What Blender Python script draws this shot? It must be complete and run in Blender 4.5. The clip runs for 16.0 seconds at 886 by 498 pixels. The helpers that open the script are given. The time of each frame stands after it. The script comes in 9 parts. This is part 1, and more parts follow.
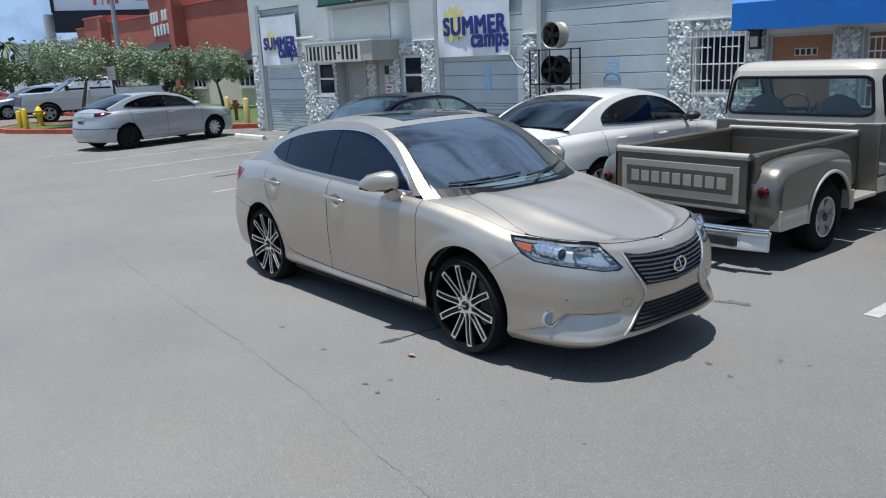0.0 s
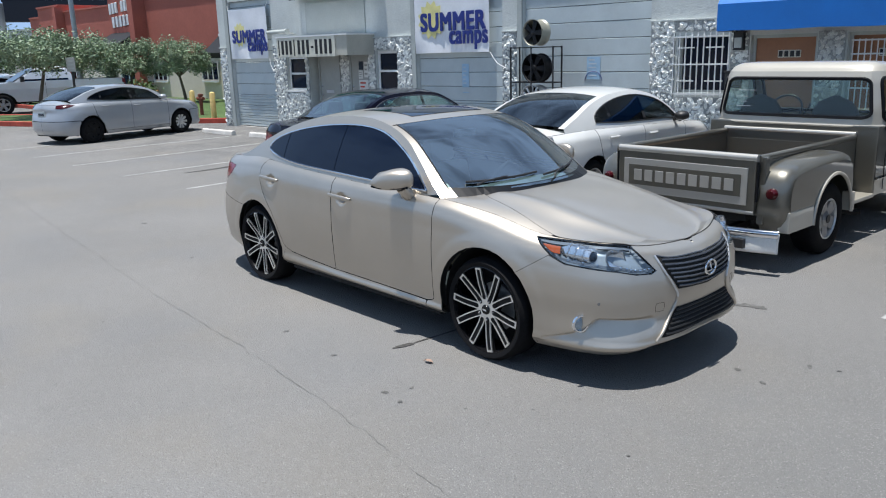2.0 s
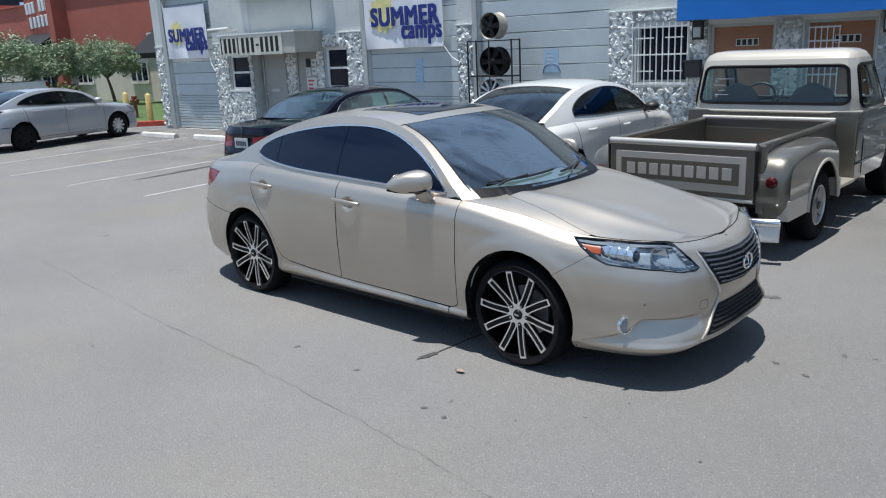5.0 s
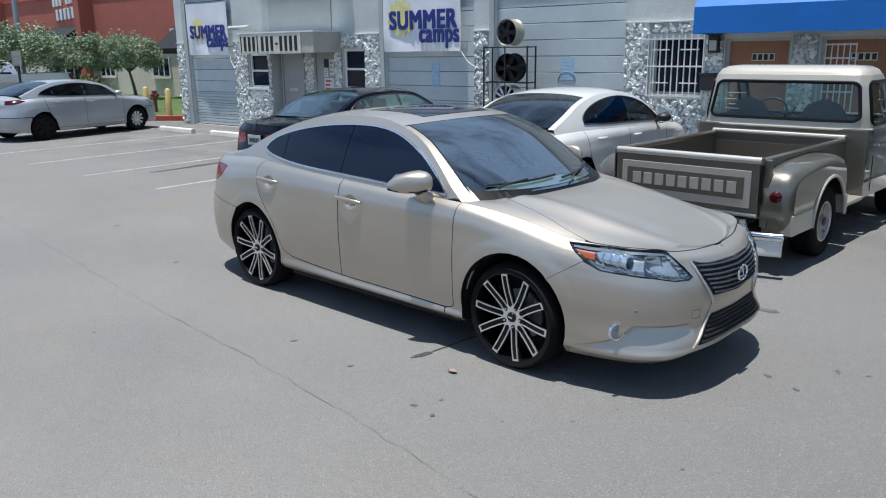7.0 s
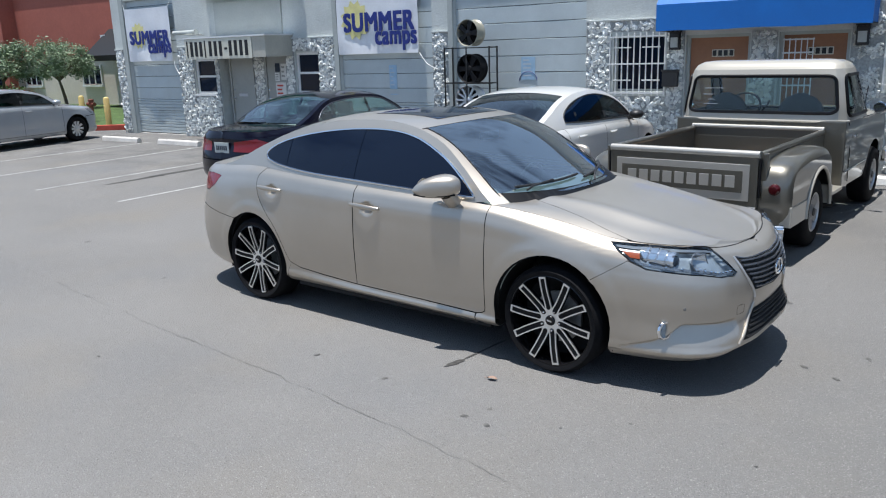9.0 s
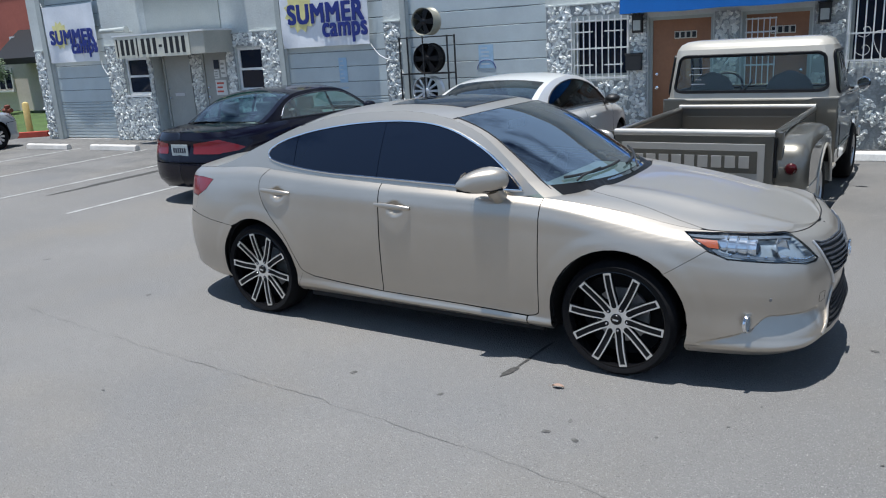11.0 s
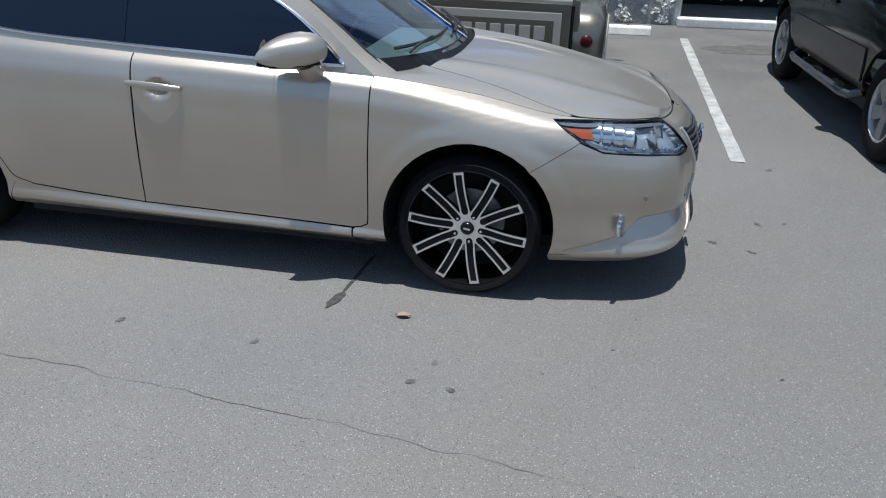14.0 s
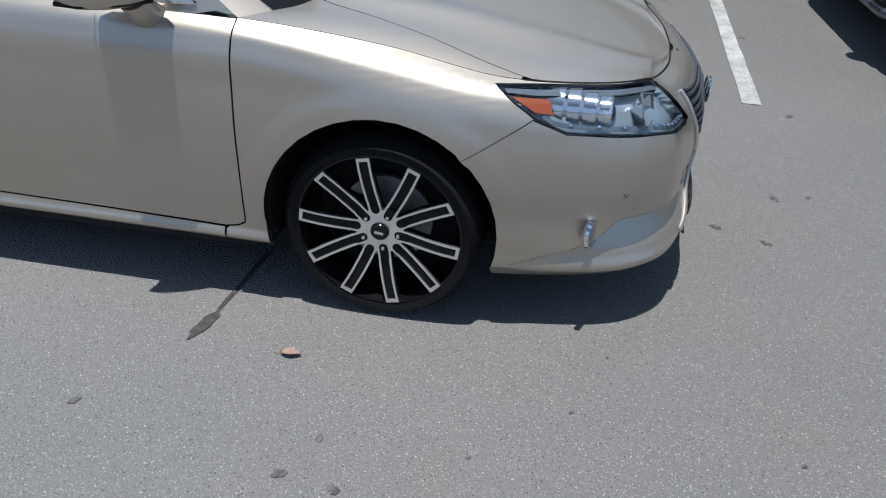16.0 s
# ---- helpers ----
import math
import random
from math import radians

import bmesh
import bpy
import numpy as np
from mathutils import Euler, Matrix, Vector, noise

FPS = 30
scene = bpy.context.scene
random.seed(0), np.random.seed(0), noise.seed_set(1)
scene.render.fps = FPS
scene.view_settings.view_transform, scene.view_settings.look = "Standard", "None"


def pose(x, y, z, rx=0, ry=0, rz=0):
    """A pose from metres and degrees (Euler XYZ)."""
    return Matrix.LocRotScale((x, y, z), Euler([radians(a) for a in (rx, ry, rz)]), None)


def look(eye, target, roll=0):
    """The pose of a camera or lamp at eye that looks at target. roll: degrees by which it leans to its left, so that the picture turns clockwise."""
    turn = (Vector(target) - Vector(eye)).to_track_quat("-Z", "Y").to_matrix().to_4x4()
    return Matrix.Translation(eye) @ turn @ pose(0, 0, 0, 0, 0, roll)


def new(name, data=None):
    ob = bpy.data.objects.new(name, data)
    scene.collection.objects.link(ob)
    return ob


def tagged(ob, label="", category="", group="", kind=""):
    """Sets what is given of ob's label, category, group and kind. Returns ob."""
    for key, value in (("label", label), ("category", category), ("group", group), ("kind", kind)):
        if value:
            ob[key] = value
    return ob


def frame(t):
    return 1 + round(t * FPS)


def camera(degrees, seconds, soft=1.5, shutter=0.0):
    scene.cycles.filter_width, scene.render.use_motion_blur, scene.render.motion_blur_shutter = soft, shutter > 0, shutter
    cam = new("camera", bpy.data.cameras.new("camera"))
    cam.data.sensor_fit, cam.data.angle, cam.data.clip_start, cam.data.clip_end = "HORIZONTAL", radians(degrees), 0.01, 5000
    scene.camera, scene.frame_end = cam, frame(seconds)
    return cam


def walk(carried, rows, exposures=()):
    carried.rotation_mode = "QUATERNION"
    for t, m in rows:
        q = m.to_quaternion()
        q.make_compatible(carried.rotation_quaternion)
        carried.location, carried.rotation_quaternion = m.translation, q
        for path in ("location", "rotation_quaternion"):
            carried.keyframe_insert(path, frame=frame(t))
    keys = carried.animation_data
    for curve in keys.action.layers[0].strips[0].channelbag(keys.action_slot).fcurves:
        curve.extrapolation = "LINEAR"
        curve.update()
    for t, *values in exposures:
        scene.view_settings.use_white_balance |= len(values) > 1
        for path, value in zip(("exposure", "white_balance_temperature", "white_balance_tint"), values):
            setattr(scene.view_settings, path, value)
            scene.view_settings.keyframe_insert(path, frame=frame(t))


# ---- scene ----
cam = camera(59.0, 16.0, soft=1.1)
PATH = [
    (0, (0.278, 0.175, 2.012), (-1.144, 1.497, 1.533), -2.6),
    (0.5, (0.209, 0.21, 1.988), (-1.218, 1.527, 1.511), -2.7),
    (1, (0.148, 0.143, 2.013), (-1.28, 1.457, 1.527), -3.3),
    (1.5, (-0.01, 0.062, 2.012), (-1.373, 1.444, 1.528), -2.4),
    (2, (-0.171, 0.045, 1.995), (-1.517, 1.441, 1.507), -1.6),
    (2.5, (-0.281, 0.02, 1.998), (-1.638, 1.396, 1.485), -1.2),
    (3, (-0.461, -0.005, 1.996), (-1.83, 1.345, 1.445), -2.8),
    (3.5, (-0.55, -0.068, 2.011), (-1.86, 1.34, 1.463), -1.9),
    (4, (-0.752, -0.167, 2.005), (-1.999, 1.312, 1.495), -3.5),
    (4.2, (-0.805, -0.15, 2.021), (-2.029, 1.347, 1.51), -3.1),
    (6.3, (-0.712, -0.2, 2.012), (-1.933, 1.304, 1.514), -2.3),
    (6.5, (-0.7, -0.165, 2.008), (-1.93, 1.333, 1.514), -1.9),
    (7, (-0.666, -0.137, 1.999), (-1.913, 1.348, 1.506), -0.8),
    (7.5, (-0.687, -0.176, 2.01), (-1.936, 1.291, 1.475), -0.5),
    (8, (-0.83, -0.309, 2.007), (-2.053, 1.175, 1.457), -1.8),
    (8.5, (-0.994, -0.422, 2.024), (-2.187, 1.09, 1.489), -2.5),
    (9, (-1.241, -0.41, 2.003), (-2.357, 1.175, 1.511), -1.8),
    (9.2, (-1.339, -0.407, 2.012), (-2.427, 1.2, 1.529), -3.0),
    (11.3, (-2.199, -0.439, 1.958), (-3.122, 1.255, 1.428), -2.5),
    (11.5, (-2.251, -0.408, 1.951), (-3.152, 1.294, 1.408), -1.9),
    (12, (-2.457, -0.394, 1.94), (-3.288, 1.332, 1.366), -2.3),
    (12.5, (-2.635, -0.376, 1.939), (-3.233, 1.43, 1.32), -1.9),
    (13, (-2.764, -0.216, 1.901), (-3.201, 1.608, 1.206), -0.9),
    (13.5, (-2.886, 0.049, 1.875), (-3.236, 1.869, 1.123), -0.9),
    (14, (-3.045, 0.348, 1.811), (-3.276, 2.149, 0.973), 1.6),
    (14.5, (-3.092, 0.651, 1.798), (-3.15, 2.434, 0.893), 0.3),
    (15, (-2.996, 0.977, 1.772), (-3.116, 2.716, 0.792), 1.7),
    (15.5, (-2.96, 1.226, 1.75), (-3.121, 2.925, 0.707), 2.3),
    (16, (-2.87, 1.484, 1.741), (-3.075, 3.163, 0.674), 2.0),
]
walk(cam, [(t, look(eye, target, roll)) for t, eye, target, roll in PATH],
     exposures=[(0, -0.04, 6220, 9.5), (3, 0.04, 6280, 10), (6.5, -0.03, 6220, 9.5), (9, 0.02, 6250, 10.5), (12, -0.15, 6100, 9.5), (14, -0.22, 6150, 9.5), (16, -0.27, 6170, 10.3)])

# ---------------- world and sun ----------------
SUN_TRAVEL = Vector((0.05, 0.095, -1.0)).normalized()
world = bpy.data.worlds.new("sky")
scene.world = world
world.use_nodes = True
wn, wl = world.node_tree.nodes, world.node_tree.links
sky = wn.new("ShaderNodeTexSky")
sky.sky_type, sky.sun_disc = "NISHITA", False
sky.sun_elevation = math.asin(-SUN_TRAVEL.z)
sky.sun_rotation = math.atan2(-SUN_TRAVEL.x, -SUN_TRAVEL.y)
sky.air_density, sky.dust_density, sky.ozone_density = 1.0, 1.6, 1.5
coord = wn.new("ShaderNodeTexCoord")
stretch = wn.new("ShaderNodeMapping")
stretch.inputs["Scale"].default_value = (1.0, 1.0, 1.3)
cloud = wn.new("ShaderNodeTexNoise")
cloud.inputs["Scale"].default_value, cloud.inputs["Detail"].default_value, cloud.inputs["Roughness"].default_value = 2.8, 7.0, 0.58
ramp = wn.new("ShaderNodeValToRGB")
ramp.color_ramp.elements[0].position, ramp.color_ramp.elements[1].position = 0.42, 0.6
blend = wn.new("ShaderNodeMix")
blend.data_type = "RGBA"
blend.inputs["B"].default_value = (18.0, 26.5, 40.0, 1)
wl.new(coord.outputs["Generated"], stretch.inputs["Vector"])
wl.new(stretch.outputs["Vector"], cloud.inputs["Vector"])
height = wn.new("ShaderNodeSeparateXYZ")
low = wn.new("ShaderNodeMapRange")  # clouds crowd towards the horizon
low.inputs["From Min"].default_value, low.inputs["From Max"].default_value = 0.1, 0.95
low.inputs["To Min"].default_value, low.inputs["To Max"].default_value = 0.2, -0.03
more = wn.new("ShaderNodeMath")
more.operation = "ADD"
wl.new(coord.outputs["Generated"], height.inputs["Vector"])
wl.new(height.outputs["Z"], low.inputs["Value"])
wl.new(cloud.outputs["Fac"], more.inputs[0]), wl.new(low.outputs["Result"], more.inputs[1])
wl.new(more.outputs[0], ramp.inputs["Fac"])
wl.new(ramp.outputs["Color"], blend.inputs["Factor"])
deep = wn.new("ShaderNodeMix")
deep.data_type, deep.blend_type = "RGBA", "MULTIPLY"
deep.inputs["Factor"].default_value = 1.0
deep.inputs["B"].default_value = (0.66, 0.88, 1.26, 1)
wl.new(sky.outputs["Color"], deep.inputs["A"])
wl.new(deep.outputs["Result"], blend.inputs["A"])
wl.new(blend.outputs["Result"], wn["Background"].inputs["Color"])
wn["Background"].inputs["Strength"].default_value = 0.0215
sun = new("sun", bpy.data.lights.new("sun", "SUN"))
sun.data.energy, sun.data.angle, sun.data.color = 6.8, radians(0.53), (1.0, 0.965, 0.91)
sun.matrix_world = look((0, 0, 30), Vector((0, 0, 30)) + SUN_TRAVEL)

# ---------------- materials ----------------
def material(name, color, rough=0.6, metal=0.0, grain=0.0, scale=30.0, stain=0.0, stain_scale=1.2, bump=0.0, bump_scale=60.0,
             coat=0.0, random_tint=0.0, island=0.0, rough_var=0.0, specular=0.5, coords="Object"):
    """A Principled surface with two scales of variation and a bump."""
    m = bpy.data.materials.new(name)
    m.use_nodes = True
    n, l = m.node_tree.nodes, m.node_tree.links
    b = n["Principled BSDF"]
    b.inputs["Base Color"].default_value = (*color, 1)
    b.inputs["Roughness"].default_value, b.inputs["Metallic"].default_value = rough, metal
    b.inputs["Coat Weight"].default_value, b.inputs["Coat Roughness"].default_value = coat, 0.04
    b.inputs["Specular IOR Level"].default_value = specular
    tc = n.new("ShaderNodeTexCoord")

    def tex(sc, detail=4.0, kind="ShaderNodeTexNoise"):
        t = n.new(kind)
        t.inputs["Scale"].default_value = sc
        if kind == "ShaderNodeTexNoise":
            t.inputs["Detail"].default_value, t.inputs["Roughness"].default_value = detail, 0.6
        l.new(tc.outputs[coords], t.inputs["Vector"])
        return t

    value = None

    def add(socket, low, high, amount):
        nonlocal value
        r = n.new("ShaderNodeMapRange")
        r.inputs["From Min"].default_value, r.inputs["From Max"].default_value = low, high
        r.inputs["To Min"].default_value, r.inputs["To Max"].default_value = 1 - amount, 1 + amount
        l.new(socket, r.inputs["Value"])
        if value is None:
            value = r.outputs["Result"]
        else:
            k = n.new("ShaderNodeMath")
            k.operation = "MULTIPLY"
            l.new(value, k.inputs[0]), l.new(r.outputs["Result"], k.inputs[1])
            value = k.outputs[0]

    if grain:
        add(tex(scale, 3.0).outputs["Fac"], 0.3, 0.7, grain)
    if stain:
        add(tex(stain_scale, 6.0).outputs["Fac"], 0.35, 0.65, stain)
    if random_tint:
        add(n.new("ShaderNodeObjectInfo").outputs["Random"], 0, 1, random_tint)
    if island:
        add(n.new("ShaderNodeNewGeometry").outputs["Random Per Island"], 0, 1, island)
    if value is not None:
        h = n.new("ShaderNodeHueSaturation")
        h.inputs["Color"].default_value = (*color, 1)
        l.new(value, h.inputs["Value"])
        l.new(h.outputs["Color"], b.inputs["Base Color"])
    if rough_var:
        r = n.new("ShaderNodeMapRange")
        r.inputs["From Min"].default_value, r.inputs["From Max"].default_value = 0.3, 0.7
        r.inputs["To Min"].default_value, r.inputs["To Max"].default_value = max(0.02, rough - rough_var), min(1, rough + rough_var)
        l.new(tex(stain_scale * 3, 5.0).outputs["Fac"], r.inputs["Value"])
        l.new(r.outputs["Result"], b.inputs["Roughness"])
    if bump:
        bp = n.new("ShaderNodeBump")
        bp.inputs["Strength"].default_value, bp.inputs["Distance"].default_value = min(1.0, bump), 0.01
        l.new(tex(bump_scale, 5.0).outputs["Fac"], bp.inputs["Height"])
        l.new(bp.outputs["Normal"], b.inputs["Normal"])
    return m


def glass(name, tint, base=0.08):
    """A tinted pane: lets tinted light through and mirrors more at a slant."""
    m = bpy.data.materials.new(name)
    m.use_nodes = True
    n, l = m.node_tree.nodes, m.node_tree.links
    n.remove(n["Principled BSDF"])
    tr, gl, mix, lw = n.new("ShaderNodeBsdfTransparent"), n.new("ShaderNodeBsdfGlossy"), n.new("ShaderNodeMixShader"), n.new("ShaderNodeLayerWeight")
    tr.inputs["Color"].default_value = (*tint, 1)
    gl.inputs["Roughness"].default_value = 0.015
    lw.inputs["Blend"].default_value = 0.5
    p, k = n.new("ShaderNodeMath"), n.new("ShaderNodeMath")
    p.operation, k.operation = "POWER", "MULTIPLY_ADD"
    p.inputs[1].default_value = 5.0
    k.inputs[1].default_value, k.inputs[2].default_value = 1 - base, base
    l.new(lw.outputs["Facing"], p.inputs[0]), l.new(p.outputs[0], k.inputs[0])
    l.new(k.outputs[0], mix.inputs["Fac"])
    l.new(tr.outputs["BSDF"], mix.inputs[1])
    l.new(gl.outputs["BSDF"], mix.inputs[2])
    l.new(mix.outputs["Shader"], n["Material Output"].inputs["Surface"])
    return m


def asphalt():
    """Sun-bleached asphalt: fine dark binder, sparse pale chips of two sizes, dark pits, warm and cool worn patches."""
    m = material("bleached_asphalt", (0.172, 0.167, 0.16), rough=0.9, grain=0.22, scale=170, stain=0.07, stain_scale=0.45, specular=0.25)
    n, l = m.node_tree.nodes, m.node_tree.links
    b = n["Principled BSDF"]
    tc = n.new("ShaderNodeTexCoord")
    colour = b.inputs["Base Color"].links[0].from_socket

    def mixed(factor, a, tint):
        mix = n.new("ShaderNodeMix")
        mix.data_type = "RGBA"
        mix.inputs["B"].default_value = (*tint, 1)
        l.new(factor, mix.inputs["Factor"]), l.new(a, mix.inputs["A"])
        return mix.outputs["Result"]

    def ranged(socket, lo, hi, top):
        r = n.new("ShaderNodeMapRange")
        r.inputs["From Min"].default_value, r.inputs["From Max"].default_value = lo, hi
        r.inputs["To Max"].default_value = top
        l.new(socket, r.inputs["Value"])
        return r.outputs["Result"]

    def patches(scale, lo, hi, top, detail=5.0):
        t = n.new("ShaderNodeTexNoise")
        t.inputs["Scale"].default_value, t.inputs["Detail"].default_value = scale, detail
        l.new(tc.outputs["Object"], t.inputs["Vector"])
        return ranged(t.outputs["Fac"], lo, hi, top)

    colour = mixed(patches(0.8, 0.5, 0.75, 0.5), colour, (0.192, 0.174, 0.146))
    colour = mixed(patches(0.55, 0.52, 0.78, 0.5, 3.0), colour, (0.142, 0.147, 0.155))
    # the colour darkens towards the gate, across a noise-warped edge
    where = n.new("ShaderNodeSeparateXYZ")
    l.new(tc.outputs["Object"], where.inputs["Vector"])
    wander = n.new("ShaderNodeMath")
    wander.operation = "MULTIPLY_ADD"
    wander.inputs[1].default_value = 3.0
    t = n.new("ShaderNodeTexNoise")
    t.inputs["Scale"].default_value, t.inputs["Detail"].default_value = 0.7, 5.0
    l.new(tc.outputs["Object"], t.inputs["Vector"])
    l.new(t.outputs["Fac"], wander.inputs[0]), l.new(where.outputs["X"], wander.inputs[2])
    colour = mixed(ranged(wander.outputs[0], -1.8, 1.2, 0.8), colour, (0.128, 0.126, 0.122))
    # tyres and dripping oil have dirtied the parking bays
    bay = n.new("ShaderNodeMath")
    bay.operation = "MULTIPLY"
    l.new(ranged(where.outputs["Y"], 7.2, 9.5, 1.0), bay.inputs[0]), l.new(patches(1.3, 0.38, 0.62, 0.6, 7.0), bay.inputs[1])
    colour = mixed(bay.outputs[0], colour, (0.098, 0.097, 0.095))
    height = None
    for scale, odd, size, pale, amount in ((105.0, 0.9, 0.38, (0.5, 0.49, 0.455), 0.52), (190.0, 0.78, 0.45, (0.4, 0.39, 0.37), 0.55), (120.0, 0.88, 0.42, (0.05, 0.048, 0.045), 0.7)):
        vor = n.new("ShaderNodeTexVoronoi")
        vor.inputs["Scale"].default_value = scale
        l.new(tc.outputs["Object"], vor.inputs["Vector"])
        sep = n.new("ShaderNodeSeparateColor")
        l.new(vor.outputs["Color"], sep.inputs["Color"])
        pick = ranged(sep.outputs["Red" if pale[0] > 0.45 else "Green"], odd, odd + 0.06, amount)
        near = n.new("ShaderNodeMapRange")
        near.inputs["From Min"].default_value, near.inputs["From Max"].default_value = size, size - 0.12
        l.new(vor.outputs["Distance"], near.inputs["Value"])
        both = n.new("ShaderNodeMath")
        both.operation = "MULTIPLY"
        l.new(pick, both.inputs[0]), l.new(near.outputs["Result"], both.inputs[1])
        colour = mixed(both.outputs[0], colour, pale)
        if height is None:
            height = vor.outputs["Distance"]
    l.new(colour, b.inputs["Base Color"])
    bp = n.new("ShaderNodeBump")
    bp.inputs["Strength"].default_value, bp.inputs["Distance"].default_value = 0.7, 0.008
    l.new(height, bp.inputs["Height"]), l.new(bp.outputs["Normal"], b.inputs["Normal"])
    return m


def car_paint(name, color, metal=0.55, rough=0.34, flake=0.06, coat=0.9):
    m = material(name, color, rough=rough, metal=metal, coat=coat, grain=flake, scale=900, stain=0.03, stain_scale=2.5)
    return m


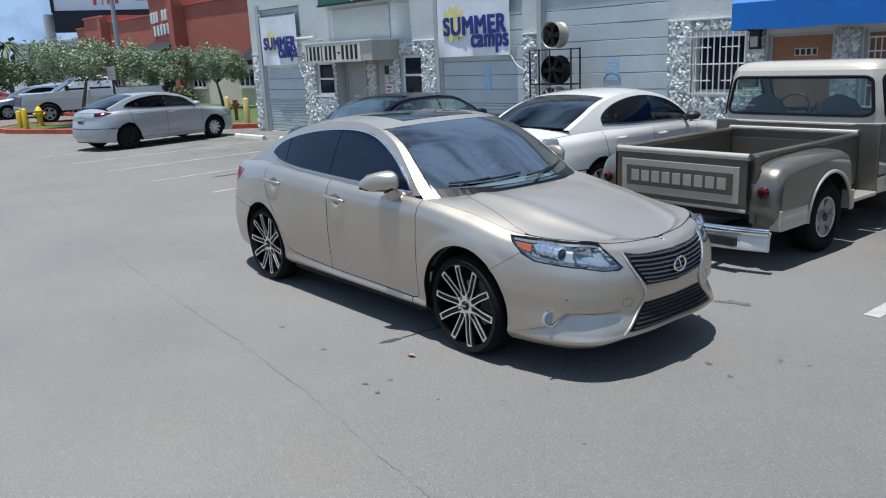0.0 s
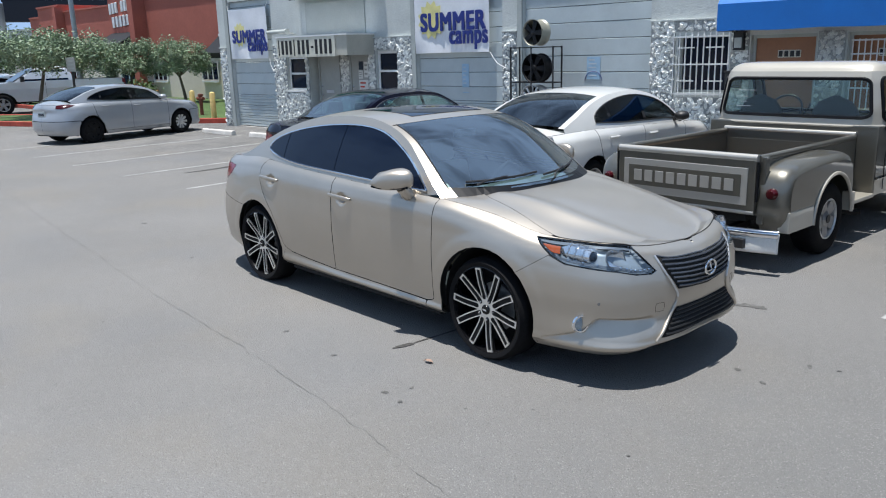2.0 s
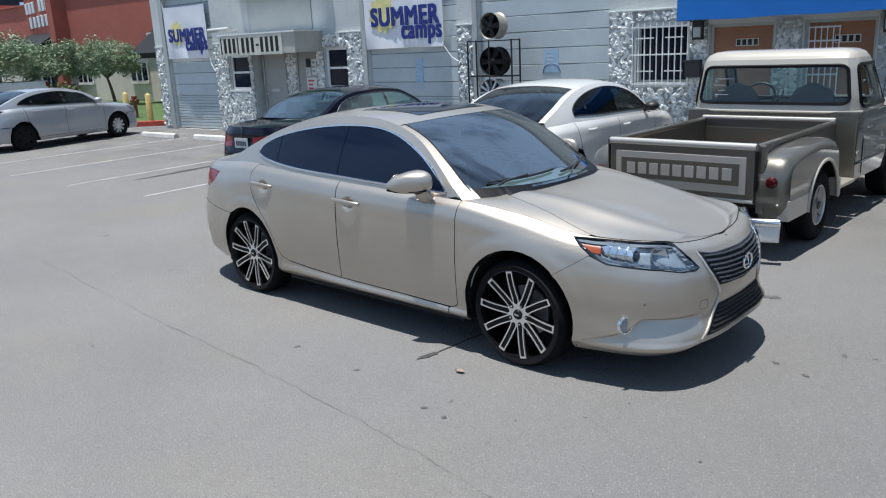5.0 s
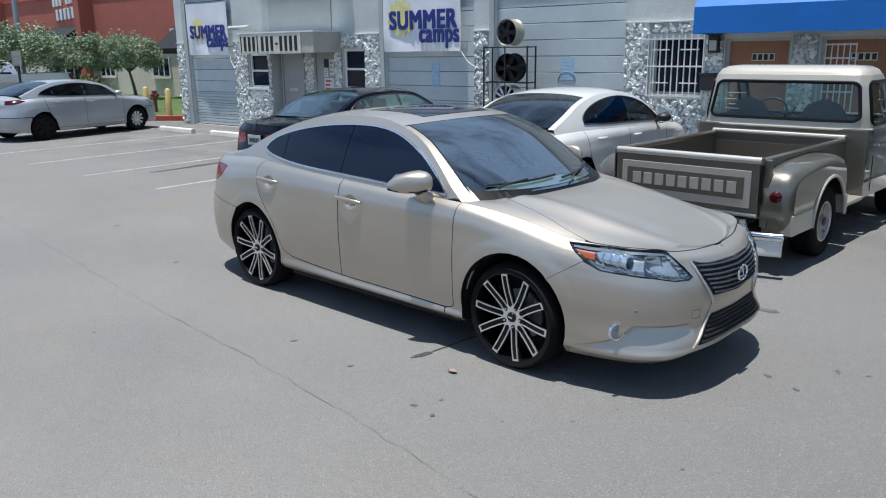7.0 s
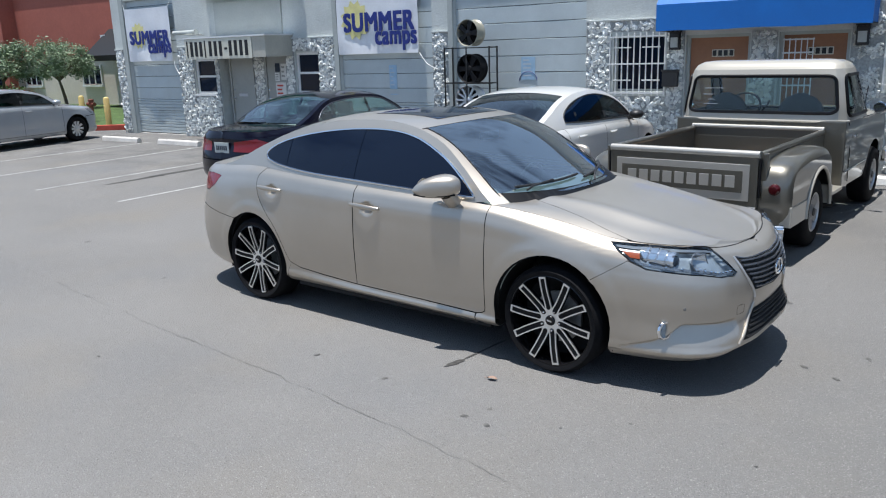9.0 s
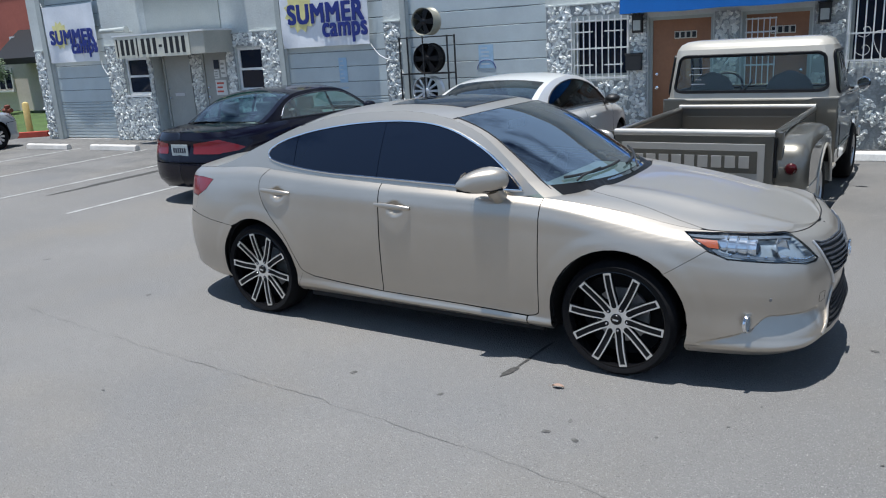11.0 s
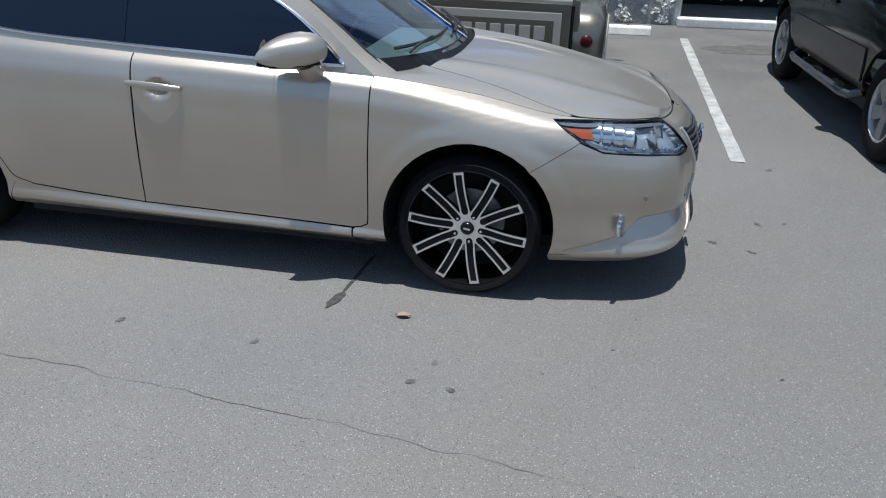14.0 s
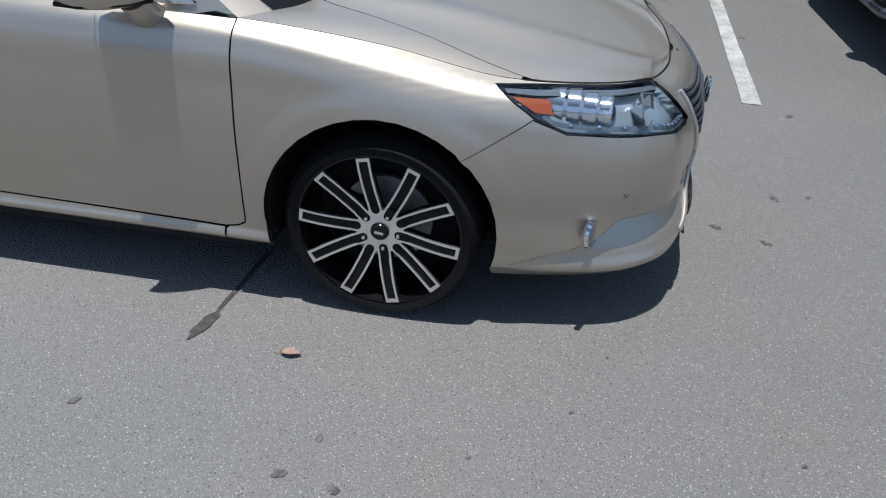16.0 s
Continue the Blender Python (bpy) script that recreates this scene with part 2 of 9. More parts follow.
M = dict(
    asphalt=asphalt(),
    gold=car_paint("champagne_gold_metallic_paint", (0.468, 0.422, 0.361), 0.78, 0.38, 0.06, 0.5),
    white_paint=car_paint("white_car_paint", (0.6, 0.6, 0.58), 0.0, 0.35, 0.02),
    black_paint=material("black_car_paint", (0.0035, 0.003, 0.009), rough=0.12, specular=0.35, grain=0.1, scale=400),
    silver_paint=car_paint("silver_car_paint", (0.36, 0.375, 0.395), 0.4, 0.35),
    pickup_silver=car_paint("pale_silver_paint", (0.55, 0.57, 0.6), 0.45, 0.35),
    olive=car_paint("olive_grey_truck_paint", (0.14, 0.132, 0.11), 0.6, 0.37),
    olive_light=car_paint("faded_beige_grey_paint", (0.43, 0.41, 0.37), 0.4, 0.4),
    cream=car_paint("cream_truck_paint", (0.42, 0.39, 0.33), 0.1, 0.38, 0.03),
    suv_paint=material("very_dark_green_paint", (0.006, 0.01, 0.009), rough=0.12, specular=0.3, grain=0.1, scale=400),
    suv_grey=material("dark_grey_cladding_paint", (0.045, 0.045, 0.042), rough=0.4, metal=0.0, coat=0.1, grain=0.05, scale=500),
    suv_clad=material("taupe_cladding_paint", (0.22, 0.21, 0.2), rough=0.45, metal=0.3, coat=0.4, grain=0.05, scale=500),
    red_paint=car_paint("dull_red_car_paint", (0.2, 0.03, 0.03), 0.2, 0.4),
    blue_paint=car_paint("grey_blue_car_paint", (0.12, 0.16, 0.2), 0.4, 0.4),
    tint=glass("dark_tinted_glass", (0.035, 0.04, 0.05), 0.035),
    truck_glass=glass("clear_green_truck_glass", (0.76, 0.88, 0.84), 0.06),
    smoke=glass("lightly_smoked_glass", (0.07, 0.085, 0.1), 0.035),
    wind=glass("windscreen_glass", (0.62, 0.78, 0.79), 0.4),
    teal_glass=glass("green_tinted_glass", (0.6, 0.82, 0.8), 0.26),
    lamp_glass=glass("clear_lamp_glass", (0.9, 0.93, 0.95), 0.06),
    black=material("black_plastic", (0.015, 0.015, 0.016), rough=0.5, grain=0.15, scale=120, bump=0.05, bump_scale=300),
    pillar_black=material("satin_black_trim", (0.006, 0.006, 0.007), rough=0.4, specular=0.2),
    gap=material("dark_gap", (0.006, 0.006, 0.006), rough=0.9),
    rubber=material("tyre_rubber", (0.007, 0.007, 0.008), rough=0.8, specular=0.15, grain=0.25, scale=40, bump=0.1, bump_scale=200, rough_var=0.05),
    gloss_black=material("gloss_black_alloy", (0.005, 0.005, 0.006), rough=0.2, specular=0.35),
    machined=material("machined_aluminium", (0.78, 0.78, 0.77), rough=0.3, metal=0.85, grain=0.06, scale=200),
    dull_alloy=material("dull_worn_alloy", (0.3, 0.3, 0.3), rough=0.4, metal=0.6, grain=0.1, scale=60),
    khaki=material("khaki_grey_alloy", (0.34, 0.33, 0.27), rough=0.4, metal=0.4, grain=0.08, scale=60),
    alloy=material("silver_alloy", (0.6, 0.6, 0.6), rough=0.35, metal=0.7, grain=0.05, scale=60),
    steel_black=material("black_steel_wheel", (0.006, 0.006, 0.007), rough=0.6, specular=0.2, grain=0.2, scale=60),
    chrome=material("chrome", (0.75, 0.76, 0.78), rough=0.08, metal=1.0, grain=0.03, scale=20),
    grille=material("dark_grey_metal_bars", (0.1, 0.11, 0.13), rough=0.25, metal=0.6),
    amber=material("amber_lens", (0.36, 0.075, 0.022), rough=0.2, coat=0.6),
    red_lens=material("red_lens", (0.16, 0.009, 0.012), rough=0.15, coat=0.1, grain=0.15, scale=150),
    dark_red=material("dark_red_lens", (0.05, 0.004, 0.006), rough=0.15, grain=0.15, scale=150),
    reflector=material("lamp_reflector", (0.75, 0.77, 0.8), rough=0.12, metal=0.9),
    lamp_bowl=material("blue_grey_lamp_bowl", (0.33, 0.38, 0.42), rough=0.25, metal=0.35, grain=0.1, scale=25),
    lamp_lens=material("dark_projector_lens", (0.02, 0.03, 0.045), rough=0.05, specular=0.8),
    lamp_inner=material("grey_lamp_inner", (0.17, 0.19, 0.215), rough=0.25, metal=0.4, grain=0.12, scale=22),
    lamp_dark=material("dark_lamp_housing", (0.12, 0.135, 0.152), rough=0.3, metal=0.2, grain=0.1, scale=22),
    rear_smoke=glass("smoked_rear_glass", (0.18, 0.21, 0.22), 0.2),
    cloth_dark=material("dark_grey_upholstery", (0.05, 0.05, 0.052), rough=0.8, grain=0.2, scale=90, bump=0.1),
    cloth_tan=material("tan_leather", (0.42, 0.36, 0.28), rough=0.55, grain=0.1, scale=80, bump=0.1),
    dash=material("grey_dashboard_plastic", (0.3, 0.3, 0.29), rough=0.7, grain=0.1, scale=80),
    shelf=material("pale_grey_shelf_cloth", (0.33, 0.34, 0.33), rough=0.9, grain=0.1, scale=80),
    plate=material("number_plate_white", (0.4, 0.44, 0.44), rough=0.4, grain=0.05, scale=80),
    ink=material("dark_ink", (0.02, 0.03, 0.05), rough=0.7),
    line=material("worn_white_road_paint", (0.33, 0.33, 0.32), rough=0.8, grain=0.25, scale=60, stain=0.3, stain_scale=5, bump=0.2),
    concrete=material("pale_concrete", (0.52, 0.5, 0.47), rough=0.85, grain=0.12, scale=50, stain=0.12, stain_scale=4, bump=0.3),
    painted_stop=material("white_painted_concrete", (0.68, 0.68, 0.66), rough=0.75, grain=0.08, scale=40, stain=0.12, stain_scale=6, bump=0.2),
    oil=material("oil_stained_asphalt", (0.09, 0.087, 0.082), rough=0.8, grain=0.5, scale=40, stain=0.3, stain_scale=9),
    tar=material("dark_tar", (0.045, 0.043, 0.04), rough=0.8, grain=0.5, scale=40, stain=0.3, stain_scale=6),
    crack=material("dark_crack", (0.125, 0.122, 0.115), rough=0.95, grain=0.3, scale=60),
    leaf_dry=material("dry_brown_leaf", (0.3, 0.2, 0.15), rough=0.8, grain=0.3, scale=120),
    stucco=material("pale_grey_stucco", (0.545, 0.57, 0.545), rough=0.9, grain=0.06, scale=25, stain=0.07, stain_scale=1.3, bump=0.7, bump_scale=28),
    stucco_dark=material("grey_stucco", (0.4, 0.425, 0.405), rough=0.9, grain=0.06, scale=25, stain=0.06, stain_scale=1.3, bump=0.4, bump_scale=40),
    mortar=material("grey_painted_mortar", (0.33, 0.345, 0.335), rough=0.95, grain=0.25, scale=30, stain=0.2, stain_scale=4, bump=0.9, bump_scale=25),
    stone=material("white_painted_coral_stone", (0.76, 0.765, 0.73), rough=0.95, specular=0.05, grain=0.15, scale=60, stain=0.16, stain_scale=14, bump=1.0, bump_scale=70, random_tint=0.2),
    stone_rest=material("white_painted_coral_stone_rest", (0.76, 0.765, 0.73), rough=0.95, specular=0.05, grain=0.15, scale=60, stain=0.16, stain_scale=14, bump=1.0, bump_scale=70, island=0.2),
    garage=material("grey_blue_painted_steel_door", (0.475, 0.525, 0.53), rough=0.55, grain=0.03, scale=30, stain=0.07, stain_scale=1.5, random_tint=0.05, bump=0.05),
    garage_patch=material("repainted_grey_panel", (0.53, 0.57, 0.595), rough=0.6, grain=0.03, scale=40, stain=0.05, stain_scale=3),
    frame_grey=material("light_grey_trim_paint", (0.36, 0.37, 0.345), rough=0.6, grain=0.05, scale=30, stain=0.06, stain_scale=2),
    frame_white=material("white_window_frame", (0.75, 0.75, 0.73), rough=0.5, grain=0.04, scale=30, stain=0.05, stain_scale=3),
    pane=material("dark_window_pane", (0.004, 0.008, 0.02), rough=0.05, specular=0.28),
    banner=material("white_vinyl_banner", (0.74, 0.75, 0.77), rough=0.5, grain=0.03, scale=20, stain=0.05, stain_scale=2, bump=0.2, bump_scale=6),
    blue_ink=material("navy_blue_print", (0.011, 0.025, 0.2), rough=0.5),
    yellow_ink=material("faded_yellow_print", (0.72, 0.66, 0.28), rough=0.55, stain=0.1, stain_scale=5),
    canopy=material("beige_canopy_paint", (0.45, 0.435, 0.37), rough=0.65, grain=0.05, scale=30, stain=0.08, stain_scale=2),
    sign_board=material("cream_sign_board", (0.62, 0.6, 0.5), rough=0.7, stain=0.08, stain_scale=3, grain=0.05),
    black_ink=material("black_print", (0.01, 0.01, 0.011), rough=0.6),
    red_ink=material("red_print", (0.55, 0.08, 0.05), rough=0.6),
    paper_white=material("white_paper", (0.75, 0.75, 0.73), rough=0.8, stain=0.05, stain_scale=8),
    paper_blue=material("pale_blue_poster", (0.34, 0.5, 0.64), rough=0.7, stain=0.1, stain_scale=6),
    green_sign=material("dark_green_sign", (0.01, 0.13, 0.08), rough=0.4, stain=0.08, stain_scale=2),
    blue_awning=material("bright_blue_canvas", (0.002, 0.13, 0.46), rough=0.6, grain=0.04, scale=60, stain=0.06, stain_scale=1.5, bump=0.1, bump_scale=200),
    brown_door=material("orange_brown_painted_door", (0.27, 0.115, 0.05), rough=0.5, grain=0.06, scale=20, stain=0.1, stain_scale=2),
    white_iron=material("white_painted_iron", (0.7, 0.7, 0.68), rough=0.45, grain=0.05, scale=60),
    dark_iron=material("black_painted_iron", (0.012, 0.012, 0.012), rough=0.5, grain=0.2, scale=60),
    gate_iron=material("grey_steel_lattice", (0.3, 0.29, 0.28), rough=0.5, metal=0.4, grain=0.15, scale=40),
    # near-black that stands in for shade inside openings and behind wheel spokes
    shade_black=material("interior_shade_black", (0.004, 0.004, 0.005), rough=0.9),
    brick_red=material("terracotta_stucco", (0.43, 0.125, 0.09), rough=0.9, grain=0.05, scale=10, stain=0.07, stain_scale=0.6, bump=0.3),
    cream_wall=material("cream_stucco", (0.76, 0.67, 0.58), rough=0.9, grain=0.05, scale=10, stain=0.06, stain_scale=0.6, bump=0.3),
    rust=material("rusty_red_brown_paint", (0.2, 0.06, 0.04), rough=0.8, grain=0.2, scale=40, stain=0.2, stain_scale=6),
    kerb_red=material("faded_red_kerb_paint", (0.42, 0.07, 0.045), rough=0.8, grain=0.15, scale=40, stain=0.2, stain_scale=3),
    yellow=material("yellow_paint", (0.62, 0.42, 0.02), rough=0.5, grain=0.06, scale=40, stain=0.1, stain_scale=4),
    bollard_yellow=material("faded_yellow_paint", (0.55, 0.42, 0.16), rough=0.7, grain=0.1, scale=40, stain=0.15, stain_scale=4),
    grass=material("lawn_grass", (0.055, 0.095, 0.024), rough=0.95, grain=0.35, scale=30, stain=0.25, stain_scale=1.5, bump=0.8, bump_scale=60),
    bark=material("grey_brown_bark", (0.13, 0.1, 0.075), rough=0.95, grain=0.3, scale=20, bump=0.8, bump_scale=30),
    olive_leaf=material("silver_green_leaves", (0.2, 0.265, 0.16), rough=0.6, island=0.45, stain=0.15, stain_scale=1.5),
    green_leaf=material("mid_green_leaves", (0.06, 0.105, 0.03), rough=0.6, island=0.45, stain=0.2, stain_scale=1),
    flower=material("orange_flowers", (0.5, 0.2, 0.04), rough=0.7, island=0.4),
    pole=material("grey_galvanised_pole", (0.35, 0.37, 0.38), rough=0.5, metal=0.3, grain=0.06, scale=20),
    board_white=material("white_billboard_face", (0.75, 0.76, 0.8), rough=0.6, stain=0.03, stain_scale=0.3),
    board_dark=material("dark_billboard_frame", (0.01, 0.012, 0.02), rough=0.6),
    far_wall=material("far_pale_wall", (0.5, 0.5, 0.48), rough=0.9, stain=0.1, stain_scale=0.1),
)

# ---------------- building helpers ----------------
def mesh_from(bm, name, mat, smooth=False, sharp=None):
    me = bpy.data.meshes.new(name)
    bmesh.ops.recalc_face_normals(bm, faces=bm.faces)
    if smooth:
        for f in bm.faces:
            f.smooth = True
        if sharp is not None:
            for e in bm.edges:
                if len(e.link_faces) == 2 and e.calc_face_angle(0) > sharp:
                    e.smooth = False
    bm.to_mesh(me)
    bm.free()
    me.materials.append(mat)
    return me


def part(name, bm, mat, parent, label="", smooth=False, sharp=0.6):
    ob = new(name, mesh_from(bm, name, mat, smooth, sharp))
    ob.parent = parent
    if label:
        ob["label"] = label
    return ob


def shared(name, me, parent, m):
    ob = new(name, me)
    ob.parent, ob.matrix_basis = parent, m
    return ob


def thing(name, label, category, m=None, group="", kind=""):
    ob = new(name)
    ob.empty_display_size = 0.1
    if m is not None:
        ob.matrix_basis = m
    return tagged(ob, label, category, group, kind)


def structure(name, bm, mat, label, category, smooth=False, m=None):
    ob = new(name, mesh_from(bm, name, mat, smooth, 0.6))
    if m is not None:
        ob.matrix_basis = m
    return tagged(ob, label, category, "", "structure")


def box(bm, x0, x1, y0, y1, z0, z1, bevel=0.0, m=None):
    vs = [bm.verts.new((x, y, z)) for x in (x0, x1) for y in (y0, y1) for z in (z0, z1)]
    quads = ((0, 1, 3, 2), (4, 6, 7, 5), (0, 4, 5, 1), (2, 3, 7, 6), (0, 2, 6, 4), (1, 5, 7, 3))
    fs = [bm.faces.new([vs[i] for i in q]) for q in quads]
    if bevel:
        es = list({e for f in fs for e in f.edges})
        r = bmesh.ops.bevel(bm, geom=es, offset=bevel, segments=2, profile=0.6, affect="EDGES")
        vs = list({v for f in r["faces"] for v in f.verts} | {v for v in vs if v.is_valid})
    if m is not None:
        bmesh.ops.transform(bm, matrix=m, verts=vs)
    return bm


def boxes(*specs, bevel=0.0):
    bm = bmesh.new()
    for s in specs:
        box(bm, *s, bevel=bevel)
    return bm


def tube(bm, pts, r, n=8, closed=False, r2=None):
    """A round bar along points; r may taper to r2."""
    pts = [Vector(p) for p in pts]
    rings, up0 = [], None
    k = len(pts)
    for i, p in enumerate(pts):
        a = pts[(i - 1) % k] if closed or i else pts[i]
        b = pts[(i + 1) % k] if closed or i < k - 1 else pts[i]
        t = (b - a).normalized()
        if up0 is None:
            up0 = Vector((0, 0, 1)) if abs(t.z) < 0.9 else Vector((1, 0, 0))
        side = t.cross(up0).normalized()
        up0 = side.cross(t).normalized()
        rad = r if r2 is None else r + (r2 - r) * i / (k - 1)
        rings.append([bm.verts.new(p + (side * math.cos(2 * math.pi * j / n) + up0 * math.sin(2 * math.pi * j / n)) * rad) for j in range(n)])
    for i in range(k if closed else k - 1):
        a, b = rings[i], rings[(i + 1) % k]
        for j in range(n):
            bm.faces.new((a[j], a[(j + 1) % n], b[(j + 1) % n], b[j]))
    if not closed:
        bm.faces.new(rings[0][::-1]), bm.faces.new(rings[-1])
    return bm


def lathe(bm, profile, n=32, m=None, closed=False):
    """Turns (radius, height) pairs round the local z axis."""
    rings, vs = [], []
    for r, h in profile:
        ring = [bm.verts.new((r * math.cos(2 * math.pi * j / n), r * math.sin(2 * math.pi * j / n), h)) for j in range(n)] if r > 1e-6 else [bm.verts.new((0, 0, h))]
        rings.append(ring)
        vs += ring
    pairs = list(zip(rings, rings[1:])) + ([(rings[-1], rings[0])] if closed else [])
    for a, b in pairs:
        for j in range(n):
            q = [a[j % len(a)], a[(j + 1) % len(a)], b[(j + 1) % len(b)], b[j % len(b)]]
            q = list(dict.fromkeys(q))
            if len(q) > 2:
                bm.faces.new(q)
    if m is not None:
        bmesh.ops.transform(bm, matrix=m, verts=vs)
    return bm


def plate(bm, pts, depth, m=None):
    """A flat polygon in local x, y, thickened along z from 0 to depth."""
    a = [bm.verts.new((x, y, 0)) for x, y in pts]
    b = [bm.verts.new((x, y, depth)) for x, y in pts]
    bm.faces.new(a[::-1]), bm.faces.new(b)
    for i in range(len(pts)):
        j = (i + 1) % len(pts)
        bm.faces.new((a[i], a[j], b[j], b[i]))
    if m is not None:
        bmesh.ops.transform(bm, matrix=m, verts=a + b)
    return bm


def lettering(name, text, size, mat, parent, m, label="", extrude=0.004, shear=0.0, offset=0.0, align="CENTER", width=0.0, squeeze=1.0, bold=0.0):
    """Words as a mesh from the built-in font, flat in local x, y; fitted to a width when one is given."""
    cu = bpy.data.curves.new(name, "FONT")
    cu.body, cu.size, cu.extrude, cu.shear, cu.offset, cu.align_x, cu.align_y = text, size, extrude, shear, offset, align, "CENTER"
    cu.space_line, cu.space_character = 0.9, 1.08
    tmp = bpy.data.objects.new(name, cu)
    scene.collection.objects.link(tmp)
    dg = bpy.context.evaluated_depsgraph_get()
    me = bpy.data.meshes.new_from_object(tmp.evaluated_get(dg))
    bpy.data.objects.remove(tmp)
    xs = [v.co.x for v in me.vertices]
    if width and xs:
        k = width / (max(xs) - min(xs))
        me.transform(Matrix.Diagonal((k, squeeze, 1, 1)))
    if bold:  # heavier strokes: the same letters again, a little to each side
        bm = bmesh.new()
        for i, (dx, dy) in enumerate(((-1, -1), (1, -1), (-1, 1), (1, 1), (0, 0), (1, 0), (-1, 0), (0, 1), (0, -1))):
            cp = me.copy()
            cp.transform(Matrix.Translation((dx * bold, dy * bold * 0.8, i * 0.0003)))
            bm.from_mesh(cp)
            bpy.data.meshes.remove(cp)
        bm.to_mesh(me)
        bm.free()
    me.materials.clear()
    me.materials.append(mat)
    ob = new(name, me)
    ob.parent, ob.matrix_basis = parent, m
    if label:
        ob["label"] = label
    return ob


def wall_pose(x, y, z):
    """Local x along the facade, local y up, local z out of it."""
    return pose(x, y, z, 90, 0, 0)


# ---------------- ground ----------------
FY = 12.95  # the facade's plane
rng = random.Random(7)


def ground_sheet():
    bm = bmesh.new()
    xs = [-900, -300, -120, -60, -40, -30] + [-25 + i * 1.0 for i in range(36)] + [20, 40, 120, 400, 900]
    ys = [-900, -300, -80, -30] + [-12 + i * 1.0 for i in range(36)] + [40, 80, 200, 500, 900]
    g = [[bm.verts.new((x, y, 0)) for y in ys] for x in xs]
    for i in range(len(xs) - 1):
        for j in range(len(ys) - 1):
            bm.faces.new((g[i][j], g[i + 1][j], g[i + 1][j + 1], g[i][j + 1]))
    return structure("ground", bm, M["asphalt"], "sun-bleached grey asphalt of an open car park", "ground")


ground_sheet()


def stripe(x0, y0, x1, y1, w=0.1, label="worn white painted parking bay line on asphalt"):
    bm = bmesh.new()
    a, b = Vector((x0, y0, 0)), Vector((x1, y1, 0))
    t = (b - a).normalized()
    s = Vector((-t.y, t.x, 0)) * w / 2
    k = 24
    low, high = [], []
    for i in range(k + 1):
        p = a + (b - a) * i / k
        low.append(p + s * (1 + rng.uniform(-0.1, 0.06))), high.append(p - s * (1 + rng.uniform(-0.1, 0.06)))
    vs = [(bm.verts.new((p.x, p.y, 0.004)), bm.verts.new((q.x, q.y, 0.004))) for p, q in zip(low, high)]
    for (p, q), (r, u) in zip(vs, vs[1:]):
        bm.faces.new((p, q, u, r))
    return structure("parking_line", bm, M["line"], label, "parking line")


for x, y0 in ((-20.75, 6.3), (-18.42, 6.2), (-16.2, 6.15), (-13.87, 6.1), (-11.6, 6.1), (-8.75, 6.2), (-4.75, 6.2)):
    stripe(x, y0, x - 0.05, 11.5, 0.075)
stripe(-1.59, 6.2, -1.24, 11.74, 0.115)


def wheel_stop(x0, x1, y, mat="concrete", label="pale concrete wheel stop lying on the asphalt"):
    ob = thing("wheel_stop", label, "wheel stop", pose((x0 + x1) / 2, y, 0), "wheel stops along the building")
    h, bm = (x1 - x0) / 2, bmesh.new()
    prof = [(-0.08, 0), (0.08, 0), (0.06, 0.1), (0.03, 0.125), (-0.03, 0.125), (-0.06, 0.1)]
    a = [bm.verts.new((-h, u, v)) for u, v in prof]
    b = [bm.verts.new((h, u, v)) for u, v in prof]
    bm.faces.new(a), bm.faces.new(b[::-1])
    for i in range(6):
        j = (i + 1) % 6
        bm.faces.new((a[i], b[i], b[j], a[j]))
    bmesh.ops.bevel(bm, geom=list(bm.edges), offset=0.008, segments=1, affect="EDGES")
    part("block", bm, M[mat], ob)
    for x in (-h * 0.62, h * 0.62):
        part("bolt", lathe(bmesh.new(), [(0, 0.13), (0.02, 0.13), (0.022, 0.118)], 10, Matrix.Translation((x, 0, 0))), M["gap"], ob)
    return ob


for x0, x1, y, mt in ((-20.1, -18.6, 11.3, "concrete"), (-17.85, -16.35, 11.35, "concrete"), (-15.6, -14.1, 11.45, "concrete"),
                      (-3.35, -1.68, 11.9, "painted_stop")):
    wheel_stop(x0, x1, y, mt, "pale concrete wheel stop lying on the asphalt" if mt == "concrete" else "white-painted concrete wheel stop in front of the stone wall")


def crack_line(pts, w):
    bm = bmesh.new()
    dense = []
    for (x0, y0), (x1, y1) in zip(pts, pts[1:]):
        k = max(2, int(math.dist((x0, y0), (x1, y1)) / 0.05))
        dense += [(x0 + (x1 - x0) * i / k, y0 + (y1 - y0) * i / k) for i in range(k)]
    rows = []
    for x, y in dense:
        o = 0.03 * noise.noise(Vector((x * 5, y * 5, 3.0))) + 0.012 * noise.noise(Vector((x * 21, y * 21, 1.0)))
        hw = w * max(0.0, 0.4 + 1.3 * noise.noise(Vector((x * 4, y * 4, 8.0))))
        rows.append((bm.verts.new((x, y + o - hw, 0.003)), bm.verts.new((x, y + o + hw + 0.0008, 0.003))))
    for a, b in zip(rows, rows[1:]):
        bm.faces.new((a[0], b[0], b[1], a[1]))
    return bm


ob = structure("asphalt_crack", crack_line([(-18.5, 4.95), (-14.5, 4.25), (-10.3, 3.6), (-7.9, 3.22), (-6.0, 2.94), (-4.95, 2.83), (-4.2, 2.7), (-3.55, 2.6), (-3.05, 2.49), (-2.4, 2.36), (0.5, 1.8), (4, 1.0)], 0.0019),
               M["crack"], "thin dark crack running across the asphalt", "crack")


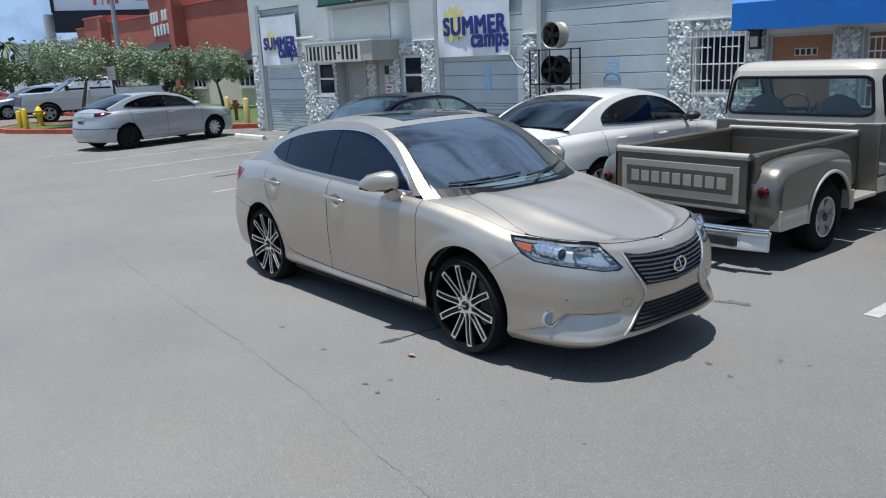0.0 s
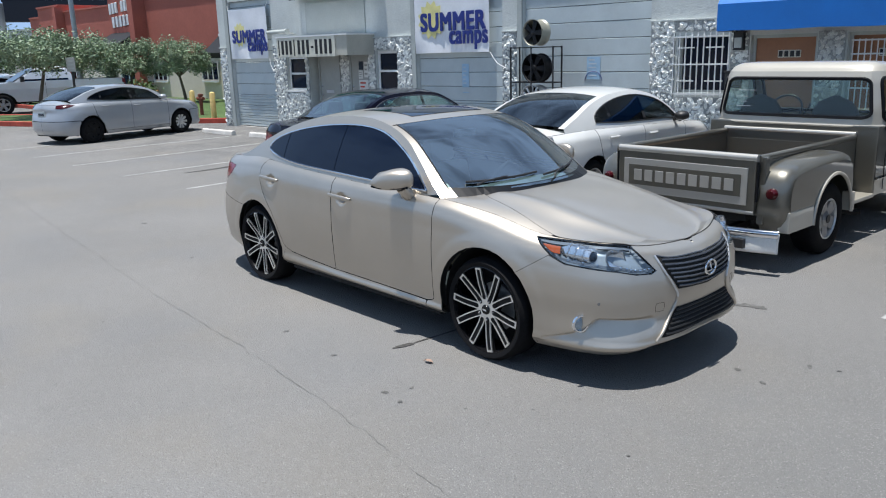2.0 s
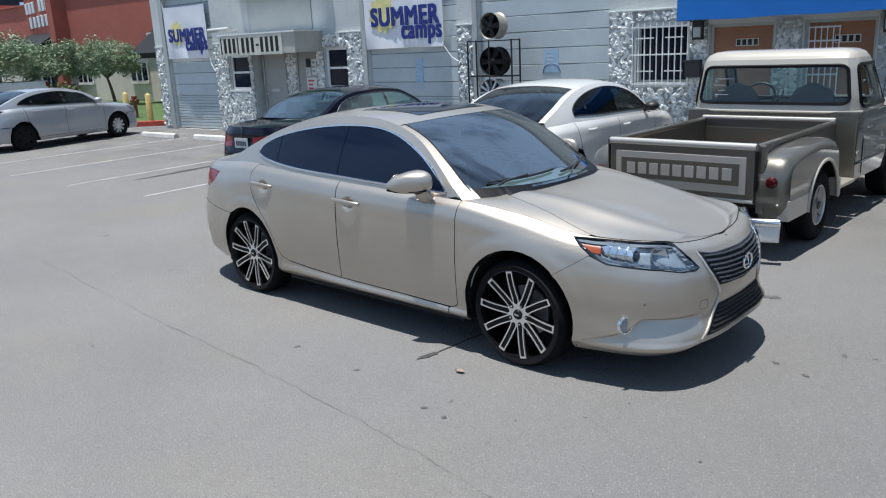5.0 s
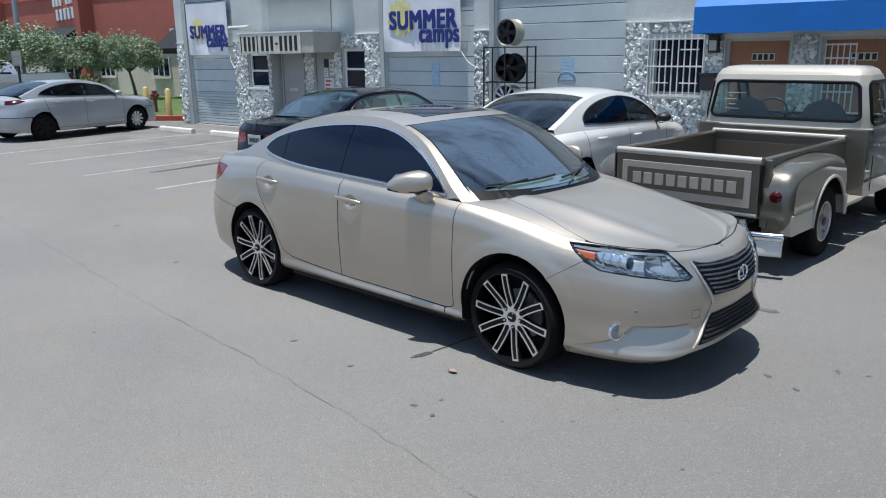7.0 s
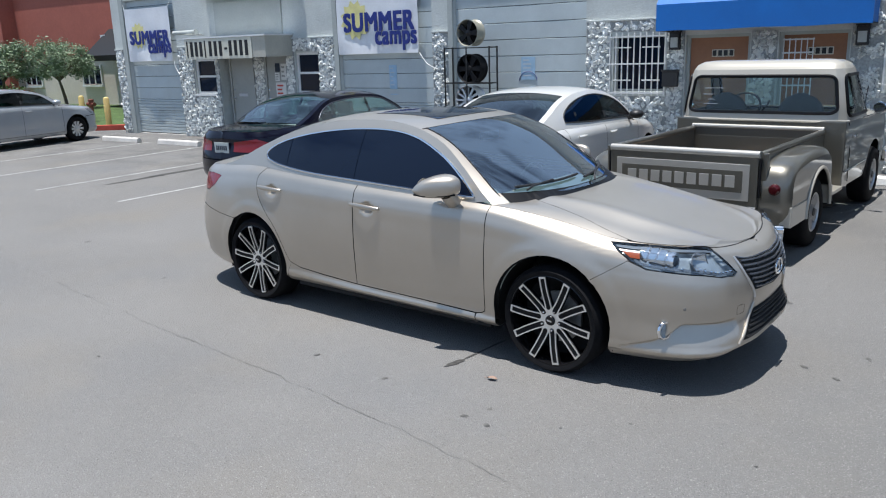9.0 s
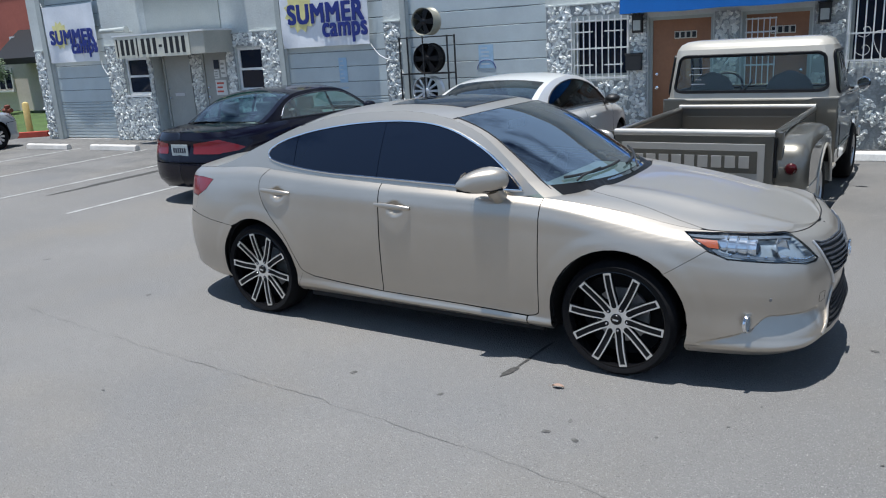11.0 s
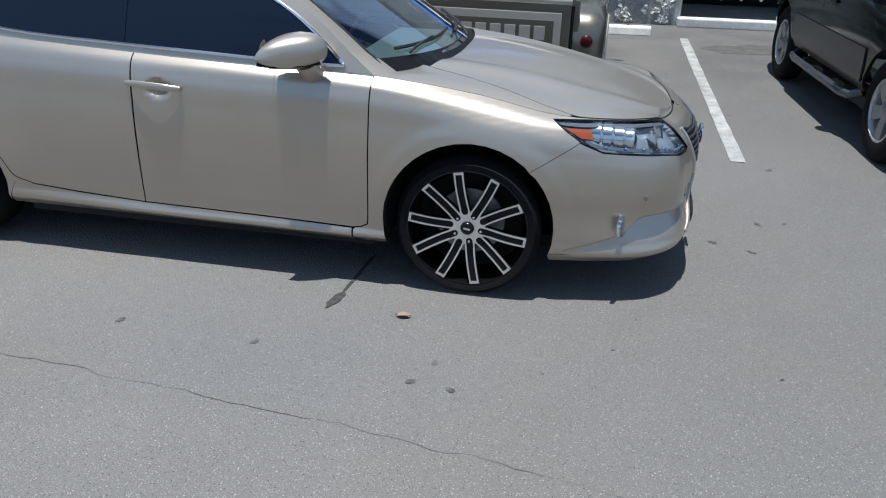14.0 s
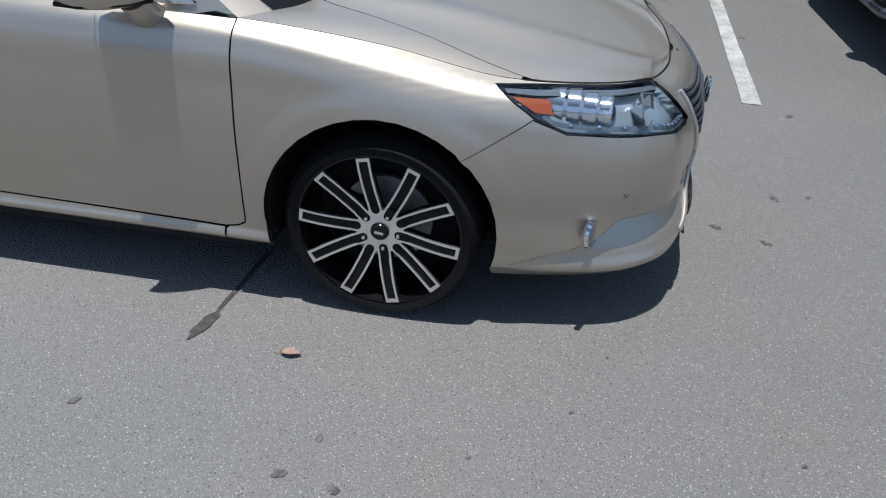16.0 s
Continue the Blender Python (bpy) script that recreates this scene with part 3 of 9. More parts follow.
def blot(name, x, y, rx, ry, mat, label, turn=0.0, n=28, rough=0.35, z=0.0035):
    bm = bmesh.new()
    c, s = math.cos(radians(turn)), math.sin(radians(turn))
    vs = []
    for i in range(n):
        a = 2 * math.pi * i / n
        k = 1 + rough * noise.noise(Vector((math.cos(a) * 1.7 + x, math.sin(a) * 1.7 + y, x * 3)))
        u, v = rx * k * math.cos(a), ry * k * math.sin(a)
        vs.append(bm.verts.new((x + c * u - s * v, y + s * u + c * v, z)))
    bm.faces.new(vs)
    return structure(name, bm, mat, label, "stain")


for x, y, r in ((-3.5, 2.95, 0.03), (-3.33, 2.92, 0.03), (-4.215, 3.13, 0.026), (-2.97, 3.1, 0.012), (-2.67, 3.34, 0.012), (-2.04, 4.63, 0.034), (-1.84, 4.53, 0.03), (-1.715, 4.96, 0.034), (-1.55, 5.0, 0.02), (-1.4, 6.05, 0.032),
                (-4.87, 3.2, 0.03), (-2.55, 3.63, 0.01), (-1.99, 3.23, 0.014), (-3.42, 3.1, 0.022), (-0.9, 5.0, 0.025), (-1.4, 7.6, 0.03), (-6.2, 2.4, 0.02), (-7.5, 3.9, 0.03), (-9.6, 4.4, 0.05), (-1.9, 8.6, 0.05), (-1.75, 9.3, 0.03)):
    blot("oil_spot", x, y, r * 0.75, r * 0.45, M["oil"], "small dark oil spot on the asphalt", rng.uniform(0, 180), rough=0.6, n=22)
blot("oil_streak", -3.925, 3.86, 0.27, 0.013, M["tar"], "thin dark oil streak running out from under the car", 82, rough=0.5, n=40)
blot("oil_streak", -3.97, 3.565, 0.085, 0.026, M["tar"], "thin dark oil streak running out from under the car", 74, rough=0.35, z=0.0045, n=40)
blot("oil_patch", -0.55, 11.1, 0.5, 0.3, M["oil"], "dark oil stain on the asphalt near the gate", 20, rough=0.9)
blot("oil_patch", -13.3, 8.4, 1.5, 0.08, M["tar"], "long dark tar streak beside a parking line", 92, rough=0.8)
blot("patch_mark", -2.48, 5.9, 0.13, 0.05, M["oil"], "small dark scuffed patch on the asphalt", 20, rough=0.8)


def fallen_leaf(x, y, turn):
    ob = thing("fallen_leaf", "small curled dry brown leaf lying on the asphalt", "leaf", pose(x, y, 0.004, 0, 0, turn))
    bm = bmesh.new()
    rows = []
    for i in range(9):
        u = i / 8
        w = 0.018 * math.sin(math.pi * min(1, u * 1.02)) ** 0.8
        z = 0.003 + 0.007 * math.sin(u * 3.0)
        rows.append([bm.verts.new((u * 0.075 - 0.037, s * w, z + abs(s) * 0.008)) for s in (-1, 0, 1)])
    for a, b in zip(rows, rows[1:]):
        bm.faces.new((a[0], b[0], b[1], a[1])), bm.faces.new((a[1], b[1], b[2], a[2]))
    part("blade", bm, M["leaf_dry"], ob)
    part("stem", tube(bmesh.new(), [(-0.037, 0, 0.001), (-0.05, 0.003, 0.002), (-0.06, 0.008, 0.002)], 0.0012, 5), M["leaf_dry"], ob)


fallen_leaf(-3.62, 3.455, 0)

# ---------------- the long garage building ----------------
TOP, BACK, RIGHT = 5.2, 22.0, 9.0
STONE_TOP = 2.27
# openings: x0, x1, z0, z1
OPEN = [(-21.02, -18.9, 0.0, 3.55), (-18.28, -17.48, 1.1, 1.97), (-17.3, -14.98, 0.0, 2.3), (-14.66, -13.93, 1.13, 2.05), (-13.27, -10.75, 0.0, 3.75),
        (-10.22, -7.38, 0.0, 3.75), (-6.85, -5.93, 1.2, 2.15), (-5.58, -4.55, 0.0, 2.12), (-4.12, -3.12, 0.0, 2.12), (-2.6, -1.67, 1.29, 2.25), (-1.15, 2.2, 0.0, 2.5)]


def facade():
    """One wall with thickness, made of rectangular cells that leave the openings free."""
    xs = sorted({-21.62, RIGHT, *(v for o in OPEN for v in o[:2])})
    zs = sorted({0.0, TOP, *(v for o in OPEN for v in o[2:])})
    bm = bmesh.new()
    for x0, x1 in zip(xs, xs[1:]):
        run = None
        for z0, z1 in list(zip(zs, zs[1:])) + [(TOP, TOP)]:
            free = z0 < z1 and any(o[0] <= x0 and x1 <= o[1] and o[2] <= z0 and z1 <= o[3] for o in OPEN)
            if run is None and not free and z0 < z1:
                run = z0
            if run is not None and (free or z0 == z1):
                box(bm, x0, x1, FY, FY + 0.3, run, z0 if free else TOP)
                run = None
    bmesh.ops.remove_doubles(bm, verts=bm.verts, dist=0.0005)
    return structure("wall_south", bm, M["stucco"], "pale grey stucco garage front with white coral-stone facing below", "wall")


wall_south = facade()
bm = boxes((-21.62, -21.32, FY + 0.3, BACK, 0, TOP), (RIGHT - 0.3, RIGHT, FY + 0.3, BACK, 0, TOP), (-21.62, RIGHT, BACK, BACK + 0.3, 0, TOP))
structure("wall_rear", bm, M["stucco"], "plain grey stucco side and rear walls of the garage", "wall")
structure("roof", boxes((-21.7, RIGHT + 0.08, FY - 0.04, BACK + 0.36, TOP, TOP + 0.14), bevel=0.01), M["frame_grey"], "flat roof slab of the garage building", "roof")
structure("garage_floor", boxes((-21.3, RIGHT - 0.3, FY + 0.02, BACK, -0.02, 0.015)), M["concrete"], "bare concrete floor inside the garage", "floor")
# added black sheet: the depth's shade is put into its colour
structure("wall_inner", boxes((-21.3, RIGHT - 0.3, FY + 2.6, FY + 2.7, 0, TOP)), M["shade_black"], "near-black sheet standing in for interior shade behind the openings", "wall")

# jambs and stucco pilasters beside the openings
bm = bmesh.new()
for x0, x1, z1 in ((-21.2, -21.02, 3.7), (-13.4, -13.27, 3.9), (-10.34, -10.22, 3.9)):
    box(bm, x0, x1, FY - 0.045, FY + 0.003, 0, z1, bevel=0.008)
box(bm, -17.3, -14.98, FY - 0.03, FY - 0.001, 2.3, 3.3)
structure("door_jamb_trim", bm, M["stucco_dark"], "grey stucco trim beside the garage doors", "trim")


def sectional_door(name, o, label, parts_open=(), low_ribs=False):
    x0, x1, z0, z1 = o
    ob = tagged(thing(name, label, "garage door", pose(0, 0, 0)), kind="structure")
    h, z, d = 0.305, 0.03, FY + 0.1
    while z < z1 - 0.02:
        top = min(z + h, z1)
        bm = bmesh.new()
        ribs = low_ribs and z < 0.9
        prof = [(0.0, z), (-0.012, z + 0.008), (-0.012, top - 0.014), (0.0, top - 0.006)] if not ribs else \
            [(0.0, z), (-0.014, z + 0.01), (-0.014, z + 0.06), (0.006, z + 0.075), (-0.014, z + 0.09), (-0.014, z + 0.15), (0.006, z + 0.165), (-0.014, z + 0.18), (-0.014, z + 0.23), (0.006, z + 0.245), (-0.014, z + 0.26), (-0.014, top - 0.014), (0, top - 0.006)]
        cols = [x0 + (x1 - x0) * i / 10 for i in range(11)]
        rows = [[bm.verts.new((x, d + p[0] + 0.004 * noise.noise(Vector((x * 1.5, z * 3, 2))), p[1])) for x in cols] for p in prof]
        for a, b in zip(rows, rows[1:]):
            for i in range(10):
                bm.faces.new((a[i], a[i + 1], b[i + 1], b[i]))
        part("door_panel", bm, M["garage"], ob)
        z = top
    part("backing", boxes((x0, x1, d + 0.02, d + 0.06, 0.0, z1)), M["gap"], ob)
    part("bottom_seal", boxes((x0, x1, d - 0.02, d + 0.02, 0.0, 0.03)), M["black"], ob)
    return ob


sectional_door("door_1", OPEN[0], "closed grey-blue sectional garage door behind a hanging banner", low_ribs=True)
sectional_door("door_2", OPEN[4], "closed grey-blue sectional garage door behind a banner", low_ribs=True)
sectional_door("door_3", OPEN[5], "closed grey-blue sectional garage door behind a wheel rack")

def sash_window(name, o, label):
    x0, x1, z0, z1 = o
    ob = tagged(thing(name, label, "window"), kind="structure")
    y = FY + 0.06
    t = 0.055
    bm = boxes((x0, x0 + t, y, y + 0.06, z0, z1), (x1 - t, x1, y, y + 0.06, z0, z1), (x0 + t, x1 - t, y, y + 0.06, z1 - t, z1), (x0 + t, x1 - t, y, y + 0.06, z0, z0 + t))
    part("window_frame", bm, M["frame_white"], ob)
    mid = (z0 + z1) / 2
    part("meeting_rail", boxes((x0 + t, x1 - t, y - 0.012, y + 0.04, mid - 0.025, mid + 0.025)), M["frame_white"], ob)
    for a, b, d in ((z0 + t, mid - 0.025, 0.02), (mid + 0.025, z1 - t, 0.035)):
        part("pane", boxes((x0 + t, x1 - t, y + d, y + d + 0.006, a, b)), M["pane"], ob)
    part("window_sill", boxes((x0 - 0.04, x1 + 0.04, FY - 0.06, FY + 0.05, z0 - 0.05, z0)), M["frame_white"], ob)
    return ob


sash_window("window_1", OPEN[1], "white-framed sash window with dark panes beside the entrance")
sash_window("window_2", OPEN[3], "white-framed sash window with dark panes in the stone facing")


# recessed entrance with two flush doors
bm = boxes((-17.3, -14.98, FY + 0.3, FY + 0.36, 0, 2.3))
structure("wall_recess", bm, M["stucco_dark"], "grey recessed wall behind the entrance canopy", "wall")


def flush_door(name, x0, x1, y, z1, mat, label, knob_side=1, number=False):
    ob = tagged(thing(name, label, "door"), kind="structure")
    part("door_leaf", box(bmesh.new(), x0 + 0.05, x1 - 0.05, y, y + 0.045, 0.02, z1 - 0.05, bevel=0.004), M[mat], ob)
    part("door_frame", boxes((x0, x0 + 0.05, y - 0.03, y + 0.06, 0, z1), (x1 - 0.05, x1, y - 0.03, y + 0.06, 0, z1), (x0 + 0.05, x1 - 0.05, y - 0.03, y + 0.06, z1 - 0.05, z1)), M["frame_grey" if mat != "brown_door" else "stucco_dark"], ob)
    kx = x0 + 0.13 if knob_side < 0 else x1 - 0.13
    for z, r in ((0.98, 0.032), (1.2, 0.026)):
        part("door_knob" if z < 1 else "deadbolt", lathe(bmesh.new(), [(0, 0.05), (r * 0.9, 0.045), (r, 0.03), (r * 0.5, 0.02), (r * 0.5, 0.0)], 14, wall_pose(kx, y, z)), M["chrome"], ob)
    return ob


d = flush_door("door_4", -17.2, -16.32, FY + 0.235, 2.08, "frame_grey", "closed grey flush metal door under the canopy", -1)
part("letter_slot", boxes((-16.93, -16.62, FY + 0.222, FY + 0.236, 1.03, 1.1)), M["alloy"], d)
flush_door("door_5", -15.92, -15.02, FY + 0.235, 2.08, "frame_grey", "closed grey flush door with notices taped to it", -1)
for x, z, w, h, mt in ((-15.5, 1.72, 0.16, 0.2, "ink"), (-15.3, 1.62, 0.17, 0.38, "paper_white"), (-15.52, 1.5, 0.15, 0.2, "paper_white"), (-15.42, 1.2, 0.34, 0.34, "paper_white")):
    ob = thing("notice", "small printed paper notice taped to the grey door" if mt != "ink" else "small dark sticker on the grey door", "notice", wall_pose(x, FY + 0.226, z))
    part("sheet", box(bmesh.new(), -w / 2, w / 2, -h / 2, h / 2, 0, 0.004), M[mt], ob)
    if mt != "ink":
        for k in range(3):
            part("print_bar", box(bmesh.new(), -w * 0.38, w * rng.uniform(0.1, 0.38), h * (0.28 - 0.27 * k) - h * 0.06, h * (0.28 - 0.27 * k) + h * 0.06, 0.004, 0.006), M["red_ink" if z < 1.4 else "frame_grey"], ob)

# entrance canopy with its sign board
CX0, CX1, CY = -17.47, -14.7, 12.1
canopy = tagged(thing("canopy", "beige boxed canopy over the entrance doors", "canopy"), kind="structure")
part("fascia", boxes((CX0, CX1, CY, CY + 0.04, 1.98, 2.44)), M["canopy"], canopy)
part("side_panel", boxes((CX0, CX0 + 0.04, CY + 0.04, FY, 1.98, 2.44)), M["canopy"], canopy)
part("side_panel", boxes((CX1 - 0.04, CX1, CY + 0.04, FY, 1.98, 2.44)), M["canopy"], canopy)
part("top_sheet", boxes((CX0 - 0.03, CX1 + 0.03, CY - 0.03, FY, 2.44, 2.475)), M["frame_white"], canopy, "thin white canopy roof sheet")
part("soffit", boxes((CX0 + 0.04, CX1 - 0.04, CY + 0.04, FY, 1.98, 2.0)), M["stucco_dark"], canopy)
board = thing("sign_board", "cream sign board with a telephone number in black digits", "sign", wall_pose(-16.29, CY - 0.001, 2.2))
part("board", box(bmesh.new(), -1.17, 1.17, -0.235, 0.235, 0, 0.02, bevel=0.004), M["sign_board"], board)
slots = [-1.08, -0.92, -0.75, -0.58, -0.43, -0.24, -0.06, 0.12, 0.3, 0.46, 0.64, 0.82, 1.0]
for i, x in enumerate(slots):  # the number itself stays plain bars
    w, lo, hi = (0.1, -0.03, 0.02) if i == 8 else (0.04, -0.2, 0.19) if i in (0, 4) else (0.1, -0.17, 0.17)
    part("digit_bar", box(bmesh.new(), x - w / 2, x + w / 2, lo, hi, 0.02, 0.026, bevel=0.002), M["black_ink"], board)
lamp = thing("canopy_speaker", "grey tube lamp on an arm at the end of the canopy", "lamp", pose(-17.55, 12.2, 2.6))
part("tube", lathe(bmesh.new(), [(0, -0.45), (0.05, -0.45), (0.055, 0.3), (0.075, 0.42), (0, 0.42)], 16, pose(0, 0, 0, 0, 90, 0)), M["stucco_dark"], lamp)
part("arm", tube(bmesh.new(), [(-0.2, 0.0, 0.0), (-0.3, 0.35, -0.03), (-0.3, 0.74, -0.03)], 0.018), M["stucco_dark"], lamp)
cable = thing("cable", "thin white cable drooping from a banner", "cable", pose(0, 0, 0))
part("wire", tube(bmesh.new(), [(-11.05, FY - 0.05, 1.97), (-10.95, FY - 0.06, 1.85), (-10.85, FY - 0.07, 1.75), (-10.7, FY - 0.09, 1.68), (-10.55, FY - 0.12, 1.64)], 0.008, 6), M["frame_white"], cable)
cable = thing("cable", "thin white cable drooping from a banner", "cable", pose(0, 0, 0))
part("wire", tube(bmesh.new(), [(-19.02, FY - 0.05, 1.95), (-18.98, FY - 0.07, 1.8), (-18.85, FY - 0.09, 1.66), (-18.75, FY - 0.13, 1.6)], 0.008, 6), M["frame_white"], cable)

# green sign over the canopy
sign = thing("wall_sign", "dark green sign box on the stucco above the canopy", "sign", pose(0, 0, 0))
part("box", box(bmesh.new(), -17.6, -14.3, FY - 0.26, FY - 0.031, 3.42, 4.3, bevel=0.01), M["green_sign"], sign)
part("rim", boxes((-17.64, -14.26, FY - 0.275, FY - 0.261, 3.385, 3.44)), M["dark_iron"], sign)
part("badge", lathe(bmesh.new(), [(0, 0.01), (0.12, 0.01), (0.12, 0)], 20, wall_pose(-16.1, FY - 0.261, 3.56)), M["yellow_ink"], sign)


def banner(x0, x1, z0, z1, label, text_x, text_z, text_w, sun_x, sun_z, sun_r):
    ob = thing("banner", label, "banner", pose(0, 0, 0))
    bm = bmesh.new()
    nx, nz = 40, 30
    g = []
    for i in range(nx + 1):
        col = []
        for j in range(nz + 1):
            u, v = i / nx, j / nz
            w = 0.012 * noise.noise(Vector((u * 3, v * 2.2, x0))) + 0.02 * math.sin(u * 9 + v * 4 + x0) * max(0, 1 - v * 2.4)
            sag = 0.03 * math.sin(math.pi * u) * (v - 0.3)
            col.append(bm.verts.new((x0 + (x1 - x0) * u, FY - 0.05 - w, z0 + (z1 - z0) * v - sag * 0.6)))
        g.append(col)
    for i in range(nx):
        for j in range(nz):
            bm.faces.new((g[i][j], g[i + 1][j], g[i + 1][j + 1], g[i][j + 1]))
    sheet = part("sheet", bm, M["banner"], ob, smooth=True)
    bm = bmesh.new()
    ring = [((1 + (0.16 if k % 2 else -0.1)) * sun_r * math.cos(2 * math.pi * k / 24), (1 + (0.16 if k % 2 else -0.1)) * sun_r * math.sin(2 * math.pi * k / 24)) for k in range(24)]
    plate(bm, ring, 0.002, wall_pose(sun_x, FY - 0.067, sun_z))
    part("sun_print", bm, M["yellow_ink"], ob)
    s = text_w * 0.23
    lettering("word", "SUMMER", s * 1.5, M["blue_ink"], ob, wall_pose(text_x, FY - 0.072, text_z - 0.07), width=text_w * 0.96, squeeze=0.78, bold=0.02)
    lettering("word", "camps", s * 1.2, M["blue_ink"], ob, wall_pose(text_x + text_w * 0.24, FY - 0.072, text_z - s * 0.78), bold=0.015, width=text_w * 0.55)
    for x in (x0 + 0.03, x1 - 0.03):
        part("eyelet", lathe(bmesh.new(), [(0.012, 0.0), (0.02, 0.003), (0.012, 0.006)], 10, wall_pose(x, FY - 0.062, z0 + 0.04)), M["alloy"], ob)
        part("rope", tube(bmesh.new(), [(x, FY - 0.05, z1 - 0.03), (x + (0.1 if x > (x0 + x1) / 2 else -0.1), FY - 0.02, z1 + 0.12)], 0.006, 5), M["frame_white"], ob)
    return ob


banner(-20.95, -19.05, 1.95, 3.33, "white vinyl summer camps banner hung over the first garage door", -19.95, 2.62, 1.72, -20.4, 2.62, 0.3)
banner(-13.25, -11.06, 1.97, 3.45, "white vinyl summer camps banner hung over a garage door", -12.1, 2.68, 1.95, -12.72, 2.68, 0.36)

for x, z, w, h in ((-11.86, 1.48, 0.2, 0.5), (-8.6, 1.62, 0.3, 0.42)):
    ob = thing("poster", "pale blue taped poster on the garage door", "poster", wall_pose(x, FY + 0.083, z))
    part("sheet", box(bmesh.new(), -w / 2, w / 2, -h / 2, h / 2, 0, 0.003), M["paper_blue"], ob)
    for k in range(5):
        part("print_bar", box(bmesh.new(), -w * 0.36, w * rng.uniform(0.0, 0.36), h * (0.36 - 0.17 * k) - 0.012, h * (0.36 - 0.17 * k) + 0.012, 0.003, 0.0045), M["garage_patch"], ob)
    part("tape_arc", tube(bmesh.new(), [(0.19 * math.cos(a), -h / 2 - 0.02 + 0.17 * math.sin(a), 0.003) for a in [math.pi * i / 12 for i in range(13)]], 0.006, 5) if w > 0.25 else boxes((-w / 2, w / 2, -h / 2 - 0.12, -h / 2 - 0.1, 0, 0.003)), M["blue_ink" if w > 0.25 else "paper_blue"], ob)


# ---------------- barred windows, brown doors, awning, gate ----------------
def barred_window(name, o, label, scroll=False):
    x0, x1, z0, z1 = o
    ob = tagged(thing(name, label, "window"), kind="structure")
    y = FY + 0.1
    part("window_frame", boxes((x0, x0 + 0.04, y, y + 0.05, z0, z1), (x1 - 0.04, x1, y, y + 0.05, z0, z1), (x0 + 0.04, x1 - 0.04, y, y + 0.05, z1 - 0.04, z1), (x0 + 0.04, x1 - 0.04, y, y + 0.05, z0, z0 + 0.04)), M["frame_grey"], ob)
    part("pane", boxes((x0 + 0.04, x1 - 0.04, y + 0.03, y + 0.036, z0 + 0.04, z1 - 0.04)), M["pane"], ob)
    yb = FY - 0.09
    n = 9
    for i in range(n + 1):
        x = x0 - 0.03 + (x1 - x0 + 0.06) * i / n
        part("bar", boxes((x - 0.009, x + 0.009, yb - 0.009, yb + 0.009, z0 - 0.06, z1 + 0.05)), M["white_iron"], ob)
    for z in (z0 - 0.02, z0 + (z1 - z0) * 0.5, z1 - 0.02) if not scroll else (z0 + 0.03, z0 + 0.42, z1 - 0.02):
        part("rail", boxes((x0 - 0.05, x1 + 0.05, yb - 0.024, yb - 0.01, z - 0.012, z + 0.012)), M["white_iron"], ob)
    if not scroll:
        for x, z in ((x0 + 0.2, z1 - 0.2), (x0 + 0.72, z1 - 0.2), (x0 + 0.2, z0 + 0.2), (x0 + 0.72, z0 + 0.2)):
            part("short_rail", boxes((x - 0.16, x + 0.16, yb - 0.022, yb - 0.01, z - 0.01, z + 0.01)), M["white_iron"], ob)
    else:
        cx, cz = (x0 + x1) / 2, z0 + 0.3
        for s in (-1, 1):
            heart = [(cx + s * 0.16 * math.sin(a) ** 1.5 if math.sin(a) > 0 else cx, yb - 0.02, cz + 0.2 * math.cos(a) - 0.06 * math.cos(2 * a)) for a in [math.pi * i / 20 for i in range(21)]]
            part("scroll", tube(bmesh.new(), heart, 0.0055, 6), M["white_iron"], ob)
            for zc in (cz - 0.1, cz + 0.16):
                sp = [(cx + s * (0.27 + (0.02 + 0.016 * a) * math.cos(a)), yb - 0.02, zc + (0.02 + 0.016 * a) * math.sin(a)) for a in [0.45 * i for i in range(15)]]
                part("scroll", tube(bmesh.new(), sp, 0.004, 5), M["white_iron"], ob)
    return ob


barred_window("window_3", OPEN[6], "dark window behind a white iron burglar grille")
barred_window("window_4", OPEN[9], "dark window behind a white iron grille with a scrolled heart", True)

d5 = flush_door("door_6", -5.58, -4.55, FY + 0.12, 2.12, "brown_door", "closed orange-brown entrance door under the blue awning", -1)
d6 = flush_door("door_7", -4.12, -3.12, FY + 0.12, 2.12, "brown_door", "closed orange-brown door with a white iron grille on one half", 1)
for ob, x in ((d5, -5.0), (d6, -3.53)):  # house numbers stay plain bars
    for k in range(4):
        part("number_edge", boxes((x - 0.178 + k * 0.09, x - 0.092 + k * 0.09, FY + 0.113, FY + 0.1195, 1.762, 1.878)), M["sign_board"], ob)
        part("number_bar", boxes((x - 0.165 + k * 0.09, x - 0.105 + k * 0.09, FY + 0.108, FY + 0.1125, 1.775, 1.865)), M["black_ink"], ob)
for i in range(6):
    part("grille_bar", boxes((-4.07 + i * 0.085, -4.055 + i * 0.085, FY + 0.07, FY + 0.085, 0.2, 2.02)), M["white_iron"], d6)
for z in (0.2, 0.75, 1.3, 1.8, 2.0):
    part("grille_rail", boxes((-4.08, -3.62, FY + 0.055, FY + 0.069, z - 0.012, z + 0.012)), M["white_iron"], d6)

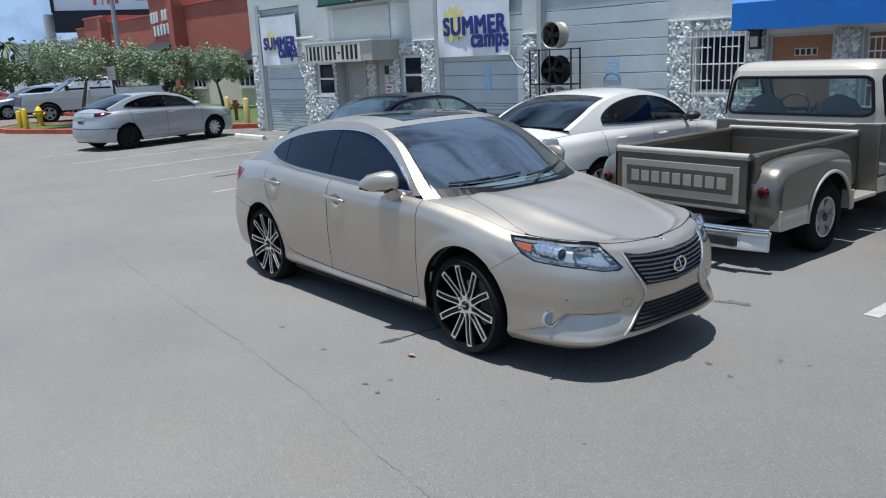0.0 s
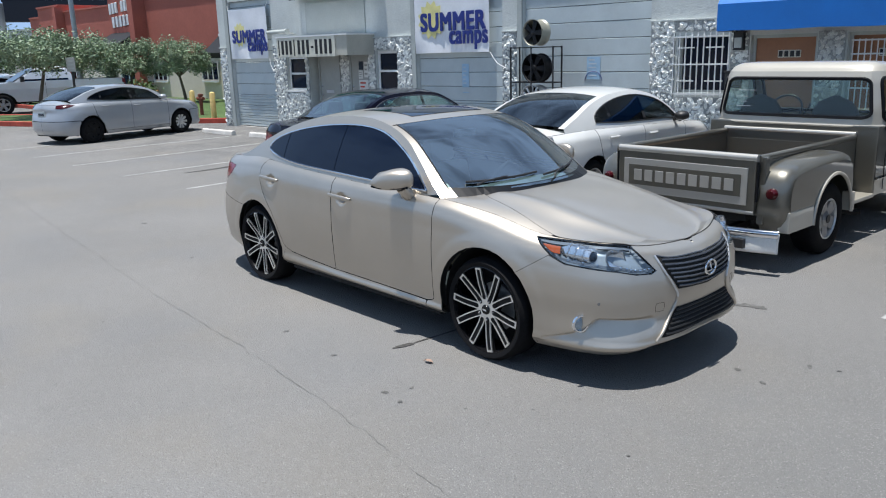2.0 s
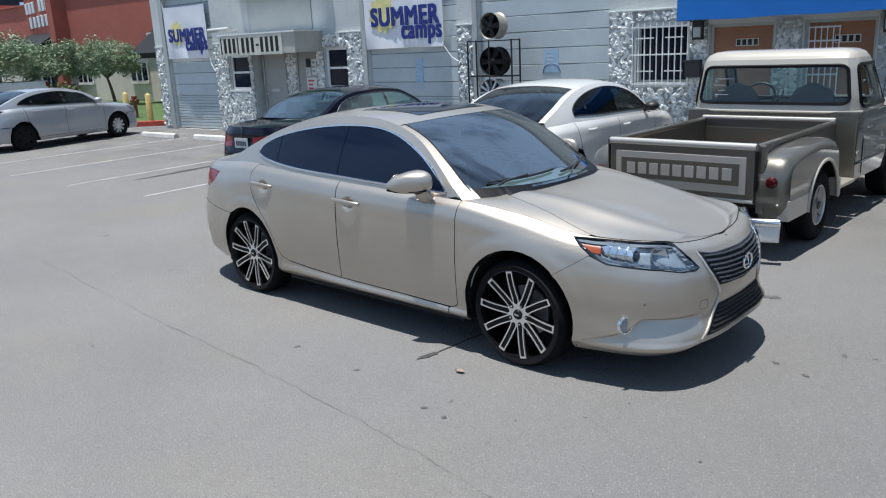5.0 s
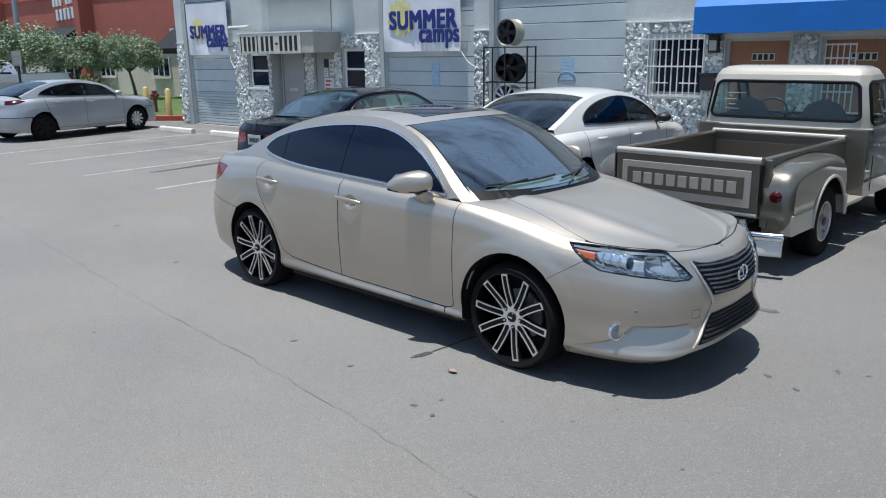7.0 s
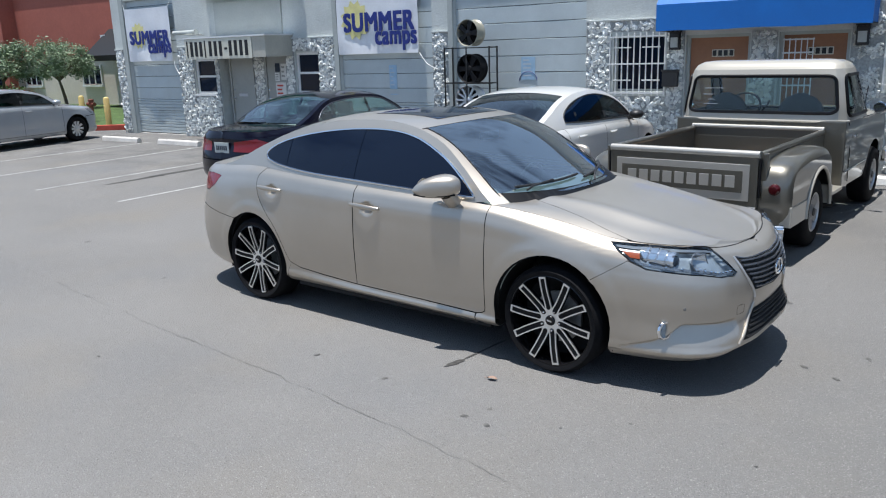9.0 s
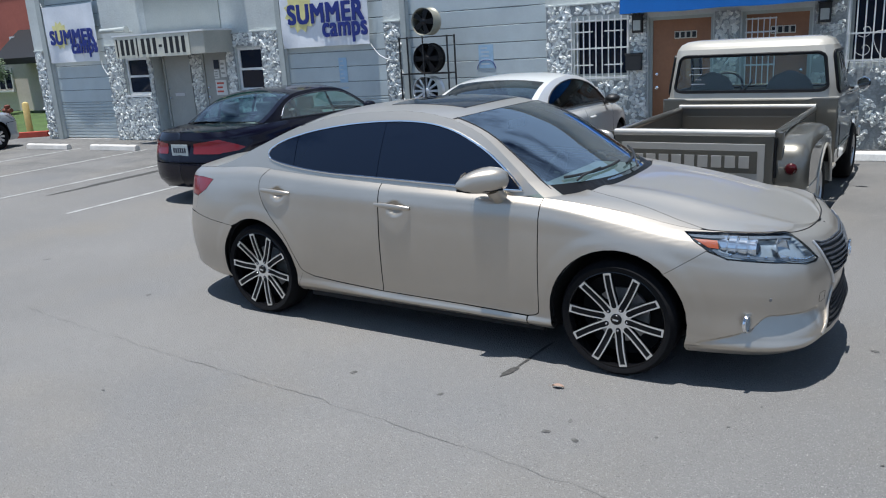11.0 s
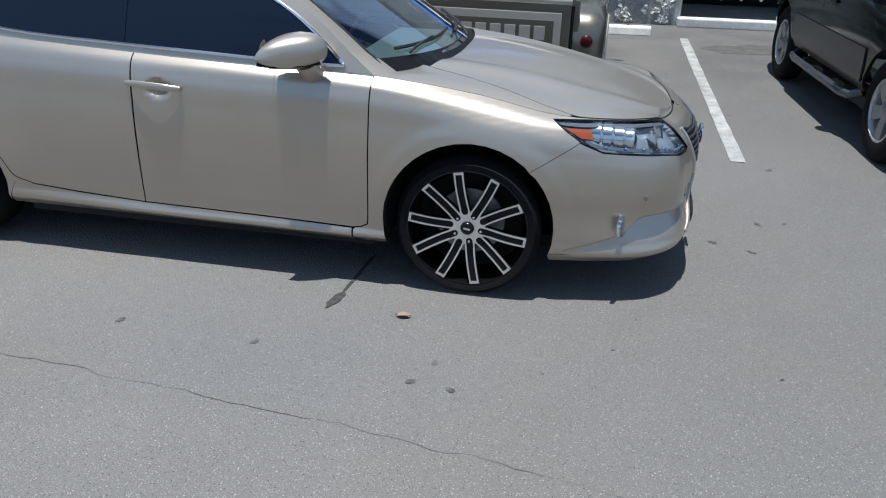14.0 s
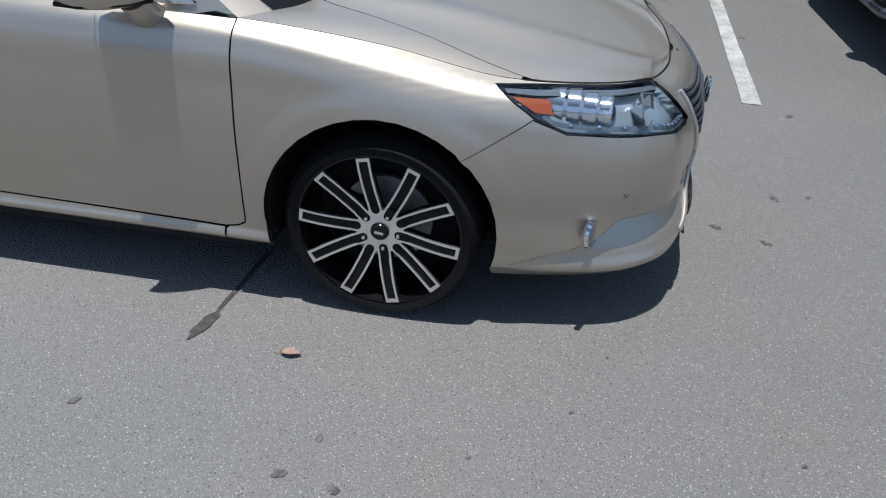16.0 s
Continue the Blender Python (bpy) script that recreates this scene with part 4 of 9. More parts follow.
awning = tagged(thing("awning", "bright blue canvas box awning over the brown doors", "awning"), kind="structure")
AX0, AX1, AY = -5.87, -2.77, 12.3
bm = bmesh.new()
prof = [(AY, 2.19), (AY, 2.6), (AY + 0.1, 2.7), (FY - 0.01, 2.95), (FY - 0.01, 2.9), (AY + 0.13, 2.66), (AY + 0.03, 2.58), (AY + 0.03, 2.19)]
n = 12
rows = [[bm.verts.new((AX0 + (AX1 - AX0) * i / n, y + 0.006 * math.sin(i * 2.2) * (z < 2.7), z + (0.008 * math.sin(i * 1.3) if z < 2.3 else 0))) for y, z in prof] for i in range(n + 1)]
for a, b in zip(rows, rows[1:]):
    for i in range(8):
        j = (i + 1) % 8
        bm.faces.new((a[i], b[i], b[j], a[j]))
bm.faces.new(rows[0][::-1]), bm.faces.new(rows[-1])
part("canvas", bm, M["blue_awning"], awning)
for x in (AX0 + 0.005, AX1 - 0.012):
    bm = bmesh.new()
    plate(bm, [(AY + 0.035, 2.19), (FY - 0.012, 2.19), (FY - 0.012, 2.88), (AY + 0.14, 2.64), (AY + 0.035, 2.56)], 0.007, Matrix(((0, 0, 1, x), (1, 0, 0, 0), (0, 1, 0, 0), (0, 0, 0, 1))))
    part("side_canvas", bm, M["blue_awning"], awning)
    part("frame_tube", tube(bmesh.new(), [(x + 0.003, AY + 0.05, 2.2), (x + 0.003, FY, 2.2)], 0.012), M["dark_iron"], awning)

for x in (-5.74, -2.95):
    ob = thing("wall_lamp", "black box wall lamp beside the brown doors", "lamp", pose(x, FY - 0.02, 2.03), "wall lamps beside the doors")
    part("housing", box(bmesh.new(), -0.085, 0.085, -0.1, 0.0, -0.14, 0.14, bevel=0.01), M["dark_iron"], ob)
    part("lens", box(bmesh.new(), -0.06, 0.06, -0.112, -0.1, -0.1, 0.06), M["stucco_dark"], ob)
    part("hood", box(bmesh.new(), -0.095, 0.095, -0.13, 0.0, 0.14, 0.16), M["dark_iron"], ob)
ob = thing("mailbox", "black wall mailbox beside the barred window", "mailbox", pose(-5.79, FY - 0.05, 1.42))
part("body", box(bmesh.new(), -0.13, 0.13, -0.1, 0.0, -0.13, 0.12, bevel=0.01), M["black"], ob)
part("lid", box(bmesh.new(), -0.14, 0.14, -0.13, 0.0, 0.12, 0.15, bevel=0.01), M["black"], ob)

# folding scissor gate in the dark opening
gate = tagged(thing("gate", "closed steel folding lattice gate across a dark opening", "gate"), kind="structure")
gy, step, gz0, gz1 = FY + 0.12, 0.29, 0.38, 2.35
span = gz1 - gz0
for layer, s in ((0.0, 1), (0.012, -1)):
    for i in range(-8, 13):
        xa = -1.15 + i * step
        pts = []
        x0, x1 = xa, xa + s * 1.16
        lo, hi = 0.0, 1.0
        a, b = sorted((x0, x1))
        if b < -1.13 or a > 2.18:
            continue
        t0 = max(0.0, min(1.0, ((-1.13 if s > 0 else 2.18) - x0) / (x1 - x0)))
        t1 = max(0.0, min(1.0, ((2.18 if s > 0 else -1.13) - x0) / (x1 - x0)))
        if t1 - t0 < 0.05:
            continue
        p, q = Vector((x0 + (x1 - x0) * t0, gy + layer, gz0 + span * t0)), Vector((x0 + (x1 - x0) * t1, gy + layer, gz0 + span * t1))
        part("lattice_bar", tube(bmesh.new(), [p, q], 0.011, 4), M["gate_iron"], gate)
part("top_track", boxes((-1.14, 2.19, gy - 0.03, gy + 0.04, 2.36, 2.42)), M["gate_iron"], gate)
structure("gate_sill", box(bmesh.new(), -1.2, 2.0, FY - 0.17, FY + 0.06, 0.0, 0.13, bevel=0.02), M["painted_stop"], "white-painted concrete sill in front of the gate", "sill")


# ---------------- wheel rack in front of the third garage door ----------------
rack = thing("wheel_rack", "black welded steel display rack for alloy wheels", "rack", pose(-9.5, 12.42, 0))
for x in (-0.5, 0.5):
    for y in (-0.14, 0.14):
        part("post", boxes((x - 0.012, x + 0.012, y - 0.012, y + 0.012, 0, 2.05)), M["dark_iron"], rack)
    for z in (0.12, 0.75, 1.38, 2.03):
        part("side_rail", boxes((x - 0.01, x + 0.01, -0.128, 0.128, z - 0.01, z + 0.01)), M["dark_iron"], rack)
for y in (-0.14, 0.14):
    for z in (0.12, 0.75, 1.38, 2.03):
        part("shelf_rail", boxes((-0.488, 0.488, y - 0.01, y + 0.01, z - 0.01, z + 0.01)), M["dark_iron"], rack)
part("centre_bar", boxes((-0.012, 0.012, -0.154, -0.142, 0.1, 2.05)), M["dark_iron"], rack)


def display_rim(x, z, r, spokes, mat, label, turn=0.0, mesh_like=False, lip="machined"):
    """A bare alloy wheel on the rack, its face towards the car park."""
    ob = thing("alloy_wheel", label, "wheel", pose(x, 12.36, z, 90, 0, turn), "display wheels on the rack")
    part("barrel", lathe(bmesh.new(), [(r, 0.1), (r * 0.97, 0.1), (r * 0.9, 0.06), (r * 0.86, -0.12), (r * 0.95, -0.15), (r, -0.15), (r * 0.9, -0.11), (r * 0.9, 0.05), (r * 0.98, 0.09)], 40, closed=True), M[lip], ob)
    for k in range(spokes):
        a = 2 * math.pi * k / spokes
        bm = bmesh.new()
        w0, w1 = (0.03, 0.055) if not mesh_like else (0.018, 0.022)
        plate(bm, [(r * 0.12, -w0), (r * 0.9, -w1), (r * 0.9, w1), (r * 0.12, w0)], 0.03, Matrix.Rotation(a, 4, "Z") @ Matrix.Translation((0, 0, 0.05)))
        part("spoke", bm, M[mat], ob)
    part("hub", lathe(bmesh.new(), [(0, 0.095), (r * 0.16, 0.09), (r * 0.3, 0.06), (r * 0.3, 0.02), (0, 0.02)], 24), M[mat], ob)
    part("backing_disc", lathe(bmesh.new(), [(0, -0.1), (r * 0.85, -0.1), (r * 0.85, -0.11), (0, -0.11)], 24), M["shade_black"], ob)


display_rim(-9.46, 2.3, 0.245, 5, "gloss_black", "black five-spoke alloy wheel with khaki barrel atop the rack", -4, lip="khaki")
display_rim(-9.44, 1.65, 0.27, 6, "steel_black", "plain black six-spoke steel wheel on the rack", 0, lip="steel_black")
display_rim(-9.49, 1.07, 0.27, 12, "machined", "silver mesh-spoke alloy wheel on the rack", 0, True)
display_rim(-9.49, 0.45, 0.27, 8, "machined", "silver alloy wheel on the lowest shelf", 0, True)


from mathutils.geometry import delaunay_2d_cdt


# ---------------- vehicle shells ----------------
def smooth_curve(pts, k=10):
    """A Catmull-Rom curve through points of any dimension."""
    p = np.array(pts, float)
    p = np.vstack([2 * p[0] - p[1], p, 2 * p[-1] - p[-2]])
    out = []
    for i in range(1, len(p) - 2):
        for j in range(k):
            t = j / k
            a, b, c, d = p[i - 1], p[i], p[i + 1], p[i + 2]
            out.append(0.5 * (2 * b + (c - a) * t + (2 * a - 5 * b + 4 * c - d) * t * t + (3 * b - a - 3 * c + d) * t ** 3))
    out.append(p[-2])
    return np.array(out)


def clip_x(poly, x0, x1):
    """The part of a closed 2D outline between two x values."""
    for lim, keep in ((x0, lambda p: p[0] >= x0), (x1, lambda p: p[0] <= x1)):
        out = []
        for i in range(len(poly)):
            p, q = poly[i - 1], poly[i]
            if keep(p) != keep(q):
                t = (lim - p[0]) / (q[0] - p[0])
                out.append((lim, p[1] + (q[1] - p[1]) * t))
            if keep(q):
                out.append(q)
        poly = out
    return poly


def fill2d(outline, sx, sy):
    """A triangle mesh that fills a 2D outline, with inner points on a grid."""
    pts = np.array([p for p in outline])
    scaled = dense([(p[0] / sx, p[1] / sy) for p in outline], 1.0)
    o = np.array(scaled)
    lo, hi = o.min(axis=0), o.max(axis=0)
    gx, gy = np.meshgrid(np.arange(lo[0] + 0.5, hi[0], 1.0), np.arange(lo[1] + 0.5, hi[1], 1.0))
    g = np.column_stack([gx.ravel(), gy.ravel()])
    inside, near = np.zeros(len(g), bool), np.full(len(g), 9.0)
    for i in range(len(o)):
        a, b = o[i - 1], o[i]
        cross = (a[1] > g[:, 1]) != (b[1] > g[:, 1])
        xi = a[0] + (g[:, 1] - a[1]) / (b[1] - a[1] + 1e-12) * (b[0] - a[0])
        inside ^= cross & (g[:, 0] < xi)
        d = b - a
        t = np.clip(((g - a) @ d) / (d @ d + 1e-12), 0, 1)
        near = np.minimum(near, np.hypot(*(g - (a + t[:, None] * d)).T))
    g = g[inside & (near > 0.35)]
    verts = [Vector(p) for p in scaled] + [Vector(p) for p in g.tolist()]
    vs, _, faces, _, _, _ = delaunay_2d_cdt(verts, [], [list(range(len(scaled)))], 1, 1e-7)
    bm = bmesh.new()
    bv = [bm.verts.new((v.x * sx, v.y * sy, 0)) for v in vs]
    for f in faces:
        bm.faces.new([bv[i] for i in f])
    bm.verts.index_update()
    bm.faces.index_update()
    return bm


def inset_outline(pts, d):
    """Pulls a closed 2D outline inwards by d."""
    p = np.array(pts, float)
    area = sum(p[i - 1][0] * p[i][1] - p[i][0] * p[i - 1][1] for i in range(len(p)))
    s = 1 if area > 0 else -1
    out = []
    for i in range(len(p)):
        a, b, c = p[i - 1], p[i], p[(i + 1) % len(p)]
        u, v = b - a, c - b
        u, v = u / (np.linalg.norm(u) + 1e-9), v / (np.linalg.norm(v) + 1e-9)
        n = np.array([-(u[1] + v[1]), u[0] + v[0]]) * s
        n = n / (np.linalg.norm(n) + 1e-9)
        out.append(b + n * d)
    return [tuple(q) for q in out]


def dense(pts, step):
    """Adds points along a closed 2D outline."""
    out = []
    for i in range(len(pts)):
        a, b = np.array(pts[i], float), np.array(pts[(i + 1) % len(pts)], float)
        k = max(1, int(np.linalg.norm(b - a) / step))
        out += [tuple(a + (b - a) * j / k) for j in range(k)]
    return out


class Shell:
    """A car body: a side surface that wraps round a plan outline, and a top ribbon between the two rails."""

    def __init__(self, plan, sections, rail, centre, curve_p=2.4, tumble=(0.32, 0.35), res=0.05):
        c = smooth_curve(plan, 14)
        seg = np.linalg.norm(np.diff(c, axis=0), axis=1)
        self.l = np.concatenate([[0], np.cumsum(seg)])
        self.px, self.py = c[:, 0], c[:, 1]
        tx, ty = np.gradient(self.px, self.l), np.gradient(self.py, self.l)
        n = np.hypot(tx, ty)
        self.nx, self.ny = -(-ty) / n, -tx / n  # outward for a front-to-rear run with y >= 0
        self.length = self.l[-1]
        self.sec_l = [self.at(s[0]) for s in sections]
        self.sec = np.array([s[1] for s in sections], float)
        self.rail = smooth_curve(rail, 12)      # x, z along the roof edge
        self.centre = smooth_curve(centre, 12)  # x, z along the middle
        self.p, self.tumble, self.res = curve_p, tumble, res
        self.ru = np.linspace(0, 1, len(self.rail))
        self.cu = np.linspace(0, 1, len(self.centre))

    def at(self, where):
        """Arc length for ('x', x), ('f', y) at the front, ('r', y) at the rear."""
        kind, v = where
        if kind == "x":
            return float(np.interp(-v, -self.px, self.l))
        k = int(np.argmax(self.py))
        if kind == "f":
            return float(np.interp(v, self.py[:k], self.l[:k]))
        return float(np.interp(-v, -self.py[k:], self.l[k:]))

    def keys(self, l):
        j = int(np.clip(np.searchsorted(self.sec_l, l) - 1, 0, len(self.sec_l) - 2))
        t = (l - self.sec_l[j]) / (self.sec_l[j + 1] - self.sec_l[j])
        t = min(1, max(0, t))
        m = len(self.sec_l)

        def tangent(i):
            a, b = max(0, i - 1), min(m - 1, i + 1)
            return (self.sec[b] - self.sec[a]) / (self.sec_l[b] - self.sec_l[a])

        h = self.sec_l[j + 1] - self.sec_l[j]
        a, b, ta, tb = self.sec[j], self.sec[j + 1], tangent(j) * h, tangent(j + 1) * h
        return (2 * t ** 3 - 3 * t * t + 1) * a + (t ** 3 - 2 * t * t + t) * ta + (-2 * t ** 3 + 3 * t * t) * b + (t ** 3 - t * t) * tb

    def side(self, l, z):
        k = self.keys(l)
        zk, ik = k[:, 0], k[:, 1]
        z = min(max(z, zk[0] - 0.02), zk[-1])
        j = int(np.clip(np.searchsorted(zk, z) - 1, 0, len(zk) - 2))
        d = np.gradient(ik, zk)
        h = zk[j + 1] - zk[j]
        t = (z - zk[j]) / h
        i = (2 * t ** 3 - 3 * t * t + 1) * ik[j] + (t ** 3 - 2 * t * t + t) * d[j] * h + (-2 * t ** 3 + 3 * t * t) * ik[j + 1] + (t ** 3 - t * t) * d[j + 1] * h
        x, y = np.interp(l, self.l, self.px), np.interp(l, self.l, self.py)
        nx, ny = np.interp(l, self.l, self.nx), np.interp(l, self.l, self.ny)
        return Vector((x - nx * i, max(0.0, y - ny * i), z))

    def top(self, l):
        return float(self.keys(l)[-1][0])

    def bottom(self, l):
        return float(self.keys(l)[0][0])

    def edge(self, l):
        return self.side(l, self.top(l))

    def belt(self, x):
        l = self.at(("x", x))
        e = self.edge(l)
        return e.y, e.z

    def house(self, x, z):
        """The glasshouse side at x and height z."""
        y, z0 = self.belt(x)
        d = z - z0
        return Vector((x, y - (self.tumble[0] * d + self.tumble[1] * d * abs(d)), z))

    def ribbon(self, u, a):
        """Roof, windscreen and rear window: u from the cowl to the deck, a across from -1 to 1."""
        rx, rz = np.interp(u, self.ru, self.rail[:, 0]), np.interp(u, self.ru, self.rail[:, 1])
        cx, cz = np.interp(u, self.cu, self.centre[:, 0]), np.interp(u, self.cu, self.centre[:, 1])
        e = self.house(rx, rz)
        f = 1 - abs(a) ** self.p
        return Vector((rx + (cx - rx) * f, e.y * a, rz + (cz - rz) * f))

    def lid(self, l0, l1, c0, c1, bulge=0.0):
        """A lid between the body edge from l0 to l1 and a middle line from c0 to c1 (x, z); v runs 0 to 1 along it."""
        def f(v, a):
            e = self.edge(l0 + (l1 - l0) * v)
            w = max(0.0, v) ** 0.8
            cx, cz = c0[0] + (c1[0] - c0[0]) * w, c0[1] + (c1[1] - c0[1]) * v + bulge * math.sin(math.pi * v)
            g = 1 - abs(a) ** 2.2
            return Vector((e.x + (cx - e.x) * g, e.y * a, e.z + (cz - e.z) * g))
        return f

    # ---- panels ----
    def panel(self, name, outline, mapper, mat, parent, offset=0.0, step=(0.06, 0.05), gap=0.0, thick=0.012, mirror=False, label="", both=True, skirt=True):
        """A panel of the shell: a 2D outline filled, laid on a surface, with analytic normals and a turned-in edge."""
        if gap:
            outline = inset_outline(outline, gap)
        bm = fill2d(outline, *step)
        made = []
        for flip in ((1, -1) if both else (-1 if mirror else 1,)):
            made.append(self.lay(name, bm, mapper, mat, parent, offset, flip, thick if skirt else 0, label))
        bm.free()
        return made

    def lay(self, name, flat, mapper, mat, parent, offset, flip, thick, label):
        eps = 0.004
        co, no = [], []
        for v in flat.verts:
            p = mapper(v.co.x, v.co.y)
            a = mapper(v.co.x + eps, v.co.y) - mapper(v.co.x - eps, v.co.y)
            b = mapper(v.co.x, v.co.y + eps) - mapper(v.co.x, v.co.y - eps)
            n = a.cross(b)
            if n.length < 1e-12:
                n = Vector((0, 0, 1))
            n.normalize()
            co.append(p), no.append(n)
        flat.verts.ensure_lookup_table()
        flat.verts.index_update()
        mid = Vector((-1.4, 0, 0.55))
        sign = 1 if sum((c - mid).dot(n) for c, n in zip(co, no)) > 0 else -1
        co = [c + n * sign * offset for c, n in zip(co, no)]
        no = [n * sign for n in no]
        faces = [[v.index for v in f.verts] for f in flat.faces]
        skin = len(faces)
        if sign < 0:
            faces = [f[::-1] for f in faces]
        base = len(co)
        normals = list(no)
        if thick:
            ring = {}
            for e in flat.edges:
                if len(e.link_faces) == 1:
                    a, b = e.verts[0].index, e.verts[1].index
                    f = faces[e.link_faces[0].index] if e.link_faces[0].index >= 0 else None
                    for v in (a, b):
                        if v not in ring:
                            ring[v] = len(co)
                            co.append(co[v] - no[v] * thick)
                            normals.append(no[v])
                    i, j = f.index(a), f.index(b)
                    if (i + 1) % len(f) == j:
                        a, b = b, a
                    faces.append([a, b, ring[b], ring[a]])
        if flip < 0:
            co = [Vector((c.x, -c.y, c.z)) for c in co]
            normals = [Vector((n.x, -n.y, n.z)) for n in normals]
            faces = [f[::-1] for f in faces]
        me = bpy.data.meshes.new(name)
        me.from_pydata(co, [], faces)
        me.polygons.foreach_set("use_smooth", [True] * len(me.polygons))
        me.update()
        me.normals_split_custom_set_from_vertices([tuple(n) for n in normals])
        me.materials.append(mat)
        if thick:
            me.materials.append(M["gap"] if thick > 0 else mat)
            me.polygons.foreach_set("material_index", [0] * skin + [1] * (len(me.polygons) - skin))
        ob = new(name, me)
        ob.parent = parent
        if label:
            ob["label"] = label
        return ob

    def strip(self, name, pts, mapper, mat, parent, r=0.006, offset=0.002, closed=False, both=True, flat=1.0, label="", n=6):
        """A thin bead laid along 2D points on a surface."""
        out = []
        for flip in ((1, -1) if both else (1,)):
            bm = bmesh.new()
            q = []
            for x, y in pts:
                p = mapper(x, y)
                nrm = (mapper(x + 0.004, y) - mapper(x - 0.004, y)).cross(mapper(x, y + 0.004) - mapper(x, y - 0.004))
                if nrm.length > 1e-12:
                    nrm.normalize()
                    if nrm.dot(p - Vector((-1.4, 0, 0.55))) < 0:
                        nrm = -nrm
                p = p + nrm * offset
                q.append((p.x, p.y * flip, p.z))
            tube(bm, q, r, n, closed)
            out.append(part(name, bm, mat, parent, label, smooth=True))
        return out


def arch_points(cx, cz, rx, rz, zb, n=22):
    """The outline of a wheel arch from its rear foot over the top to its front foot."""
    a0 = math.asin(max(-1, min(1, (zb - cz) / rz)))
    out = []
    for i in range(n + 1):
        a = math.pi - a0 + (2 * a0 - math.pi) * i / n
        out.append((cx + rx * math.cos(a), cz + rz * math.sin(a)))
    return out


LUG = 0


def tyre_and_rim(parent, name, m, R, width, rim_r, style, label, flip=1):
    """A wheel standing at m (local z is the axle, outwards)."""
    w = new(name)
    w.parent, w.matrix_basis = parent, m
    w["label"] = label
    h = width / 2
    prof = [(rim_r - 0.005, h - 0.012), (rim_r + 0.012, h), (rim_r + (R - rim_r) * 0.55, h + 0.004), (R - 0.02, h - 0.012), (R - 0.004, h - 0.032), (R, h - 0.05), (R, -h + 0.05), (R - 0.02, -h + 0.012), (rim_r, -h)]
    part("tyre", lathe(bmesh.new(), prof, 56), M["rubber"], w, smooth=True)
    if style == "twin":
        part("barrel", lathe(bmesh.new(), [(rim_r + 0.004, h - 0.006), (rim_r - 0.002, h - 0.004), (rim_r - 0.008, h - 0.03), (rim_r - 0.03, h - 0.09), (rim_r - 0.03, -h)], 48), M["gloss_black"], w, smooth=True)
        part("brake_disc", lathe(bmesh.new(), [(0.05, h - 0.12), (0.165, h - 0.12), (0.165, h - 0.14), (0.05, h - 0.14)], 32, closed=True), M["dull_alloy"], w)
        part("caliper", boxes((-0.18, -0.09, -0.07, 0.07, h - 0.155, h - 0.1), bevel=0.01), M["steel_black"], w)
        part("wheel_back", lathe(bmesh.new(), [(0, h - 0.16), (rim_r - 0.03, h - 0.16)], 32), M["shade_black"], w)
        r1, r2, hw, t = 0.078, rim_r - 0.004, 0.0232, 0.0078
        zf = lambda r: h - 0.002 - 0.038 * max(0.0, 1 - max(r, 0.1) / r2) ** 1.3
        for k in range(10):
            turn = Matrix.Rotation(2 * math.pi * k / 10, 4, "Z")
            # a spoke bows a little along its length; black floor between two machined edges
            yc = lambda r: 0.004 * (1 if k % 2 else -1) * math.sin(math.pi * (r - r1) / (r2 - r1))
            bm = bmesh.new()
            rs = [r1 + (r2 - r1) * i / 7 for i in range(8)]
            rows = [[bm.verts.new((r, yc(r) + s * hw, zf(r) + dz)) for s, dz in ((-1, -0.035), (-1, -0.005), (1, -0.005), (1, -0.035))] for r in rs]
            for a, b in zip(rows, rows[1:]):
                for i in range(3):
                    bm.faces.new((a[i], a[i + 1], b[i + 1], b[i]))
            bmesh.ops.transform(bm, matrix=turn, verts=bm.verts)
            part("spoke", bm, M["steel_black"], w, smooth=True)
            bm = bmesh.new()
            for s in (-1, 1):
                rows = []
                for r in rs:
                    y0, y1 = yc(r) + s * (hw - t), yc(r) + s * hw
                    rows.append([bm.verts.new((r, y, z)) for y, z in ((y0, zf(r) - 0.01), (y0, zf(r)), (y1, zf(r)), (y1, zf(r) - 0.012))])
                for a, b in zip(rows, rows[1:]):
                    for i in range(3):
                        bm.faces.new((a[i], a[i + 1], b[i + 1], b[i]))
            box(bm, r2 - 0.012, r2, -hw + t, hw - t, zf(r2) - 0.014, zf(r2))
            bmesh.ops.transform(bm, matrix=turn, verts=bm.verts)
            part("spoke_edge", bm, M["machined"], w, "bright machined edge of a spoke")
            # rounded root of the slot
            root = 0.052 if k % 2 == LUG else 0.068
            pts = [(0.1, -hw + t), (0.1, hw - t)] + [(root + (hw - t) * (1 - math.sin(q)), (hw - t) * math.cos(q)) for q in [math.pi * i / 8 for i in range(9)]]
            bm = bmesh.new()
            plate(bm, pts, 0.002, turn @ Matrix.Translation((0, 0, zf(0.1) - 0.0008)))
            part("slot_root", bm, M["steel_black"], w)
            if k % 2 == LUG:
                c = turn @ Vector((0.066, 0, zf(0.1) + 0.001))
                part("lug_nut", lathe(bmesh.new(), [(0, 0.01), (0.006, 0.009), (0.0085, 0)], 8, Matrix.Translation(c)), M["chrome"], w)
        bm = bmesh.new()
        star = []
        for k in range(20):
            a = 2 * math.pi * k / 20
            q = 0.086 if k % 2 else 0.082
            star.append((q * math.cos(a), q * math.sin(a)))
        plate(bm, star, 0.02, Matrix.Translation((0, 0, zf(0.1) - 0.0202)))
